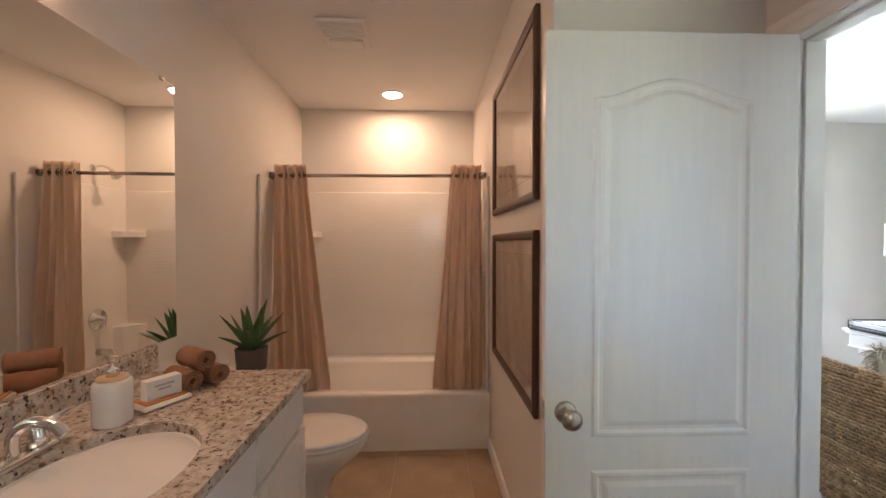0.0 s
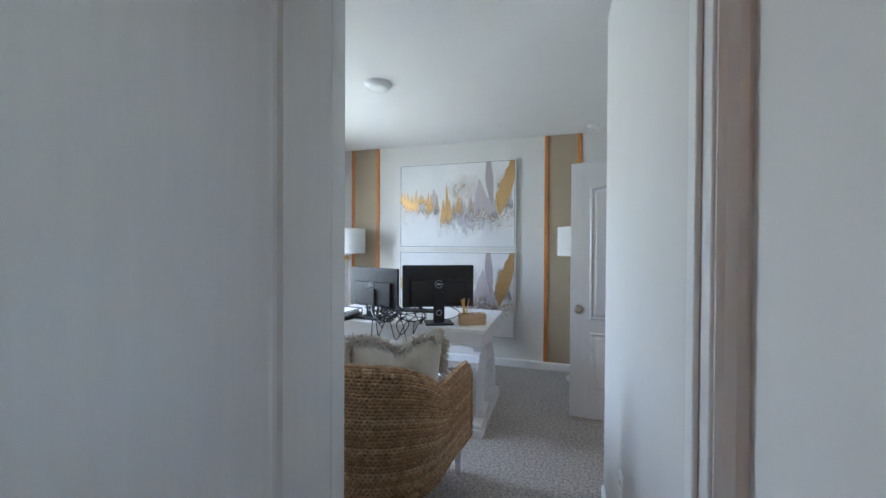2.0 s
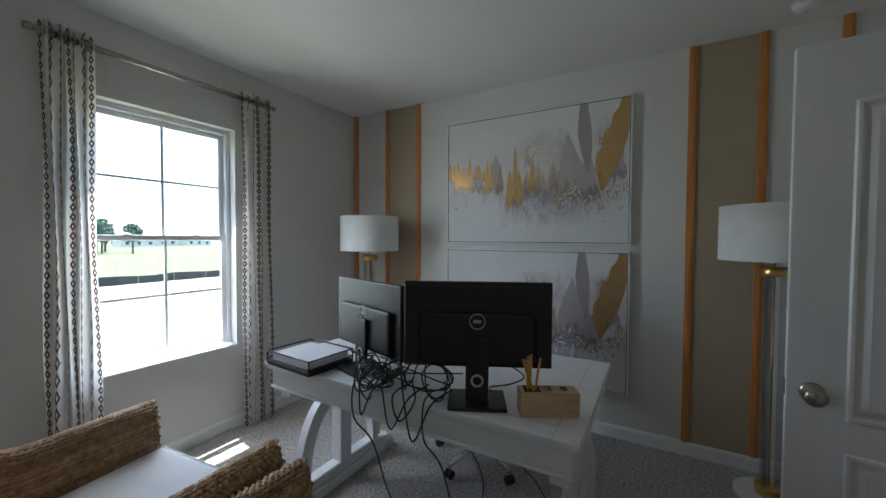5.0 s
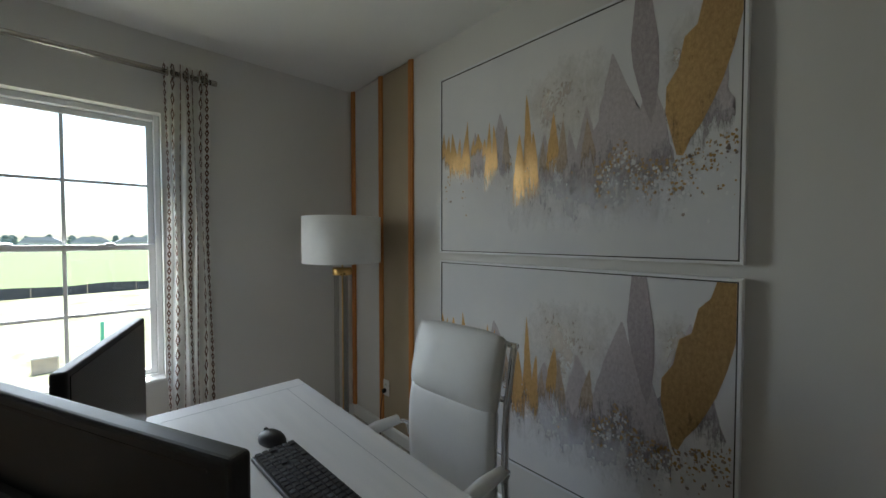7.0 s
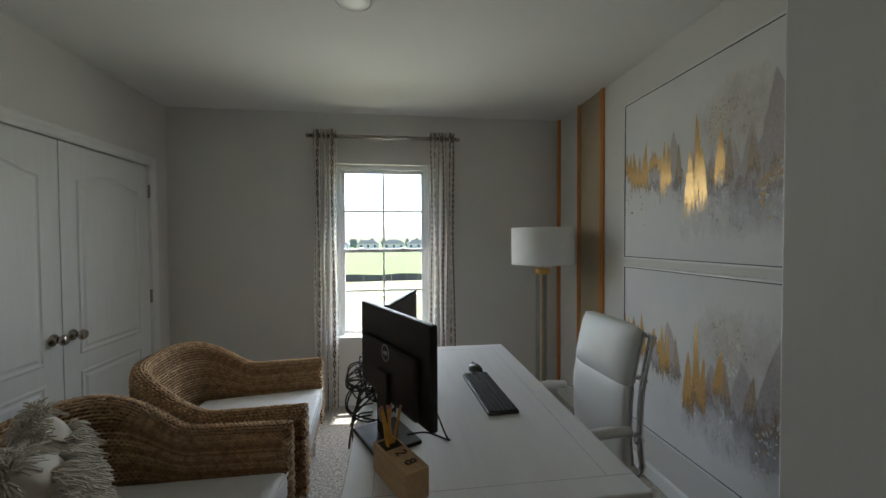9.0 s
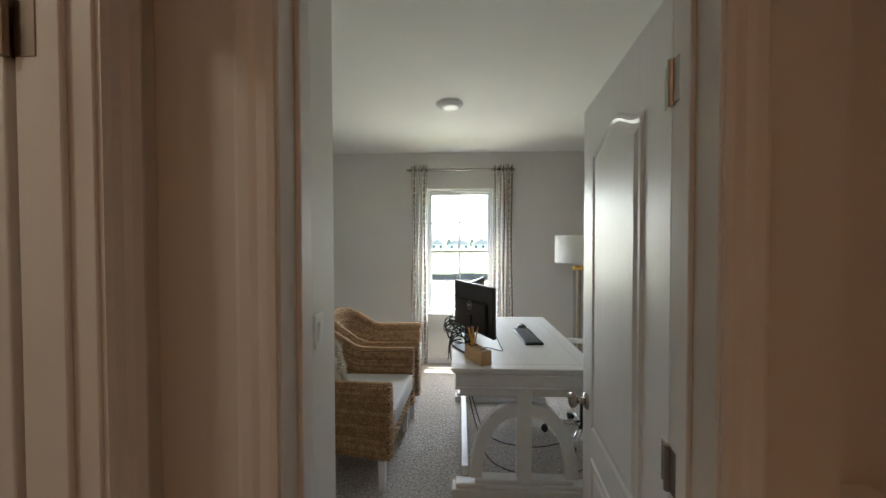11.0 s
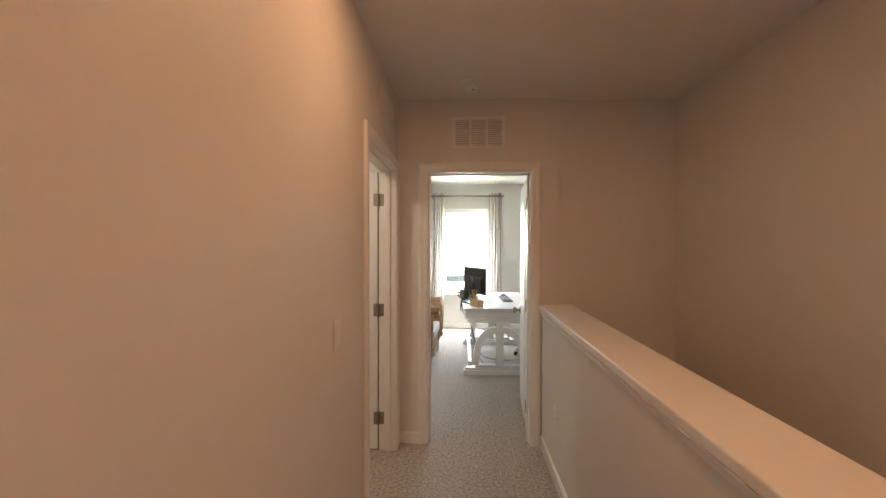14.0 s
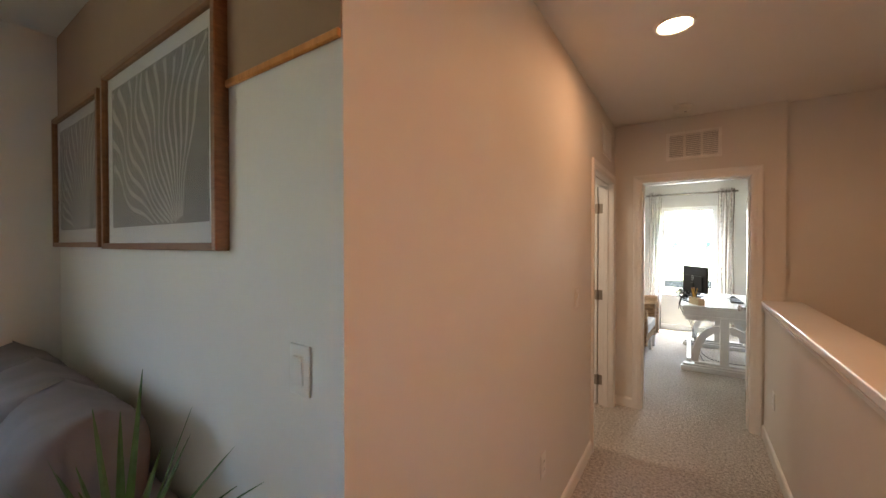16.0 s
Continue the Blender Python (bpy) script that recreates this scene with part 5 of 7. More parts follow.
for x, y in ((-0.125, -0.155), (-0.125, 0.155), (0.125, 0.155), (0.125, -0.155)):
    add_tube(bm, [(x, y, 0.01), (x, y, 0.068)], 0.004, 6)
part("wire_rim", bm, "black_plastic", pt)
bm = bmesh.new()
rnd = random.Random(3)
add_box(bm, (-0.108, -0.142, 0.023), (0.108, 0.142, 0.058), 0.0015, 1)
part("paper_ream", bm, "paper", pt, "stack of white paper")

# wooden block calendar with pencils
cal = thing("block_calendar", "pale wooden block calendar holding yellow pencils", "calendar", Matrix.Translation((0.43, 1.605, DZ)) @ Matrix.Rotation(radians(-62), 4, "Z"))
part("block", box((-0.10, -0.036, 0.0005), (0.10, 0.036, 0.085), 0.003, 2), "block_wood", cal)
for k, ch in enumerate("28"):
    cu = bpy.data.curves.new("numeral", "FONT")
    cu.body, cu.size, cu.extrude, cu.align_x = ch, 0.05, 0.0006, "CENTER"
    num = new("numeral", cu)
    cu.materials.append(M["ink"])
    num.parent = cal
    num.matrix_local = Matrix.Translation((0.002 + k * 0.052, -0.012, 0.0856)) @ Matrix.Rotation(radians(0), 4, "Z")
# No hollow is cut; a flat dark sheet gives its shade.
part("well", box((-0.085, -0.028, 0.0852), (-0.03, 0.028, 0.0858)), "ink", cal, "flat dark sheet for the shade in the pencil well")
rnd = random.Random(9)
for k in range(7):
    a, b = rnd.uniform(-0.35, 0.35), rnd.uniform(-0.35, 0.35)
    p0 = Vector((-0.057 + rnd.uniform(-0.015, 0.015), rnd.uniform(-0.015, 0.015), 0.06))
    d = Vector((a, b, 1)).normalized()
    pc = part("pencil", tube([p0, p0 + d * 0.125], 0.0042, 6), "pencil", cal, "yellow pencil")
    part("eraser", tube([p0 + d * 0.125, p0 + d * 0.138], 0.0043, 6), "eraser", pc)

# tangle of cables behind the monitors
cab = thing("cable_tangle", "tangle of black computer cables hanging over the desk edge", "cables")
rnd = random.Random(21)
for k in range(9):
    c = Vector((0.315 + rnd.uniform(-0.05, 0.06), 2.10 + rnd.uniform(-0.12, 0.20), DZ + 0.06))
    pts = [(0.40, 2.0 + rnd.uniform(-0.1, 0.5), DZ + 0.09)]
    r0 = rnd.uniform(0.05, 0.105)
    tilt = Euler((rnd.uniform(0.4, 1.5), rnd.uniform(-0.6, 0.6), rnd.uniform(0, 3))).to_matrix()
    for j in range(11):
        ang = j * 1.25 + rnd.uniform(-0.3, 0.3)
        q = c + tilt @ Vector((math.cos(ang) * r0, math.sin(ang) * r0 * rnd.uniform(0.6, 1.1), rnd.uniform(-0.01, 0.01)))
        if q.x > DX0 - 0.005:
            q.z = max(q.z, DZ + 0.006)
        q.z = min(q.z, DZ + 0.145)
        pts.append(q)
    part("cable", tube(smooth_path(pts, 5), 0.0032 if k % 3 else 0.0042, 6), "cable", cab)
for k, (y0, y1) in enumerate(((2.15, 2.05), (2.25, 2.32), (2.08, 2.20), (1.98, 2.1))):
    part("cable", tube(smooth_path([(0.33, y0 - 0.05, DZ + 0.05), (0.262, y0, DZ + 0.006), (0.235, (y0 + y1) / 2, DZ - 0.07 - 0.02 * k), (0.262, y1, DZ + 0.006), (0.33, y1 + 0.06, DZ + 0.05)], 8), 0.0034, 6), "cable", cab)
for k, (x, y) in enumerate(((0.285, 2.36), (0.33, 2.02))):
    part("power_lead", tube(smooth_path([(0.33, y, DZ + 0.02), (0.260, y - 0.01, DZ + 0.004), (0.264, y - 0.01, DZ - 0.13), (0.36, y - 0.03, 0.5), (0.44, y - 0.08, 0.2), (0.55, y - 0.2, 0.02), (0.9, y - 0.3, 0.006), (1.3, y - 0.05, 0.006), (1.85, 3.0, 0.006)], 8), 0.0034, 6), "cable", cab)
part("white_lead", tube(smooth_path([(0.36, 2.42, DZ + 0.09), (0.33, 2.36, DZ + 0.02), (0.40, 2.28, DZ + 0.008), (0.46, 2.36, DZ + 0.02)], 8), 0.0035, 6), "plate", cab)
part("loop_lead", tube(smooth_path([(0.545, 1.86, DZ + 0.13), (0.58, 1.74, DZ + 0.06), (0.60, 1.80, DZ + 0.006), (0.53, 1.86, DZ + 0.006), (0.46, 1.83, DZ + 0.02)], 8), 0.003, 6), "cable", cab)


# ---- office: seats ----
def strands(rows, parent):
    """Rows of (points, normals, radius), each made into one five-sided woven strand."""
    seg = 5
    for pts, nrm, rad in rows:
        pts, nrm = np.asarray(pts), np.asarray(nrm)
        tan = np.gradient(pts, axis=0)
        tan /= np.linalg.norm(tan, axis=1, keepdims=True) + 1e-9
        side = np.cross(tan, nrm)
        n = len(pts)
        verts, faces = [], []
        for i in range(n):
            for k in range(seg):
                a = 2 * math.pi * k / seg
                verts.append(tuple(pts[i] + rad[i] * (math.cos(a) * nrm[i] + math.sin(a) * side[i])))
        for i in range(n - 1):
            for k in range(seg):
                a, b = i * seg + k, i * seg + (k + 1) % seg
                faces.append((a, b, b + seg, a + seg))
        faces.append(tuple(range(seg)))
        faces.append(tuple((n - 1) * seg + k for k in reversed(range(seg))))
        me = bpy.data.meshes.new("strand")
        me.from_pydata(verts, [], faces)
        me.update()
        me.polygons.foreach_set("use_smooth", [True] * len(me.polygons))
        me.materials.append(M["wicker"])
        new("strand", me).parent = parent


def chair_plan():
    """The squared horseshoe of the chair's shell in plan: points and outward normals, from one arm's front to the other's."""
    xf, xr, hy, back = 0.43, -0.05, 0.362, 0.305
    raw = [(xf, -hy - 0.012)]
    m = 240
    for i in range(m + 1):
        a = -math.pi / 2 - math.pi * i / m
        ca, sa = math.cos(a), math.sin(a)
        raw.append((xr - back * abs(ca) ** 0.82, hy * math.copysign(abs(sa) ** 0.82, sa)))
    raw.append((xf, hy + 0.012))
    raw = np.array(raw)
    run = np.concatenate([[0], np.cumsum(np.linalg.norm(np.diff(raw, axis=0), axis=1))])
    at = np.linspace(0, run[-1], int(run[-1] / 0.0066))
    pts = np.column_stack([np.interp(at, run, raw[:, 0]), np.interp(at, run, raw[:, 1])])
    wide = np.pad(pts, ((6, 6), (0, 0)), mode="edge")
    tan = wide[12:] - wide[:-12]
    tan /= np.linalg.norm(tan, axis=1, keepdims=True)
    return pts, np.column_stack([-tan[:, 1], tan[:, 0]])


def wicker_chair():
    ch = thing("wicker_armchair", "brown woven seagrass barrel armchair with white cushion and legs", "armchair", group="pair of seagrass armchairs")
    P, N = chair_plan()
    n = len(P)
    rise = np.clip((0.05 - P[:, 0]) / 0.40, 0, 1)
    top = 0.655 + 0.195 * (rise * rise * (3 - 2 * rise))
    low = 0.215 + 0.03 * np.sin(np.clip((P[:, 0] + 0.4) / 0.8, 0, 1) * math.pi)
    rng = np.random.RandomState(4)
    idx = np.arange(n)

    def rows_for(levels, off_fn):
        rows = []
        for j, f in levels:
            z, off = off_fn(f)
            lean = 0.03 * np.clip((z - 0.3) / 0.45, 0, 1) * rise
            wave = 0.0052 * np.cos(2 * math.pi * idx / 3 + math.pi * j) + rng.normal(0, 0.0010, n)
            xy = P + N * (off + lean + wave)[:, None]
            zz = z + 0.0009 * np.sin(idx * 0.9 + j * 1.7) + rng.normal(0, 0.0006, n)
            rad = 0.0068 + 0.0024 * np.cos(2 * math.pi * idx / 3 + math.pi * j) + rng.normal(0, 0.0007, n)
            rows.append((np.column_stack([xy, zz]), np.column_stack([N, np.zeros(n)]), rad))
        return rows

    rows = rows_for([(j, j / 37) for j in range(38)], lambda f: (low + (top - 0.03 - low) * f, np.full(n, 0.032)))
    rows += rows_for([(j, j * math.pi / 8) for j in range(1, 8)], lambda a: (top - 0.03 + 0.032 * math.sin(a), np.full(n, 0.032 * math.cos(a))))
    rows += rows_for([(j, j / 28) for j in range(29)], lambda f: (0.36 + (top - 0.03 - 0.36) * f, np.full(n, -0.032)))
    shell_rows = rows
    # arm fronts and front apron
    rows = []
    for y in (-0.374, 0.374):
        for j in range(22):
            z = 0.225 + 0.43 * j / 21
            half = 0.046 if j < 19 else 0.046 - 0.010 * (j - 18)
            k = np.arange(9)
            yy = np.linspace(y - half, y + half, 9)
            xx = 0.437 + 0.010 * np.sin(np.linspace(0, math.pi, 9)) + 0.003 * np.cos(math.pi * k / 2 + math.pi * j)
            rows.append((np.column_stack([xx, yy, np.full(9, z)]), np.tile((1.0, 0, 0), (9, 1)), np.full(9, 0.0112)))
    for j in range(8):
        m = 46
        k = np.arange(m)
        yy = np.linspace(-0.335, 0.335, m)
        zz = 0.235 + 0.017 * j + 0.02 * np.cos(yy / 0.335 * math.pi / 2) * (1 - j / 8)
        xx = 0.425 + 0.005 * np.cos(math.pi * k / 2 + math.pi * j)
        rows.append((np.column_stack([xx, yy, zz]), np.tile((1.0, 0, 0), (m, 1)), np.full(m, 0.0108)))
    strands(rows, part("seat_frame", box((-0.25, -0.30, 0.22), (0.415, 0.30, 0.35), 0.03, 2), "frame_mid", ch, "woven front over a wooden seat frame"))
    bm = bmesh.new()
    lean = 0.03 * rise
    vs = []
    for i in range(0, n, 3):
        vs.append((bm.verts.new((*P[i], low[i] + 0.005)), bm.verts.new((*(P[i] + N[i] * lean[i]), top[i] - 0.02))))
    for a, b in zip(vs, vs[1:]):
        bm.faces.new((a[0], b[0], b[1], a[1]))
    strands(shell_rows, thicken(part("woven_shell", bm, "frame_mid", ch, "woven seagrass back and arms"), 0.03))
    bm = bmesh.new()
    add_box(bm, (-0.26, -0.322, 0.345), (0.455, 0.322, 0.475), 0.03, 4)
    for v in bm.verts:
        if v.co.x < -0.1:
            v.co.y *= 1 - 0.35 * min(1, (-0.1 - v.co.x) / 0.2) ** 2
        if v.co.z > 0.44:
            v.co.z += 0.018 * max(0, 1 - (v.co.x - 0.08) ** 2 / 0.14) * max(0, 1 - v.co.y ** 2 / 0.1)
    cu = part("seat_cushion", bm, "cushion", ch, "white cloth seat cushion", True)
    part("piping", tube([(0.452, -0.31, 0.465), (0.452, 0.31, 0.465)], 0.005, 6), "cushion", cu)
    for x, y in ((0.385, -0.35), (0.385, 0.35), (-0.25, -0.25), (-0.25, 0.25)):
        bm = bmesh.new()
        bmesh.ops.create_cone(bm, cap_ends=True, segments=4, radius1=0.024, radius2=0.034, depth=0.235, matrix=Matrix.Translation((x, y, 0.1175)) @ Matrix.Rotation(radians(45), 4, "Z"))
        bmesh.ops.bevel(bm, geom=list(bm.edges), offset=0.003, segments=1, affect="EDGES")
        part("leg", bm, "trim", ch, "white painted leg")
    return ch


chair_a = wicker_chair()
chair_a.matrix_world = Matrix.Translation((-0.515, 1.925, 0)) @ Matrix.Rotation(radians(-3), 4, "Z")
copy_thing(chair_a, Matrix.Translation((-0.50, 2.79, 0)) @ Matrix.Rotation(radians(5), 4, "Z"))

# fringed pillow
pl = thing("fringed_pillow", "cream linen pillow with shaggy wool fringe leaning in the armchair", "pillow",
           Matrix.Translation((-0.60, 1.765, 0.70)) @ Matrix.Rotation(radians(-58), 4, "Z") @ Matrix.Rotation(radians(12), 4, "X"))
part("cover", pillow_bm(0.46, 0.44, 0.17, 18, 0.055), "cream", pl, "", True)
rnd = random.Random(12)
bm = bmesh.new()


def tuft(base, out, n, length, spread):
    for _ in range(n):
        d = (Vector(out) + Vector((rnd.uniform(-1, 1), rnd.uniform(-1, 1), rnd.uniform(-1, 1))) * spread).normalized()
        b = Vector(base) + Vector((rnd.uniform(-1, 1), rnd.uniform(-1, 1), rnd.uniform(-1, 1))) * 0.006
        l = length * rnd.uniform(0.7, 1.2)
        add_tube(bm, [b, b + d * l * 0.55, b + d * l + Vector((0, 0, -0.35 * l))], [0.0032, 0.0034, 0.0022], 4)


for i in range(44):
    u = i / 43 * 2 - 1
    z = 0.215 - 0.055 * math.exp(-(u / 0.35) ** 2) - 0.012 * (1 - abs(u))
    tuft((u * 0.222, rnd.uniform(-0.02, 0.02), z), (0, rnd.uniform(-0.5, 0.5), 0.6), 14, 0.055, 0.9)
for i in range(26):
    v = 1 - i / 25 * 0.9
    for s in (1, -1):
        tuft((s * 0.222, 0, v * 0.2), (s, 0, 0.1), 6, 0.042, 0.8)
for row, v0 in enumerate((0.62, 0.48, 0.05, -0.10, -0.48, -0.62)):
    for i in range(30):
        u = i / 29 * 1.7 - 0.85
        v = v0 + 0.08 * math.sin(i * 0.8)
        full = max((1 - u ** 4) * (1 - v ** 4), 0) ** 0.5
        tuft((u * 0.225, 0.082 * full, v * 0.21), (0, 1, -0.4), 8, 0.05, 0.7)
fr = part("fringe", bm, "fringe", pl, "shaggy wool fringe")

# office chair
oc = thing("office_chair", "white leather high-back office chair with chrome frame", "office chair", Matrix.Translation((1.27, 2.225, 0)) @ Matrix.Rotation(radians(4), 4, "Z"))


def pad(x_at, z0, z1, y0, y1, thick, bulge):
    def at(u, v):
        z = z0 + (z1 - z0) * v
        return (x_at(z) - bulge * (max(1 - (2 * u - 1) ** 6, 0)) * (max(1 - (2 * v - 1) ** 6, 0)), y0 + (y1 - y0) * u, z)
    return grid_sheet(at, 16, 16)


back_x = lambda z: 0.165 + 0.13 * (z - 0.45) - 0.05 * math.sin((z - 0.45) * 4.2)
for nm, z0, z1, bl in (("back_pad", 0.46, 0.83, 0.016), ("head_pad", 0.835, 1.065, 0.030)):
    ob = part(nm, pad(back_x, z0, z1, -0.200, 0.200, 0.03, bl), "leather", oc, "quilted white leather", True)
    mod = thicken(ob, 0.035).modifiers["thickness"]
    mod.offset = -1
    for y in (-0.204, 0.204):
        part("seam", tube([(back_x(z) - 0.002, y, z) for z in np.linspace(z0 + 0.01, z1 - 0.01, 9)], 0.004, 5), "leather", ob)
for y in (-0.222, 0.222):
    pts = [(back_x(z) + 0.025, y, z) for z in np.linspace(1.05, 0.47, 10)] + [(0.12, y, 0.435), (-0.05, y, 0.445), (-0.20, y, 0.46), (-0.235, y, 0.44)]
    part("side_frame", tube(smooth_path(pts, 3), 0.013, 8), "chrome", oc, "", True)
    arm = part("armrest", tube(smooth_path([(0.15, y * 1.06, 0.60), (0.145, y * 1.16, 0.645), (0.06, y * 1.18, 0.66), (-0.12, y * 1.18, 0.66), (-0.16, y * 1.16, 0.63), (-0.10, y * 1.06, 0.45)], 6), 0.010, 8), "chrome", oc, "", True)
    part("arm_pad", tube([(0.10, y * 1.18, 0.668), (0.0, y * 1.18, 0.674), (-0.13, y * 1.18, 0.668)], [0.020, 0.024, 0.020], 10), "leather", arm, "white leather arm pad", True)
for z in (1.045, 0.86, 0.60):
    bm = tube([(back_x(z) + 0.028, -0.232, z), (back_x(z) + 0.028, 0.232, z)], 0.011, 10)
    part("cross_bar", bm, "chrome", oc, "", True)
def seat_at(u, v):
    x, y = -0.25 + 0.42 * u, -0.235 + 0.47 * v
    return (x, y, 0.47 + 0.02 * (1 - (2 * v - 1) ** 4) - 0.03 * max(0, 0.15 - u) / 0.15 + 0.006 * math.cos(u * 25))
ob = part("seat", grid_sheet(seat_at, 30, 14), "leather", oc, "quilted white leather", True)
thicken(ob, 0.045).modifiers["thickness"].offset = -1
part("gas_lift", lathe([(0.028, 0.10), (0.028, 0.25), (0.018, 0.25), (0.018, 0.40), (0.07, 0.405), (0.07, 0.425)], 16), "rubber", oc, "", True)
part("hub", lathe([(0.04, 0.075), (0.045, 0.09), (0.04, 0.115)], 16), "chrome", oc, "", True)
for k in range(5):
    a = 2 * math.pi * k / 5 + 0.3
    c, s = math.cos(a), math.sin(a)
    leg = part("base_leg", tube([(0.03 * c, 0.03 * s, 0.105), (0.16 * c, 0.16 * s, 0.095), (0.29 * c, 0.29 * s, 0.075)], [0.022, 0.018, 0.013], 8), "chrome", oc, "", True)
    bm = bmesh.new()
    for o in (-0.014, 0.014):
        add_lathe(bm, [(0.024, -0.008), (0.026, 0), (0.024, 0.008)], 16, Matrix.Translation((0.29 * c - s * o, 0.29 * s + c * o, 0.027)) @ Matrix.Rotation(a, 4, "Z") @ Matrix.Rotation(radians(90), 4, "X"))
    part("caster", bm, "rubber", leg, "dark twin caster")


# floor lamps
def floor_lamp(x, y, label):
    d = thing("floor_lamp", label, "floor lamp", Matrix.Translation((x, y, 0)), "pair of floor lamps")
    part("base", lathe([(0.15, 0.0), (0.15, 0.022), (0.145, 0.028)], 36), "plate", d, "white round base", True)
    part("lower_cap", lathe([(0.058, 0.028), (0.060, 0.032), (0.060, 0.075), (0.057, 0.078)], 28), "brass", d, "", True)
    part("rod", tube([(0, 0, 0.075), (0, 0, 1.33)], 0.005, 10), "brass", d, "brass centre rod", True)
    for k in range(3):
        a = 2 * math.pi * k / 3 + 0.5
        part("glass_tube", lathe([(0.016, 0.078), (0.016, 1.195)], 14, Matrix.Translation((0.038 * math.cos(a), 0.038 * math.sin(a), 0)), False), "lamp_glass", d, "clear glass column", True)
    part("upper_cap", lathe([(0.060, 1.195), (0.062, 1.198), (0.062, 1.238), (0.058, 1.242)], 28), "brass", d, "", True)
    sh = part("shade", lathe([(0.245, 1.275), (0.245, 1.565), (0.242, 1.565), (0.242, 1.275), (0.245, 1.275)], 48, None, False), "shade", d, "white drum shade", True)
    part("spider", lathe([(0.241, 1.545), (0.241, 1.547), (0.02, 1.548), (0.02, 1.545), (0.241, 1.545)], 32, None, False), "shade", sh)
    part("finial", lathe([(0.008, 1.548), (0.012, 1.56), (0.009, 1.572), (0.002, 1.576)], 12), "brass", sh, "", True)
    return d


floor_lamp(1.600, 3.425, "brass and glass floor lamp with white drum shade in the corner")
floor_lamp(1.700, 0.745, "brass and glass floor lamp with white drum shade by the door")


# ---- bathroom ----
CZ = 0.88
van = thing("vanity_cabinet", "white painted bathroom vanity cabinet with panel doors", "vanity")
part("body", box((-3.86, 0.62, 0.09), (-3.255, 1.88, CZ - 0.03), 0.002, 1), "trim", van)
part("toe_kick", box((-3.855, 0.63, 0.0), (-3.33, 1.87, 0.09)), "trim", van)


def front(y0, y1, z0, z1, parent):
    f = part("door" if z1 - z0 > 0.3 else "drawer_front", box((-3.255, y0, z0), (-3.237, y1, z1), 0.003, 1), "trim", parent)
    bm = bmesh.new()
    b = 0.05
    if z1 - z0 > 0.3:
        for lo, hi in (((-3.237, y0, z0), (-3.231, y0 + b, z1)), ((-3.237, y1 - b, z0), (-3.231, y1, z1)), ((-3.237, y0 + b, z0), (-3.231, y1 - b, z0 + b)), ((-3.237, y0 + b, z1 - b), (-3.231, y1 - b, z1))):
            add_box(bm, lo, hi, 0.002, 1)
        part("door_rail", bm, "trim", f)
    else:
        bm.free()
    return f


for y0, y1 in ((0.635, 1.03), (1.045, 1.46), (1.475, 1.872)):
    front(y0, y1, 0.68, CZ - 0.045, van)
    front(y0, y1, 0.11, 0.665, van)

# worktop with an oval opening
SX, SY, RX, RY = -3.485, 1.225, 0.19, 0.235
top = thing("granite_countertop", "speckled beige granite vanity top with oval sink opening", "countertop")
bm = bmesh.new()
seg = 48
x0, x1, y0, y1 = -3.86, -3.217, 0.60, 1.90
outer, inner = [], []
for i in range(seg):
    a = 2 * math.pi * i / seg
    c, s = math.cos(a), math.sin(a)
    inner.append((SX + RX * c, SY + RY * s))
    tx = ((x1 - SX) / c) if c > 1e-6 else ((x0 - SX) / c if c < -1e-6 else 1e9)
    ty = ((y1 - SY) / s) if s > 1e-6 else ((y0 - SY) / s if s < -1e-6 else 1e9)
    t = min(tx, ty)
    outer.append((SX + t * c, SY + t * s))
# bring four outline points to the corners
for cx, cy in ((x0, y0), (x0, y1), (x1, y0), (x1, y1)):
    k = min(range(seg), key=lambda i: (outer[i][0] - cx) ** 2 + (outer[i][1] - cy) ** 2)
    outer[k] = (cx, cy)
ring = {}
for z in (CZ - 0.03, CZ):
    ring[z] = ([bm.verts.new((*p, z)) for p in outer], [bm.verts.new((*p, z)) for p in inner])
lo, hi = ring[CZ - 0.03], ring[CZ]
for i in range(seg):
    j = (i + 1) % seg
    bm.faces.new((hi[0][i], hi[0][j], hi[1][j], hi[1][i]))
    bm.faces.new((lo[0][j], lo[0][i], lo[1][i], lo[1][j]))
    bm.faces.new((lo[0][i], lo[0][j], hi[0][j], hi[0][i]))
    bm.faces.new((hi[1][i], hi[1][j], lo[1][j], lo[1][i]))
bmesh.ops.recalc_face_normals(bm, faces=bm.faces)
part("slab", bm, "granite", top)
part("backsplash", box((-3.86, 0.60, CZ), (-3.838, 1.94, CZ + 0.095), 0.003, 1), "granite", top)
basin = thing("sink_basin", "white ceramic oval undermount sink", "sink")
prof = [(1.03, -0.031), (1.0, -0.034), (0.97, -0.06), (0.88, -0.11), (0.68, -0.15), (0.38, -0.168), (0.08, -0.172)]
bm = bmesh.new()
rings = [[bm.verts.new((SX + RX * f * math.cos(2 * math.pi * i / 40), SY + RY * f * math.sin(2 * math.pi * i / 40), CZ + z)) for i in range(40)] for f, z in prof]
for a, b in zip(rings, rings[1:]):
    for i in range(40):
        bm.faces.new((a[i], a[(i + 1) % 40], b[(i + 1) % 40], b[i]))
bm.faces.new(rings[-1])
ob = part("bowl", bm, "ceramic", basin, "", True)
thicken(ob, 0.008).modifiers["thickness"].offset = 1
part("drain", lathe([(0.024, 0), (0.022, 0.003), (0.005, 0.002)], 20, Matrix.Translation((SX, SY, CZ - 0.171))), "chrome", basin, "", True)
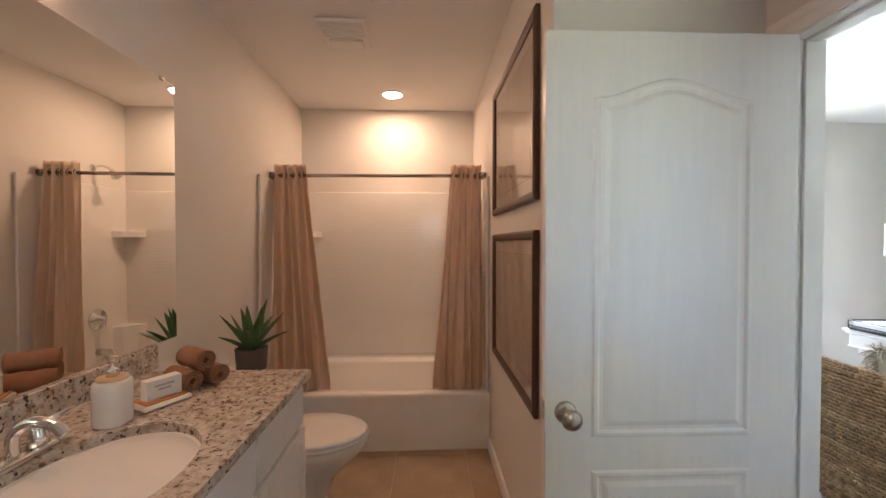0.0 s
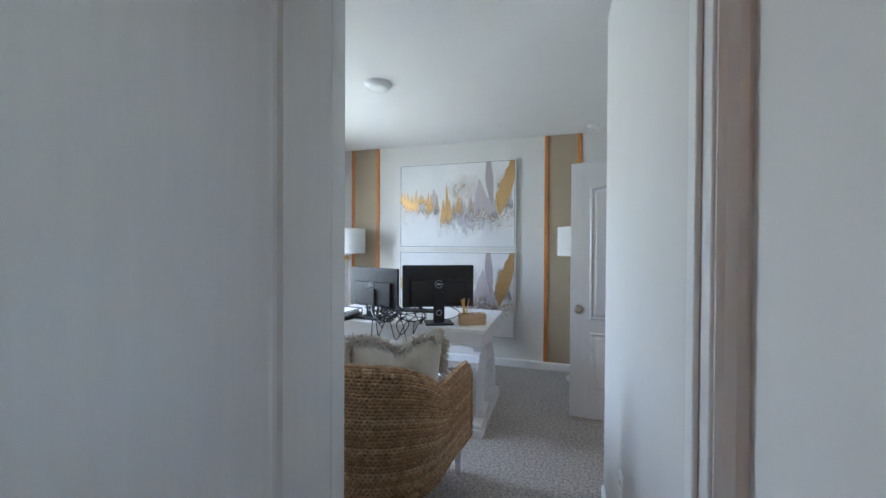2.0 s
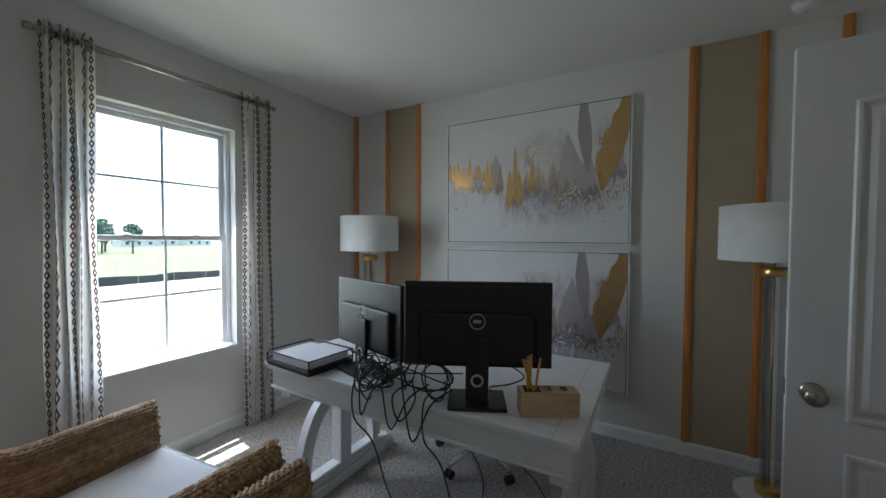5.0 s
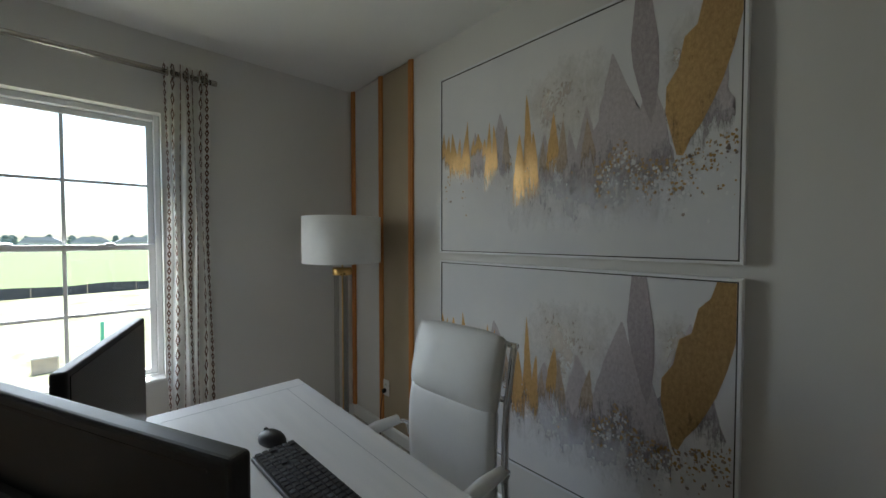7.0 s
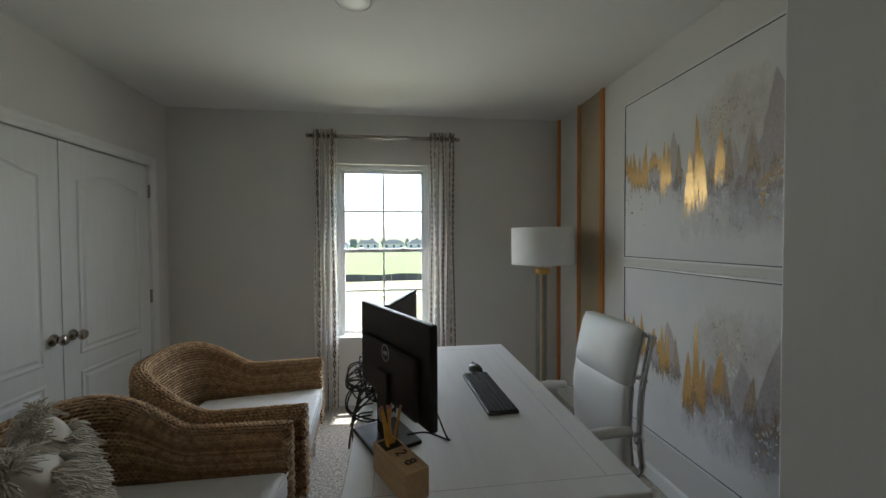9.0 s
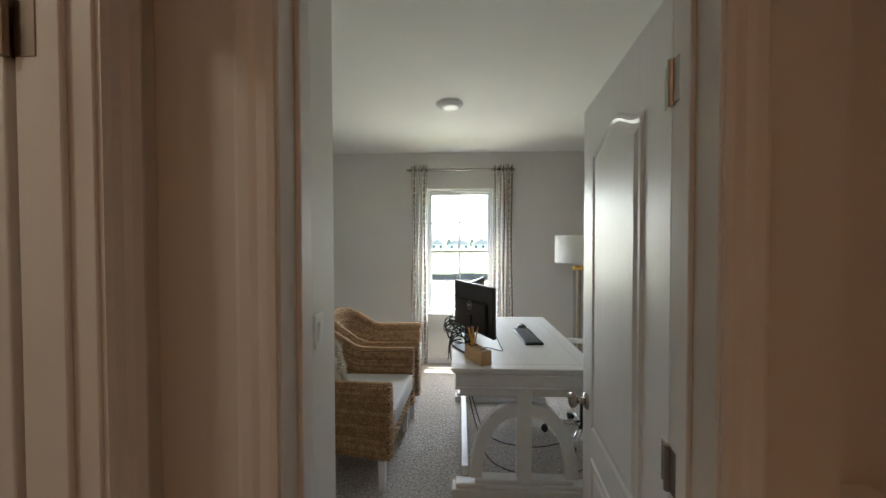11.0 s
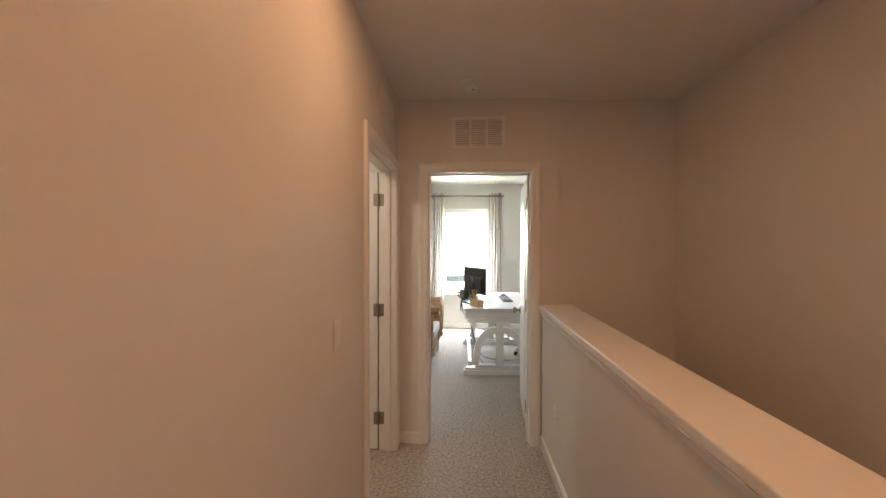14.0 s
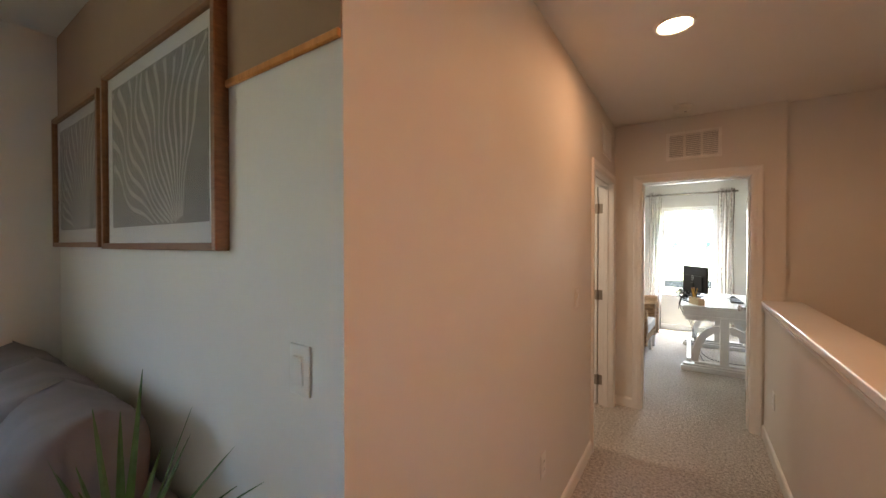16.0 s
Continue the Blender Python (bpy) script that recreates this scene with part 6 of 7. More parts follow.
fc = thing("faucet", "chrome two-handle centre-set bathroom faucet", "faucet", Matrix.Translation((-3.70, SY + 0.045, CZ)))
part("base_plate", box((-0.028, -0.085, 0), (0.028, 0.085, 0.018), 0.008, 3), "chrome", fc, "", True)
part("spout", tube(smooth_path([(0, 0, 0.015), (0.005, 0, 0.07), (0.045, 0, 0.098), (0.095, 0, 0.088), (0.118, 0, 0.066)], 6), 0.0125, 12), "chrome", fc, "", True)
for y in (-0.058, 0.058):
    hd = part("handle_post", lathe([(0.022, 0.018), (0.019, 0.04), (0.014, 0.055), (0.010, 0.066)], 18, Matrix.Translation((0, y, 0))), "chrome", fc, "", True)
    s = 1 if y > 0 else -1
    part("lever", tube(smooth_path([(0, y, 0.058), (0.012, y + s * 0.03, 0.070), (0.02, y + s * 0.07, 0.078)], 5), [0.010] * 3 + [0.009] * 3 + [0.008] * 3 + [0.007] * 2, 10), "chrome", hd, "", True)

mir = thing("wall_mirror", "large frameless wall mirror over the vanity", "mirror")
part("glass_face", box((-3.8585, 0.62, CZ + 0.097), (-3.8535, 2.075, 2.08), 0.001, 1), "mirror", mir)
for y, z in ((2.0, 2.083), (0.9, 2.083)):
    part("clip", box((-3.859, y - 0.012, z - 0.012), (-3.849, y + 0.012, z + 0.004), 0.002, 1), "nickel", mir)

# Unseen fixture, added to go with the warm lamp over the mirror.
vl = thing("vanity_light", "unseen nickel bar light with frosted shades added over the mirror", "wall light")
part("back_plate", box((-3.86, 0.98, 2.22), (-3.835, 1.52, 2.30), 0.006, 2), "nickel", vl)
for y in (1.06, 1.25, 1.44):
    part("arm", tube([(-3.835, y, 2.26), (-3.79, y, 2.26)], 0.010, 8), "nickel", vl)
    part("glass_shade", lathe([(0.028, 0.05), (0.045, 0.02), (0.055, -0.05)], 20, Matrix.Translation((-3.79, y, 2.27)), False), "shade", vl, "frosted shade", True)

# on the vanity
sd = thing("soap_dispenser", "white ceramic soap dispenser with wooden collar and chrome pump", "soap dispenser", Matrix.Translation((-3.632, 1.462, CZ)))
def squircle(r, z):
    return [(r * math.copysign(abs(math.cos(t)) ** 0.6, math.cos(t)), r * math.copysign(abs(math.sin(t)) ** 0.6, math.sin(t)), z) for t in [k * math.pi / 16 for k in range(32)]]
bm = bmesh.new()
rings = [[bm.verts.new(p) for p in squircle(r, z)] for r, z in ((0.036, 0.0), (0.040, 0.006), (0.040, 0.118), (0.037, 0.126), (0.030, 0.127))]
for a, b in zip(rings, rings[1:]):
    for i in range(32):
        bm.faces.new((a[i], a[(i + 1) % 32], b[(i + 1) % 32], b[i]))
bm.faces.new(rings[-1]); bm.faces.new(rings[0][::-1])
part("bottle", bm, "ceramic", sd, "", True)
part("collar", lathe([(0.036, 0.127), (0.037, 0.129), (0.036, 0.135), (0.012, 0.136)], 28), "block_wood", sd, "pale wooden collar", True)
bm = lathe([(0.015, 0.136), (0.015, 0.155), (0.012, 0.158), (0.006, 0.160), (0.006, 0.178), (0.014, 0.180), (0.014, 0.190), (0.006, 0.193)], 18)
add_tube(bm, smooth_path([(0, 0, 0.186), (-0.025, 0.012, 0.187), (-0.042, 0.022, 0.176)], 5), 0.005, 8)
part("pump", bm, "chrome", sd, "chrome pump head", True)
dish = thing("soap_dish", "white soap dish with a slatted wooden insert", "soap dish", Matrix.Translation((-3.590, 1.595, CZ)) @ Matrix.Rotation(radians(-30), 4, "Z"))
part("tray", box((-0.045, -0.07, 0), (0.045, 0.07, 0.018), 0.009, 3), "ceramic", dish, "", True)
for k in range(5):
    part("slat", box((-0.036 + k * 0.0155, -0.060, 0.018), (-0.026 + k * 0.0155, 0.060, 0.023), 0.001, 1), "orange_wood", dish)
sb = thing("soap_box", "small white boxed soap with faint print", "soap box", Matrix.Translation((-3.590, 1.595, CZ + 0.023)) @ Matrix.Rotation(radians(-30), 4, "Z"))
part("carton", box((-0.018, -0.05, 0.0), (0.018, 0.05, 0.062), 0.002, 1), "paper", sb)
for z, hw in ((0.042, 0.028), (0.030, 0.018)):
    part("print_bar", box((0.018, -hw, z - 0.003), (0.0184, hw, z + 0.003)), "mark", sb)


def rolled_towel(m):
    t = thing("rolled_towel", "small brown rolled terry towel on the vanity", "towel", m, "stack of rolled towels")
    pts = []
    for k in range(90):
        a = k * 0.21
        r = 0.006 + 0.0014 * a
        pts.append((r * math.cos(a), r * math.sin(a)))
    outer = [(x * 1.0, y) for x, y in pts]
    th = 0.0052
    inn = []
    for i, (x, y) in enumerate(pts):
        l = math.hypot(x, y)
        inn.append((x * (l + th) / l, y * (l + th) / l))
    bm = bmesh.new()
    L = 0.068
    rows = []
    for s in range(9):
        z = -L + 2 * L * s / 8
        wob = 0.0025 * math.sin(s * 2.1)
        rows.append([bm.verts.new((x + wob, y, z)) for x, y in outer] + [bm.verts.new((x + wob, y, z)) for x, y in reversed(inn)])
    n = len(rows[0])
    for a, b in zip(rows, rows[1:]):
        for i in range(n):
            bm.faces.new((a[i], a[(i + 1) % n], b[(i + 1) % n], b[i]))
    for row in (rows[0], rows[-1]):
        h = n // 2
        for i in range(h - 1):
            bm.faces.new((row[i], row[i + 1], row[n - 2 - i], row[n - 1 - i]))
    bmesh.ops.recalc_face_normals(bm, faces=bm.faces)
    part("roll", bm, "towel", t, "", True)
    return t


lay = Matrix.Rotation(radians(90), 4, "Y")
for dx, dy, dz in ((-3.600, 1.715, 0.038), (-3.545, 1.785, 0.038), (-3.575, 1.750, 0.098)):
    rolled_towel(Matrix.Translation((dx, dy, CZ + dz)) @ Matrix.Rotation(radians(-32), 4, "Z") @ lay)


def spiky_plant(m, label, count, length, seed, pot_r, pot_h, width=0.022):
    pot = thing("potted_plant", label, "potted plant", m)
    part("pot", lathe([(pot_r * 0.86, 0), (pot_r * 0.9, 0.006), (pot_r, pot_h), (pot_r * 0.9, pot_h), (pot_r * 0.86, pot_h - 0.012), (0.004, pot_h - 0.014)], 28), "pot", pot, "dark grey pot", True)
    rnd = random.Random(seed)
    for k in range(count):
        a = k * 2.4 + rnd.uniform(-0.3, 0.3)
        up = 0.25 + 0.75 * (1 - k / count)
        l = length * rnd.uniform(0.75, 1.1)
        bm = bmesh.new()
        rings = []
        for i in range(9):
            t = i / 8
            r = 0.006 + l * t * (1 - up * 0.75)
            z = pot_h - 0.012 + l * t * (0.35 + 0.75 * up) - 0.25 * l * t * t * (1 - up)
            w = width * (1 - t) ** 0.7 * (0.6 + 1.2 * min(t * 3, 1) * 0.4) + 0.0006
            c, s = math.cos(a), math.sin(a)
            ctr = Vector((r * c, r * s, z))
            side = Vector((-s, c, 0))
            upv = Vector((-c * 0.5, -s * 0.5, 0.86))
            rings.append([bm.verts.new(ctr + side * w + upv * w * 0.35), bm.verts.new(ctr + upv * w * 0.02), bm.verts.new(ctr - side * w + upv * w * 0.35), bm.verts.new(ctr - upv * w * 0.5)])
        for p, q in zip(rings, rings[1:]):
            for i in range(4):
                bm.faces.new((p[i], p[(i + 1) % 4], q[(i + 1) % 4], q[i]))
        part("leaf", bm, "leaf", pot)
    return pot


spiky_plant(Matrix.Translation((-3.672, 2.385, 0.722)), "small green aloe in a dark grey pot on the toilet tank", 14, 0.27, 4, 0.08, 0.115, 0.03)

# toilet
to = thing("toilet", "white ceramic toilet beside the vanity", "toilet", Matrix.Translation((-3.86, 2.30, 0)))
part("tank", box((0.012, -0.215, 0.38), (0.20, 0.215, 0.69), 0.03, 4), "ceramic", to, "", True)
part("tank_lid", box((0.004, -0.225, 0.69), (0.21, 0.225, 0.722), 0.012, 3), "ceramic", to, "", True)
part("flush_lever", tube([(0.205, -0.15, 0.64), (0.222, -0.15, 0.64), (0.225, -0.08, 0.632)], 0.006, 8), "chrome", to)


def bowl_ring(f, z, x_shift=0.0):
    pts = []
    for k in range(36):
        t = 2 * math.pi * k / 36
        c, s = math.cos(t), math.sin(t)
        pts.append((0.52 + x_shift + (0.29 if c > 0 else 0.24) * f * c, 0.185 * f * s, z))
    return pts


bm = bmesh.new()
rings = [[bm.verts.new(p) for p in bowl_ring(f, z, dx)] for f, z, dx in ((0.66, 0, -0.07), (0.60, 0.03, -0.07), (0.52, 0.10, -0.07), (0.60, 0.20, -0.05), (0.82, 0.29, -0.02), (0.96, 0.35, 0), (1.0, 0.385, 0), (0.98, 0.40, 0))]
for a, b in zip(rings, rings[1:]):
    for i in range(36):
        bm.faces.new((a[i], a[(i + 1) % 36], b[(i + 1) % 36], b[i]))
bm.faces.new(rings[-1]); bm.faces.new(rings[0][::-1])
part("bowl", bm, "ceramic", to, "", True)
for nm, z0, z1, f in (("seat", 0.402, 0.418, 1.02), ("lid", 0.422, 0.440, 1.0)):
    bm = bmesh.new()
    rings = [[bm.verts.new(p) for p in bowl_ring(f * g, z)] for g, z in ((0.97, z0), (1.0, z0 + 0.005), (1.0, z1 - 0.005), (0.95, z1), (0.5, z1 + 0.004))]
    for a, b in zip(rings, rings[1:]):
        for i in range(36):
            bm.faces.new((a[i], a[(i + 1) % 36], b[(i + 1) % 36], b[i]))
    bm.faces.new(rings[-1]); bm.faces.new(rings[0][::-1])
    part(nm, bm, "ceramic", to, "", True)

# tub and moulded surround
TY0, TY1, TXL, TXR, TZ = 2.855, 3.783, -3.858, -2.322, 0.385
tub = thing("bathtub", "white acrylic alcove bathtub with smooth apron", "bathtub")
bm = bmesh.new()
part("apron", box((TXL, TY0, 0), (TXR, TY0 + 0.03, TZ - 0.02), 0.004, 1), "acrylic", tub)
def rect_ring(bm, x0, x1, y0, y1, z, r, n=6):
    out = []
    for cx, cy, a0 in ((x1 - r, y1 - r, 0), (x0 + r, y1 - r, 90), (x0 + r, y0 + r, 180), (x1 - r, y0 + r, 270)):
        for k in range(n + 1):
            a = radians(a0 + 90 * k / n)
            out.append(bm.verts.new((cx + r * math.cos(a), cy + r * math.sin(a), z)))
    return out
bm = bmesh.new()
rings = [rect_ring(bm, TXL, TXR, TY0, TY1, TZ - 0.03, 0.01), rect_ring(bm, TXL, TXR, TY0, TY1, TZ - 0.008, 0.01), rect_ring(bm, TXL + 0.008, TXR - 0.008, TY0 + 0.008, TY1 - 0.004, TZ, 0.015),
         rect_ring(bm, TXL + 0.07, TXR - 0.07, TY0 + 0.085, TY1 - 0.20, TZ, 0.12), rect_ring(bm, TXL + 0.09, TXR - 0.09, TY0 + 0.10, TY1 - 0.215, TZ - 0.02, 0.12),
         rect_ring(bm, TXL + 0.16, TXR - 0.14, TY0 + 0.15, TY1 - 0.26, 0.07, 0.10)]
for a, b in zip(rings, rings[1:]):
    for i in range(len(a)):
        bm.faces.new((a[i], a[(i + 1) % len(a)], b[(i + 1) % len(b)], b[i]))
bm.faces.new(rings[-1])
bmesh.ops.recalc_face_normals(bm, faces=bm.faces)
part("basin", bm, "acrylic", tub, "", True)
sur = thing("tub_surround", "white moulded tub surround with small tile relief and shelves", "tub surround", kind="structure")
ST = 1.845
part("back_panel", box((TXL, TY1 - 0.022, TZ), (TXR, TY1, ST), 0.004, 1), "acrylic", sur)
for xa, xb in ((TXL, TXL + 0.02), (TXR - 0.02, TXR)):
    part("side_panel", box((xa, TY0 + 0.03, TZ), (xb, TY1 - 0.022, ST), 0.004, 1), "acrylic", sur)
for xa, sx in ((TXL + 0.02, 1), (TXR - 0.02, -1)):
    for z0, z1 in ((TZ, TZ + 0.30), (1.44, 1.49)):
        bm = prism([(0, 0), (sx * 0.16, 0), (sx * 0.13, -0.06), (sx * 0.06, -0.13), (0, -0.16)] if sx < 0 else [(0, 0), (0, -0.16), (0.06, -0.13), (0.13, -0.06), (0.16, 0)], z1 - z0, Matrix.Translation((xa, TY1 - 0.022, z0)))
        part("corner_shelf", bm, "acrylic", sur)
tile_mesh = None
tw, th = 0.098, 0.031
tiles = 0
for r in range(int((ST - 0.05 - 0.72) / th)):
    for c in range(12):
        x = TXL + 0.22 + c * tw + (tw / 2 if r % 2 else 0)
        if x + tw > TXR - 0.14:
            continue
        if tile_mesh is None:
            ob = part("relief_tile", box((0.001, -0.0025, 0.0012), (tw - 0.001, 0, th - 0.0012), 0.001, 1), "acrylic", sur)
            tile_mesh = ob.data
        else:
            if tiles > 290:
                break
            ob = new("relief_tile", tile_mesh)
            ob.parent = sur
        tiles += 1
        ob.location = (x, TY1 - 0.022, 0.72 + r * th)

# rod, curtains, shower
sr = thing("shower_rod", "brushed nickel shower curtain rod", "curtain rod")
part("pole", tube([(-3.855, 3.10, 1.872), (-2.325, 3.05, 1.872)], 0.0125, 12), "nickel", sr, "", True)
for x, y in ((-3.858, 3.10), (-2.322, 3.05)):
    s = 1 if x < -3 else -1
    part("flange", lathe([(0.026, 0), (0.026, 0.03), (0.018, 0.055)], 20, Matrix.Translation((x, y, 1.872)) @ Matrix.Rotation(radians(90 * s), 4, "Y")), "nickel", sr, "", True)


def bath_curtain(t0, t1, b0, b1, yb, seed):
    c = thing("shower_curtain", "peach cloth shower curtain drawn aside on the rod", "curtain", group="shower curtains")
    rnd = random.Random(seed)
    ph = rnd.uniform(0, 6)

    def at(u, v):
        z = 0.225 + v * 1.725
        e = (1 - v) ** 0.9
        lo_x, hi_x = t0 + (b0 - t0) * e, t1 + (b1 - t1) * e
        x = lo_x + (hi_x - lo_x) * u + 0.008 * math.sin(14 * u + 5 * v + ph)
        y0 = 3.10 - (x + 3.855) / 1.53 * 0.05
        amp = (0.026 + 0.02 * (1 - v)) * (0.75 + 0.5 * noise.noise(Vector((u * 3, v * 1.2, seed))))
        y = y0 - 0.05 * (1 - v) * yb + amp * math.sin(2 * math.pi * 5.5 * u + 1.1 * math.sin(2.2 * v + ph))
        return (x, y - (0.035 if v < 0.1 else 0.0), z)

    thicken(part("cloth", grid_sheet(at, 90, 60), "curtain_peach", c, "", True), 0.002)
    for k in range(6):
        u = (k + 0.5) / 6
        p = at(u, 0.975)
        part("ring", tube([(p[0], 3.10 - (p[0] + 3.855) / 1.53 * 0.05 + 0.024 * math.cos(a), 1.872 + 0.026 * math.sin(a)) for a in [i * math.pi / 8 for i in range(16)]], 0.003, 6, True), "nickel", c)


bath_curtain(-3.835, -3.600, -3.835, -3.405, 2.4, 2)
bath_curtain(-2.565, -2.350, -2.715, -2.350, 2.4, 6)
shd = thing("shower_fixture", "chrome shower head on a bent arm", "shower head")
part("arm", tube(smooth_path([(-2.322, 3.46, 1.985), (-2.40, 3.46, 2.0), (-2.47, 3.46, 1.965)], 6), 0.009, 10), "chrome", shd, "", True)
part("flange", lathe([(0.028, 0), (0.02, 0.012)], 18, Matrix.Translation((-2.321, 3.46, 1.985)) @ Matrix.Rotation(radians(-90), 4, "Y")), "chrome", shd, "", True)
part("head", lathe([(0.014, 0), (0.016, 0.025), (0.038, 0.055), (0.038, 0.066)], 22, Matrix.Translation((-2.465, 3.46, 1.968)) @ Matrix.Rotation(radians(-140), 4, "Y")), "chrome", shd, "", True)
tv = thing("tub_valve", "chrome tub valve handle and spout", "tub faucet")
part("escutcheon", lathe([(0.085, 0), (0.08, 0.008), (0.03, 0.02), (0.026, 0.05)], 28, Matrix.Translation((-2.342, 3.46, 0.78)) @ Matrix.Rotation(radians(-90), 4, "Y")), "chrome", tv, "", True)
part("lever", tube([(-2.39, 3.46, 0.78), (-2.40, 3.46, 0.70)], 0.009, 8), "chrome", tv, "", True)
part("spout", tube([(-2.342, 3.46, 0.52), (-2.46, 3.46, 0.52), (-2.475, 3.46, 0.495)], [0.026, 0.024, 0.02], 14), "chrome", tv, "", True)


def framed_picture(name, x, y0, y1, z0, z1, wood, label, bw=0.038, print_mat="print"):
    f = thing(name, label, "framed picture", group="stacked pictures")
    bm = bmesh.new()
    prof = [(0, 0.003), (0, 0.020), (-0.010, 0.026), (-bw * 0.7, 0.024), (-bw, 0.016), (-bw, 0.003)]
    path = [(x, y0, z0), (x, y1, z0), (x, y1, z1), (x, y0, z1)]
    rings = []
    ctr = Vector((x, (y0 + y1) / 2, (z0 + z1) / 2))
    for p in path:
        s = Vector((0, math.copysign(1, p[1] - ctr.y), math.copysign(1, p[2] - ctr.z)))
        rings.append([bm.verts.new(Vector(p) + s * o + Vector((-d, 0, 0))) for o, d in prof])
    for k in range(4):
        a, b = rings[k], rings[(k + 1) % 4]
        for i in range(len(prof)):
            j = (i + 1) % len(prof)
            bm.faces.new((a[i], a[j], b[j], b[i]))
    bmesh.ops.recalc_face_normals(bm, faces=bm.faces)
    part("frame", bm, wood, f)
    part("mat_board", box((x - 0.008, y0 + bw - 0.003, z0 + bw - 0.003), (x - 0.003, y1 - bw + 0.003, z1 - bw + 0.003)), "mat_board", f, "cream mat board")
    part("print", box((x - 0.009, y0 + bw + 0.07, z0 + bw + 0.07), (x - 0.008, y1 - bw - 0.07, z1 - bw - 0.07)), print_mat, f, "faded print")
    bm = bmesh.new()
    for lo, hi in (((x - 0.0095, y0 + bw + 0.060, z0 + bw + 0.060), (x - 0.008, y0 + bw + 0.063, z1 - bw - 0.060)), ((x - 0.0095, y1 - bw - 0.063, z0 + bw + 0.060), (x - 0.008, y1 - bw - 0.060, z1 - bw - 0.060)),
                   ((x - 0.0095, y0 + bw + 0.063, z0 + bw + 0.060), (x - 0.008, y1 - bw - 0.063, z0 + bw + 0.063)), ((x - 0.0095, y0 + bw + 0.063, z1 - bw - 0.063), (x - 0.008, y1 - bw - 0.063, z1 - bw - 0.060))):
        add_box(bm, lo, hi)
    part("fillet", bm, "frame_mid", f, "thin dark inner line")
    part("glazing", box((x - 0.0135, y0 + bw - 0.002, z0 + bw - 0.002), (x - 0.0120, y1 - bw + 0.002, z1 - bw + 0.002)), "picture_glass", f)
    return f


framed_picture("framed_picture", -2.32, 1.765, 2.65, 1.555, 2.285, "frame_wood", "pale print in a dark walnut frame on the bathroom wall")
framed_picture("framed_picture", -2.32, 1.765, 2.65, 0.72, 1.440, "frame_wood", "pale print in a dark walnut frame on the bathroom wall")

fan = thing("exhaust_fan", "white slatted exhaust fan cover on the bathroom ceiling", "exhaust fan", Matrix.Translation((-3.21, 2.545, H)))
part("cover", box((-0.135, -0.145, -0.022), (0.135, 0.145, 0), 0.008, 2), "plate", fan)
for k in range(8):
    part("slat", box((-0.115, -0.125 + k * 0.017, -0.028), (0.115, -0.117 + k * 0.017, -0.022), 0.001, 1), "plate", fan)
part("lens", box((-0.095, 0.025, -0.034), (0.095, 0.125, -0.022), 0.010, 3), "shade", fan, "frosted unlit lens")

# ---- loft corner at the end of the hall ----
lp = thing("loft_panel", "brown painted band with an orange wooden strip", "wall panel", kind="structure")
part("field", box((-2.43, -3.2845, 1.940), (-0.232, -3.2805, H - 0.003)), "brown_paint", lp)
part("strip", box((-2.43, -3.292, 1.920), (-0.232, -3.2805, 1.940), 0.003, 1), "orange_wood", lp, "orange stained wooden strip")


def loft_print(x0, x1, z0, z1, seed):
    f = thing("framed_print", "grey print of pale ripples in a walnut frame", "framed picture", group="loft prints")
    y, bw = -3.28, 0.022
    bm = bmesh.new()
    for lo, hi in (((x0, y - 0.04, z0), (x0 + bw, y - 0.001, z1)), ((x1 - bw, y - 0.04, z0), (x1, y - 0.001, z1)), ((x0 + bw, y - 0.04, z0), (x1 - bw, y - 0.001, z0 + bw)), ((x0 + bw, y - 0.04, z1 - bw), (x1 - bw, y - 0.001, z1))):
        add_box(bm, lo, hi, 0.002, 1)
    part("frame", bm, "frame_mid", f)
    part("mat_board", box((x0 + bw, y - 0.020, z0 + bw), (x1 - bw, y - 0.015, z1 - bw)), "paper", f, "white mat board")
    a, b, c, d = x0 + bw + 0.05, x1 - bw - 0.05, z0 + bw + 0.06, z1 - bw - 0.05
    part("print", box((a, y - 0.0215, c), (b, y - 0.020, d)), "grey_print", f, "grey print")
    rnd = random.Random(seed)
    px, pz, size = b - 0.22 * (b - a), c - 0.04, d - c
    for k in range(15):
        bm = bmesh.new()
        a0 = radians(84 + 88 * k / 14)
        x, z, row = px, pz, []
        for i in range(44):
            t = i / 43
            head = a0 - radians(58) * t ** 1.4 + 0.6 * t * math.sin(t * 17 + k * 0.5)
            x, z = x + size * 0.037 * math.cos(head), z + size * 0.037 * math.sin(head)
            w = 0.0025 + 0.0130 * t * (0.6 + 0.4 * math.sin(t * 15 + k * 0.5 + 1.2))
            row.append((x - w * math.sin(head), z + w * math.cos(head), x + w * math.sin(head), z - w * math.cos(head)))
        for p, q in zip(row, row[1:]):
            corners = ((p[0], p[1]), (q[0], q[1]), (q[2], q[3]), (p[2], p[3]))
            if all(a < cx < b and c < cz < d for cx, cz in corners):
                bm.faces.new([bm.verts.new((cx, y - 0.0218 - k * 0.00003, cz)) for cx, cz in corners])
        if not bm.faces:
            bm.free()
            continue
        part("ripple", bm, "pale_print_ink", f, "pale ripple line")
    part("glazing", box((x0 + bw, y - 0.030, z0 + bw), (x1 - bw, y - 0.0285, z1 - bw)), "picture_glass", f)


loft_print(-1.600, -0.680, 1.480, 2.170, 1)
loft_print(-2.370, -1.645, 1.485, 2.135, 2)

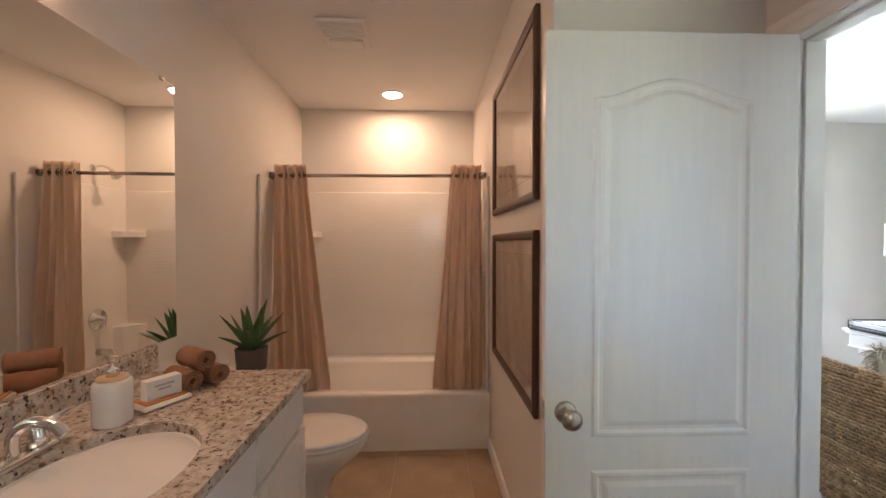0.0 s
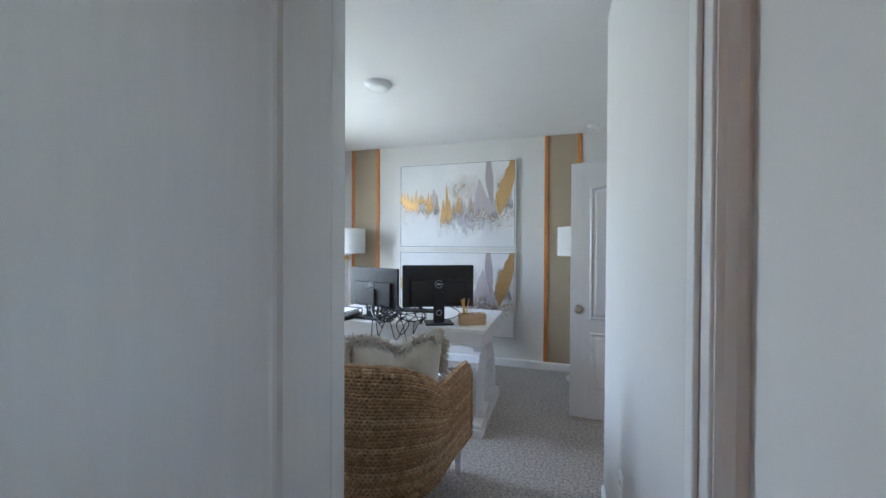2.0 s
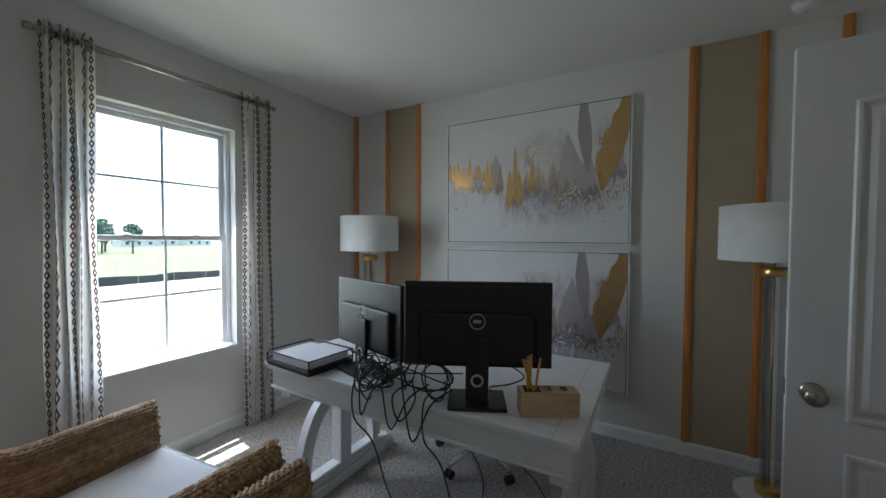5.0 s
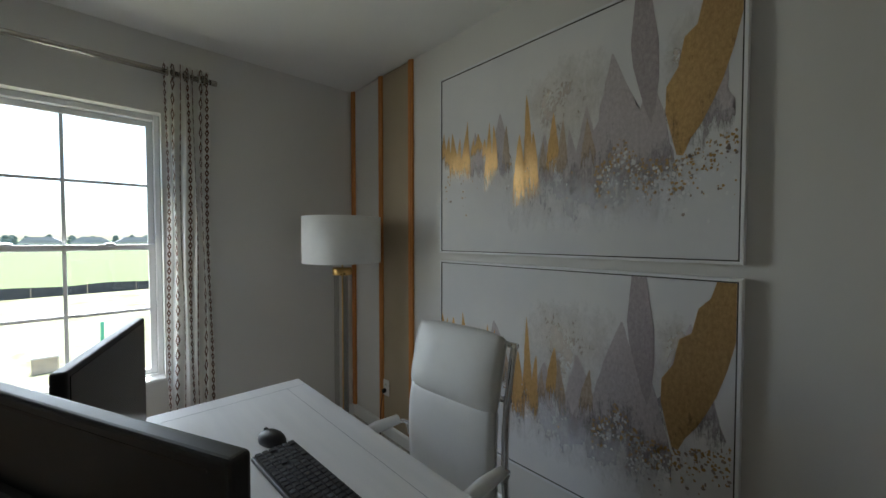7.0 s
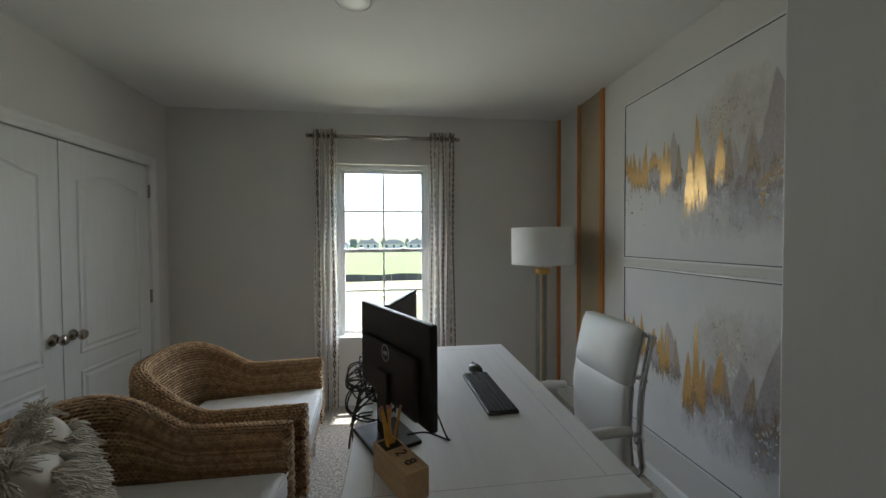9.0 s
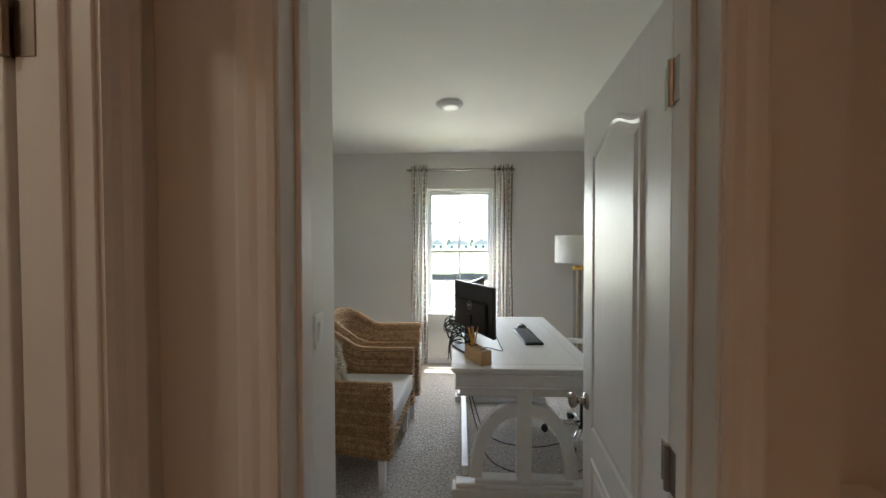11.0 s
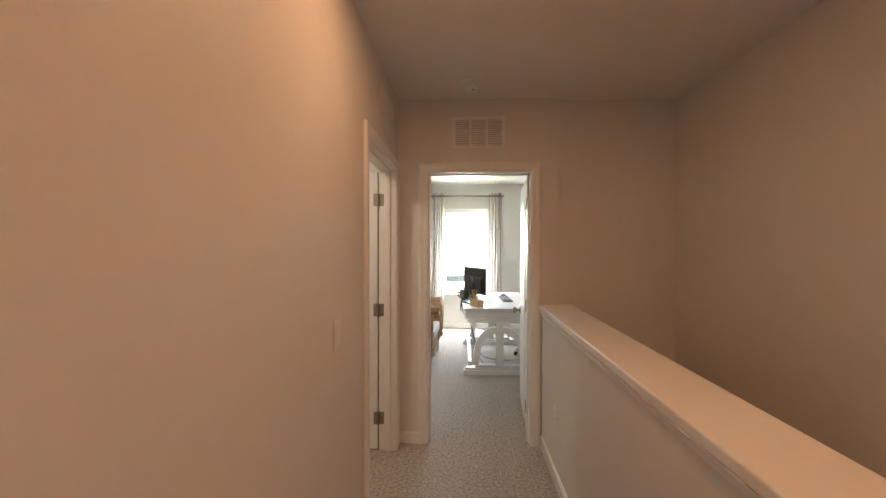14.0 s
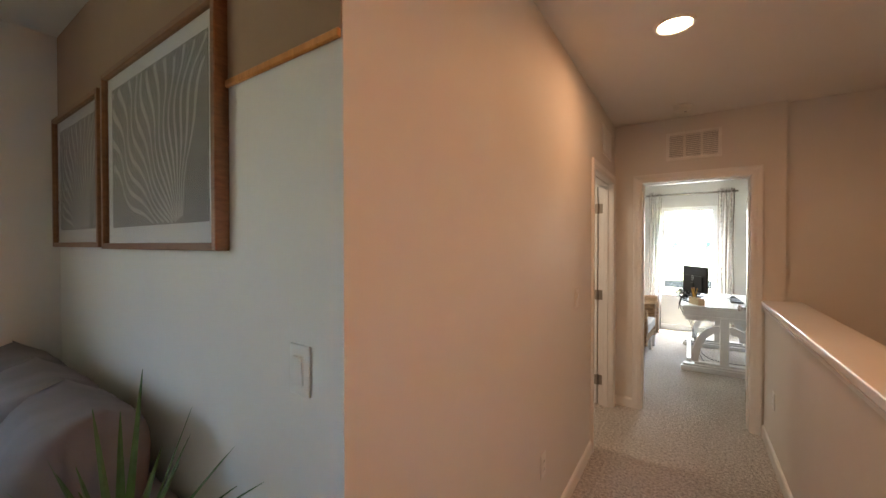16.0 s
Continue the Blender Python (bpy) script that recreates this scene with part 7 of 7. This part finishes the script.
sofa = thing("sofa", "grey velvet sofa with rounded back cushions against the wall", "sofa", Matrix.Translation((-1.64, -3.735, 0)))
part("base", box((-0.76, -0.42, 0.08), (0.76, 0.42, 0.32), 0.04, 3), "sofa", sofa, "", True)
part("back_frame", box((-0.76, 0.32, 0.30), (0.76, 0.44, 0.74), 0.055, 4), "sofa", sofa, "", True)
for x0, x1 in ((-0.76, -0.66), (0.66, 0.76)):
    part("arm", box((x0, -0.42, 0.30), (x1, 0.40, 0.64), 0.045, 4), "sofa", sofa, "", True)
for k in range(3):
    cx = -0.445 + 0.445 * k
    bm = pillow_bm(0.47, 0.62, 0.34, 18)
    bm.transform(Matrix.Translation((cx, 0.22, 0.735)) @ Matrix.Rotation(radians(-9), 4, "X"))
    cushion = part("back_cushion", bm, "sofa", sofa, "", True)
    part("seat_cushion", box((cx - 0.215, -0.42, 0.32), (cx + 0.215, 0.20, 0.48), 0.05, 4), "sofa", sofa, "", True)
for x in (-0.68, 0.68):
    for y in (-0.35, 0.35):
        part("leg", lathe([(0.018, 0), (0.025, 0.08)], 12, Matrix.Translation((x, y, 0))), "frame_wood", sofa)
kp = thing("knit_pillow", "beige chunky knit pillow on the sofa", "pillow", Matrix.Translation((-1.50, -3.73, 0.73)) @ Matrix.Rotation(radians(20), 4, "Z") @ Matrix.Rotation(radians(-14), 4, "X"))
part("cover", pillow_bm(0.42, 0.42, 0.17, 16), "cream", kp, "", True)
bm = bmesh.new()
for i in range(9):
    x = -0.17 + i * 0.0425
    for j in range(16):
        u, v = x / 0.21, -0.9 + j * 0.12
        full = max((1 - u ** 4) * (1 - min(abs(v), 1) ** 4), 0) ** 0.5
        bmesh.ops.create_icosphere(bm, subdivisions=1, radius=0.017, matrix=Matrix.Translation((x + 0.007 * (j % 2), -0.078 * full, v * 0.20)) @ Matrix.Diagonal((1, 0.7, 0.8, 1)))
part("knit", bm, "fringe", kp, "chunky knit rows", True)
st = thing("side_table", "small round dark wooden side table beside the sofa", "side table", Matrix.Translation((-0.69, -3.52, 0)))
part("tabletop", lathe([(0.17, 0.60), (0.175, 0.605), (0.175, 0.62), (0.17, 0.625)], 32), "frame_mid", st, "", True)
for k in range(3):
    a = 2.1 * k
    part("leg", tube([(0.12 * math.cos(a), 0.12 * math.sin(a), 0.60), (0.16 * math.cos(a), 0.16 * math.sin(a), 0)], 0.012, 8), "frame_mid", st)
spiky_plant(Matrix.Translation((-0.69, -3.52, 0.625)), "green spiky plant in a dark pot on a side table", 20, 0.40, 14, 0.06, 0.11, 0.011)

# ---- bathroom floor tiles ----
bf = struct("floor_bath", box((-3.86, -0.4, -0.12), (-1.515, 3.785, -0.006)), "mat_board", "beige square floor tiles in the bathroom", "tile floor")
tile_mesh = None
pitch = 0.457
for i in range(6):
    for j in range(10):
        x, y = -3.86 + i * pitch, -0.4 + j * pitch
        wx, wy = min(pitch, -1.58 - x), min(pitch, 2.86 - y)
        if wx < 0.05 or wy < 0.05:
            continue
        if wx == pitch and wy == pitch and tile_mesh is not None:
            ob = new("tile", tile_mesh)
            ob.parent = bf
        else:
            ob = part("tile", box((0.0012, 0.0012, -0.006), (wx - 0.0012, wy - 0.0012, 0.0), 0.0012, 1), "tile", bf)
            if wx == pitch and wy == pitch:
                tile_mesh = ob.data
        ob.location = (x, y, 0)
part("threshold", box((-1.575, 0.748, -0.006), (-1.515, 1.525, 0.004), 0.002, 1), "tile", bf, "tile edge at the doorway")
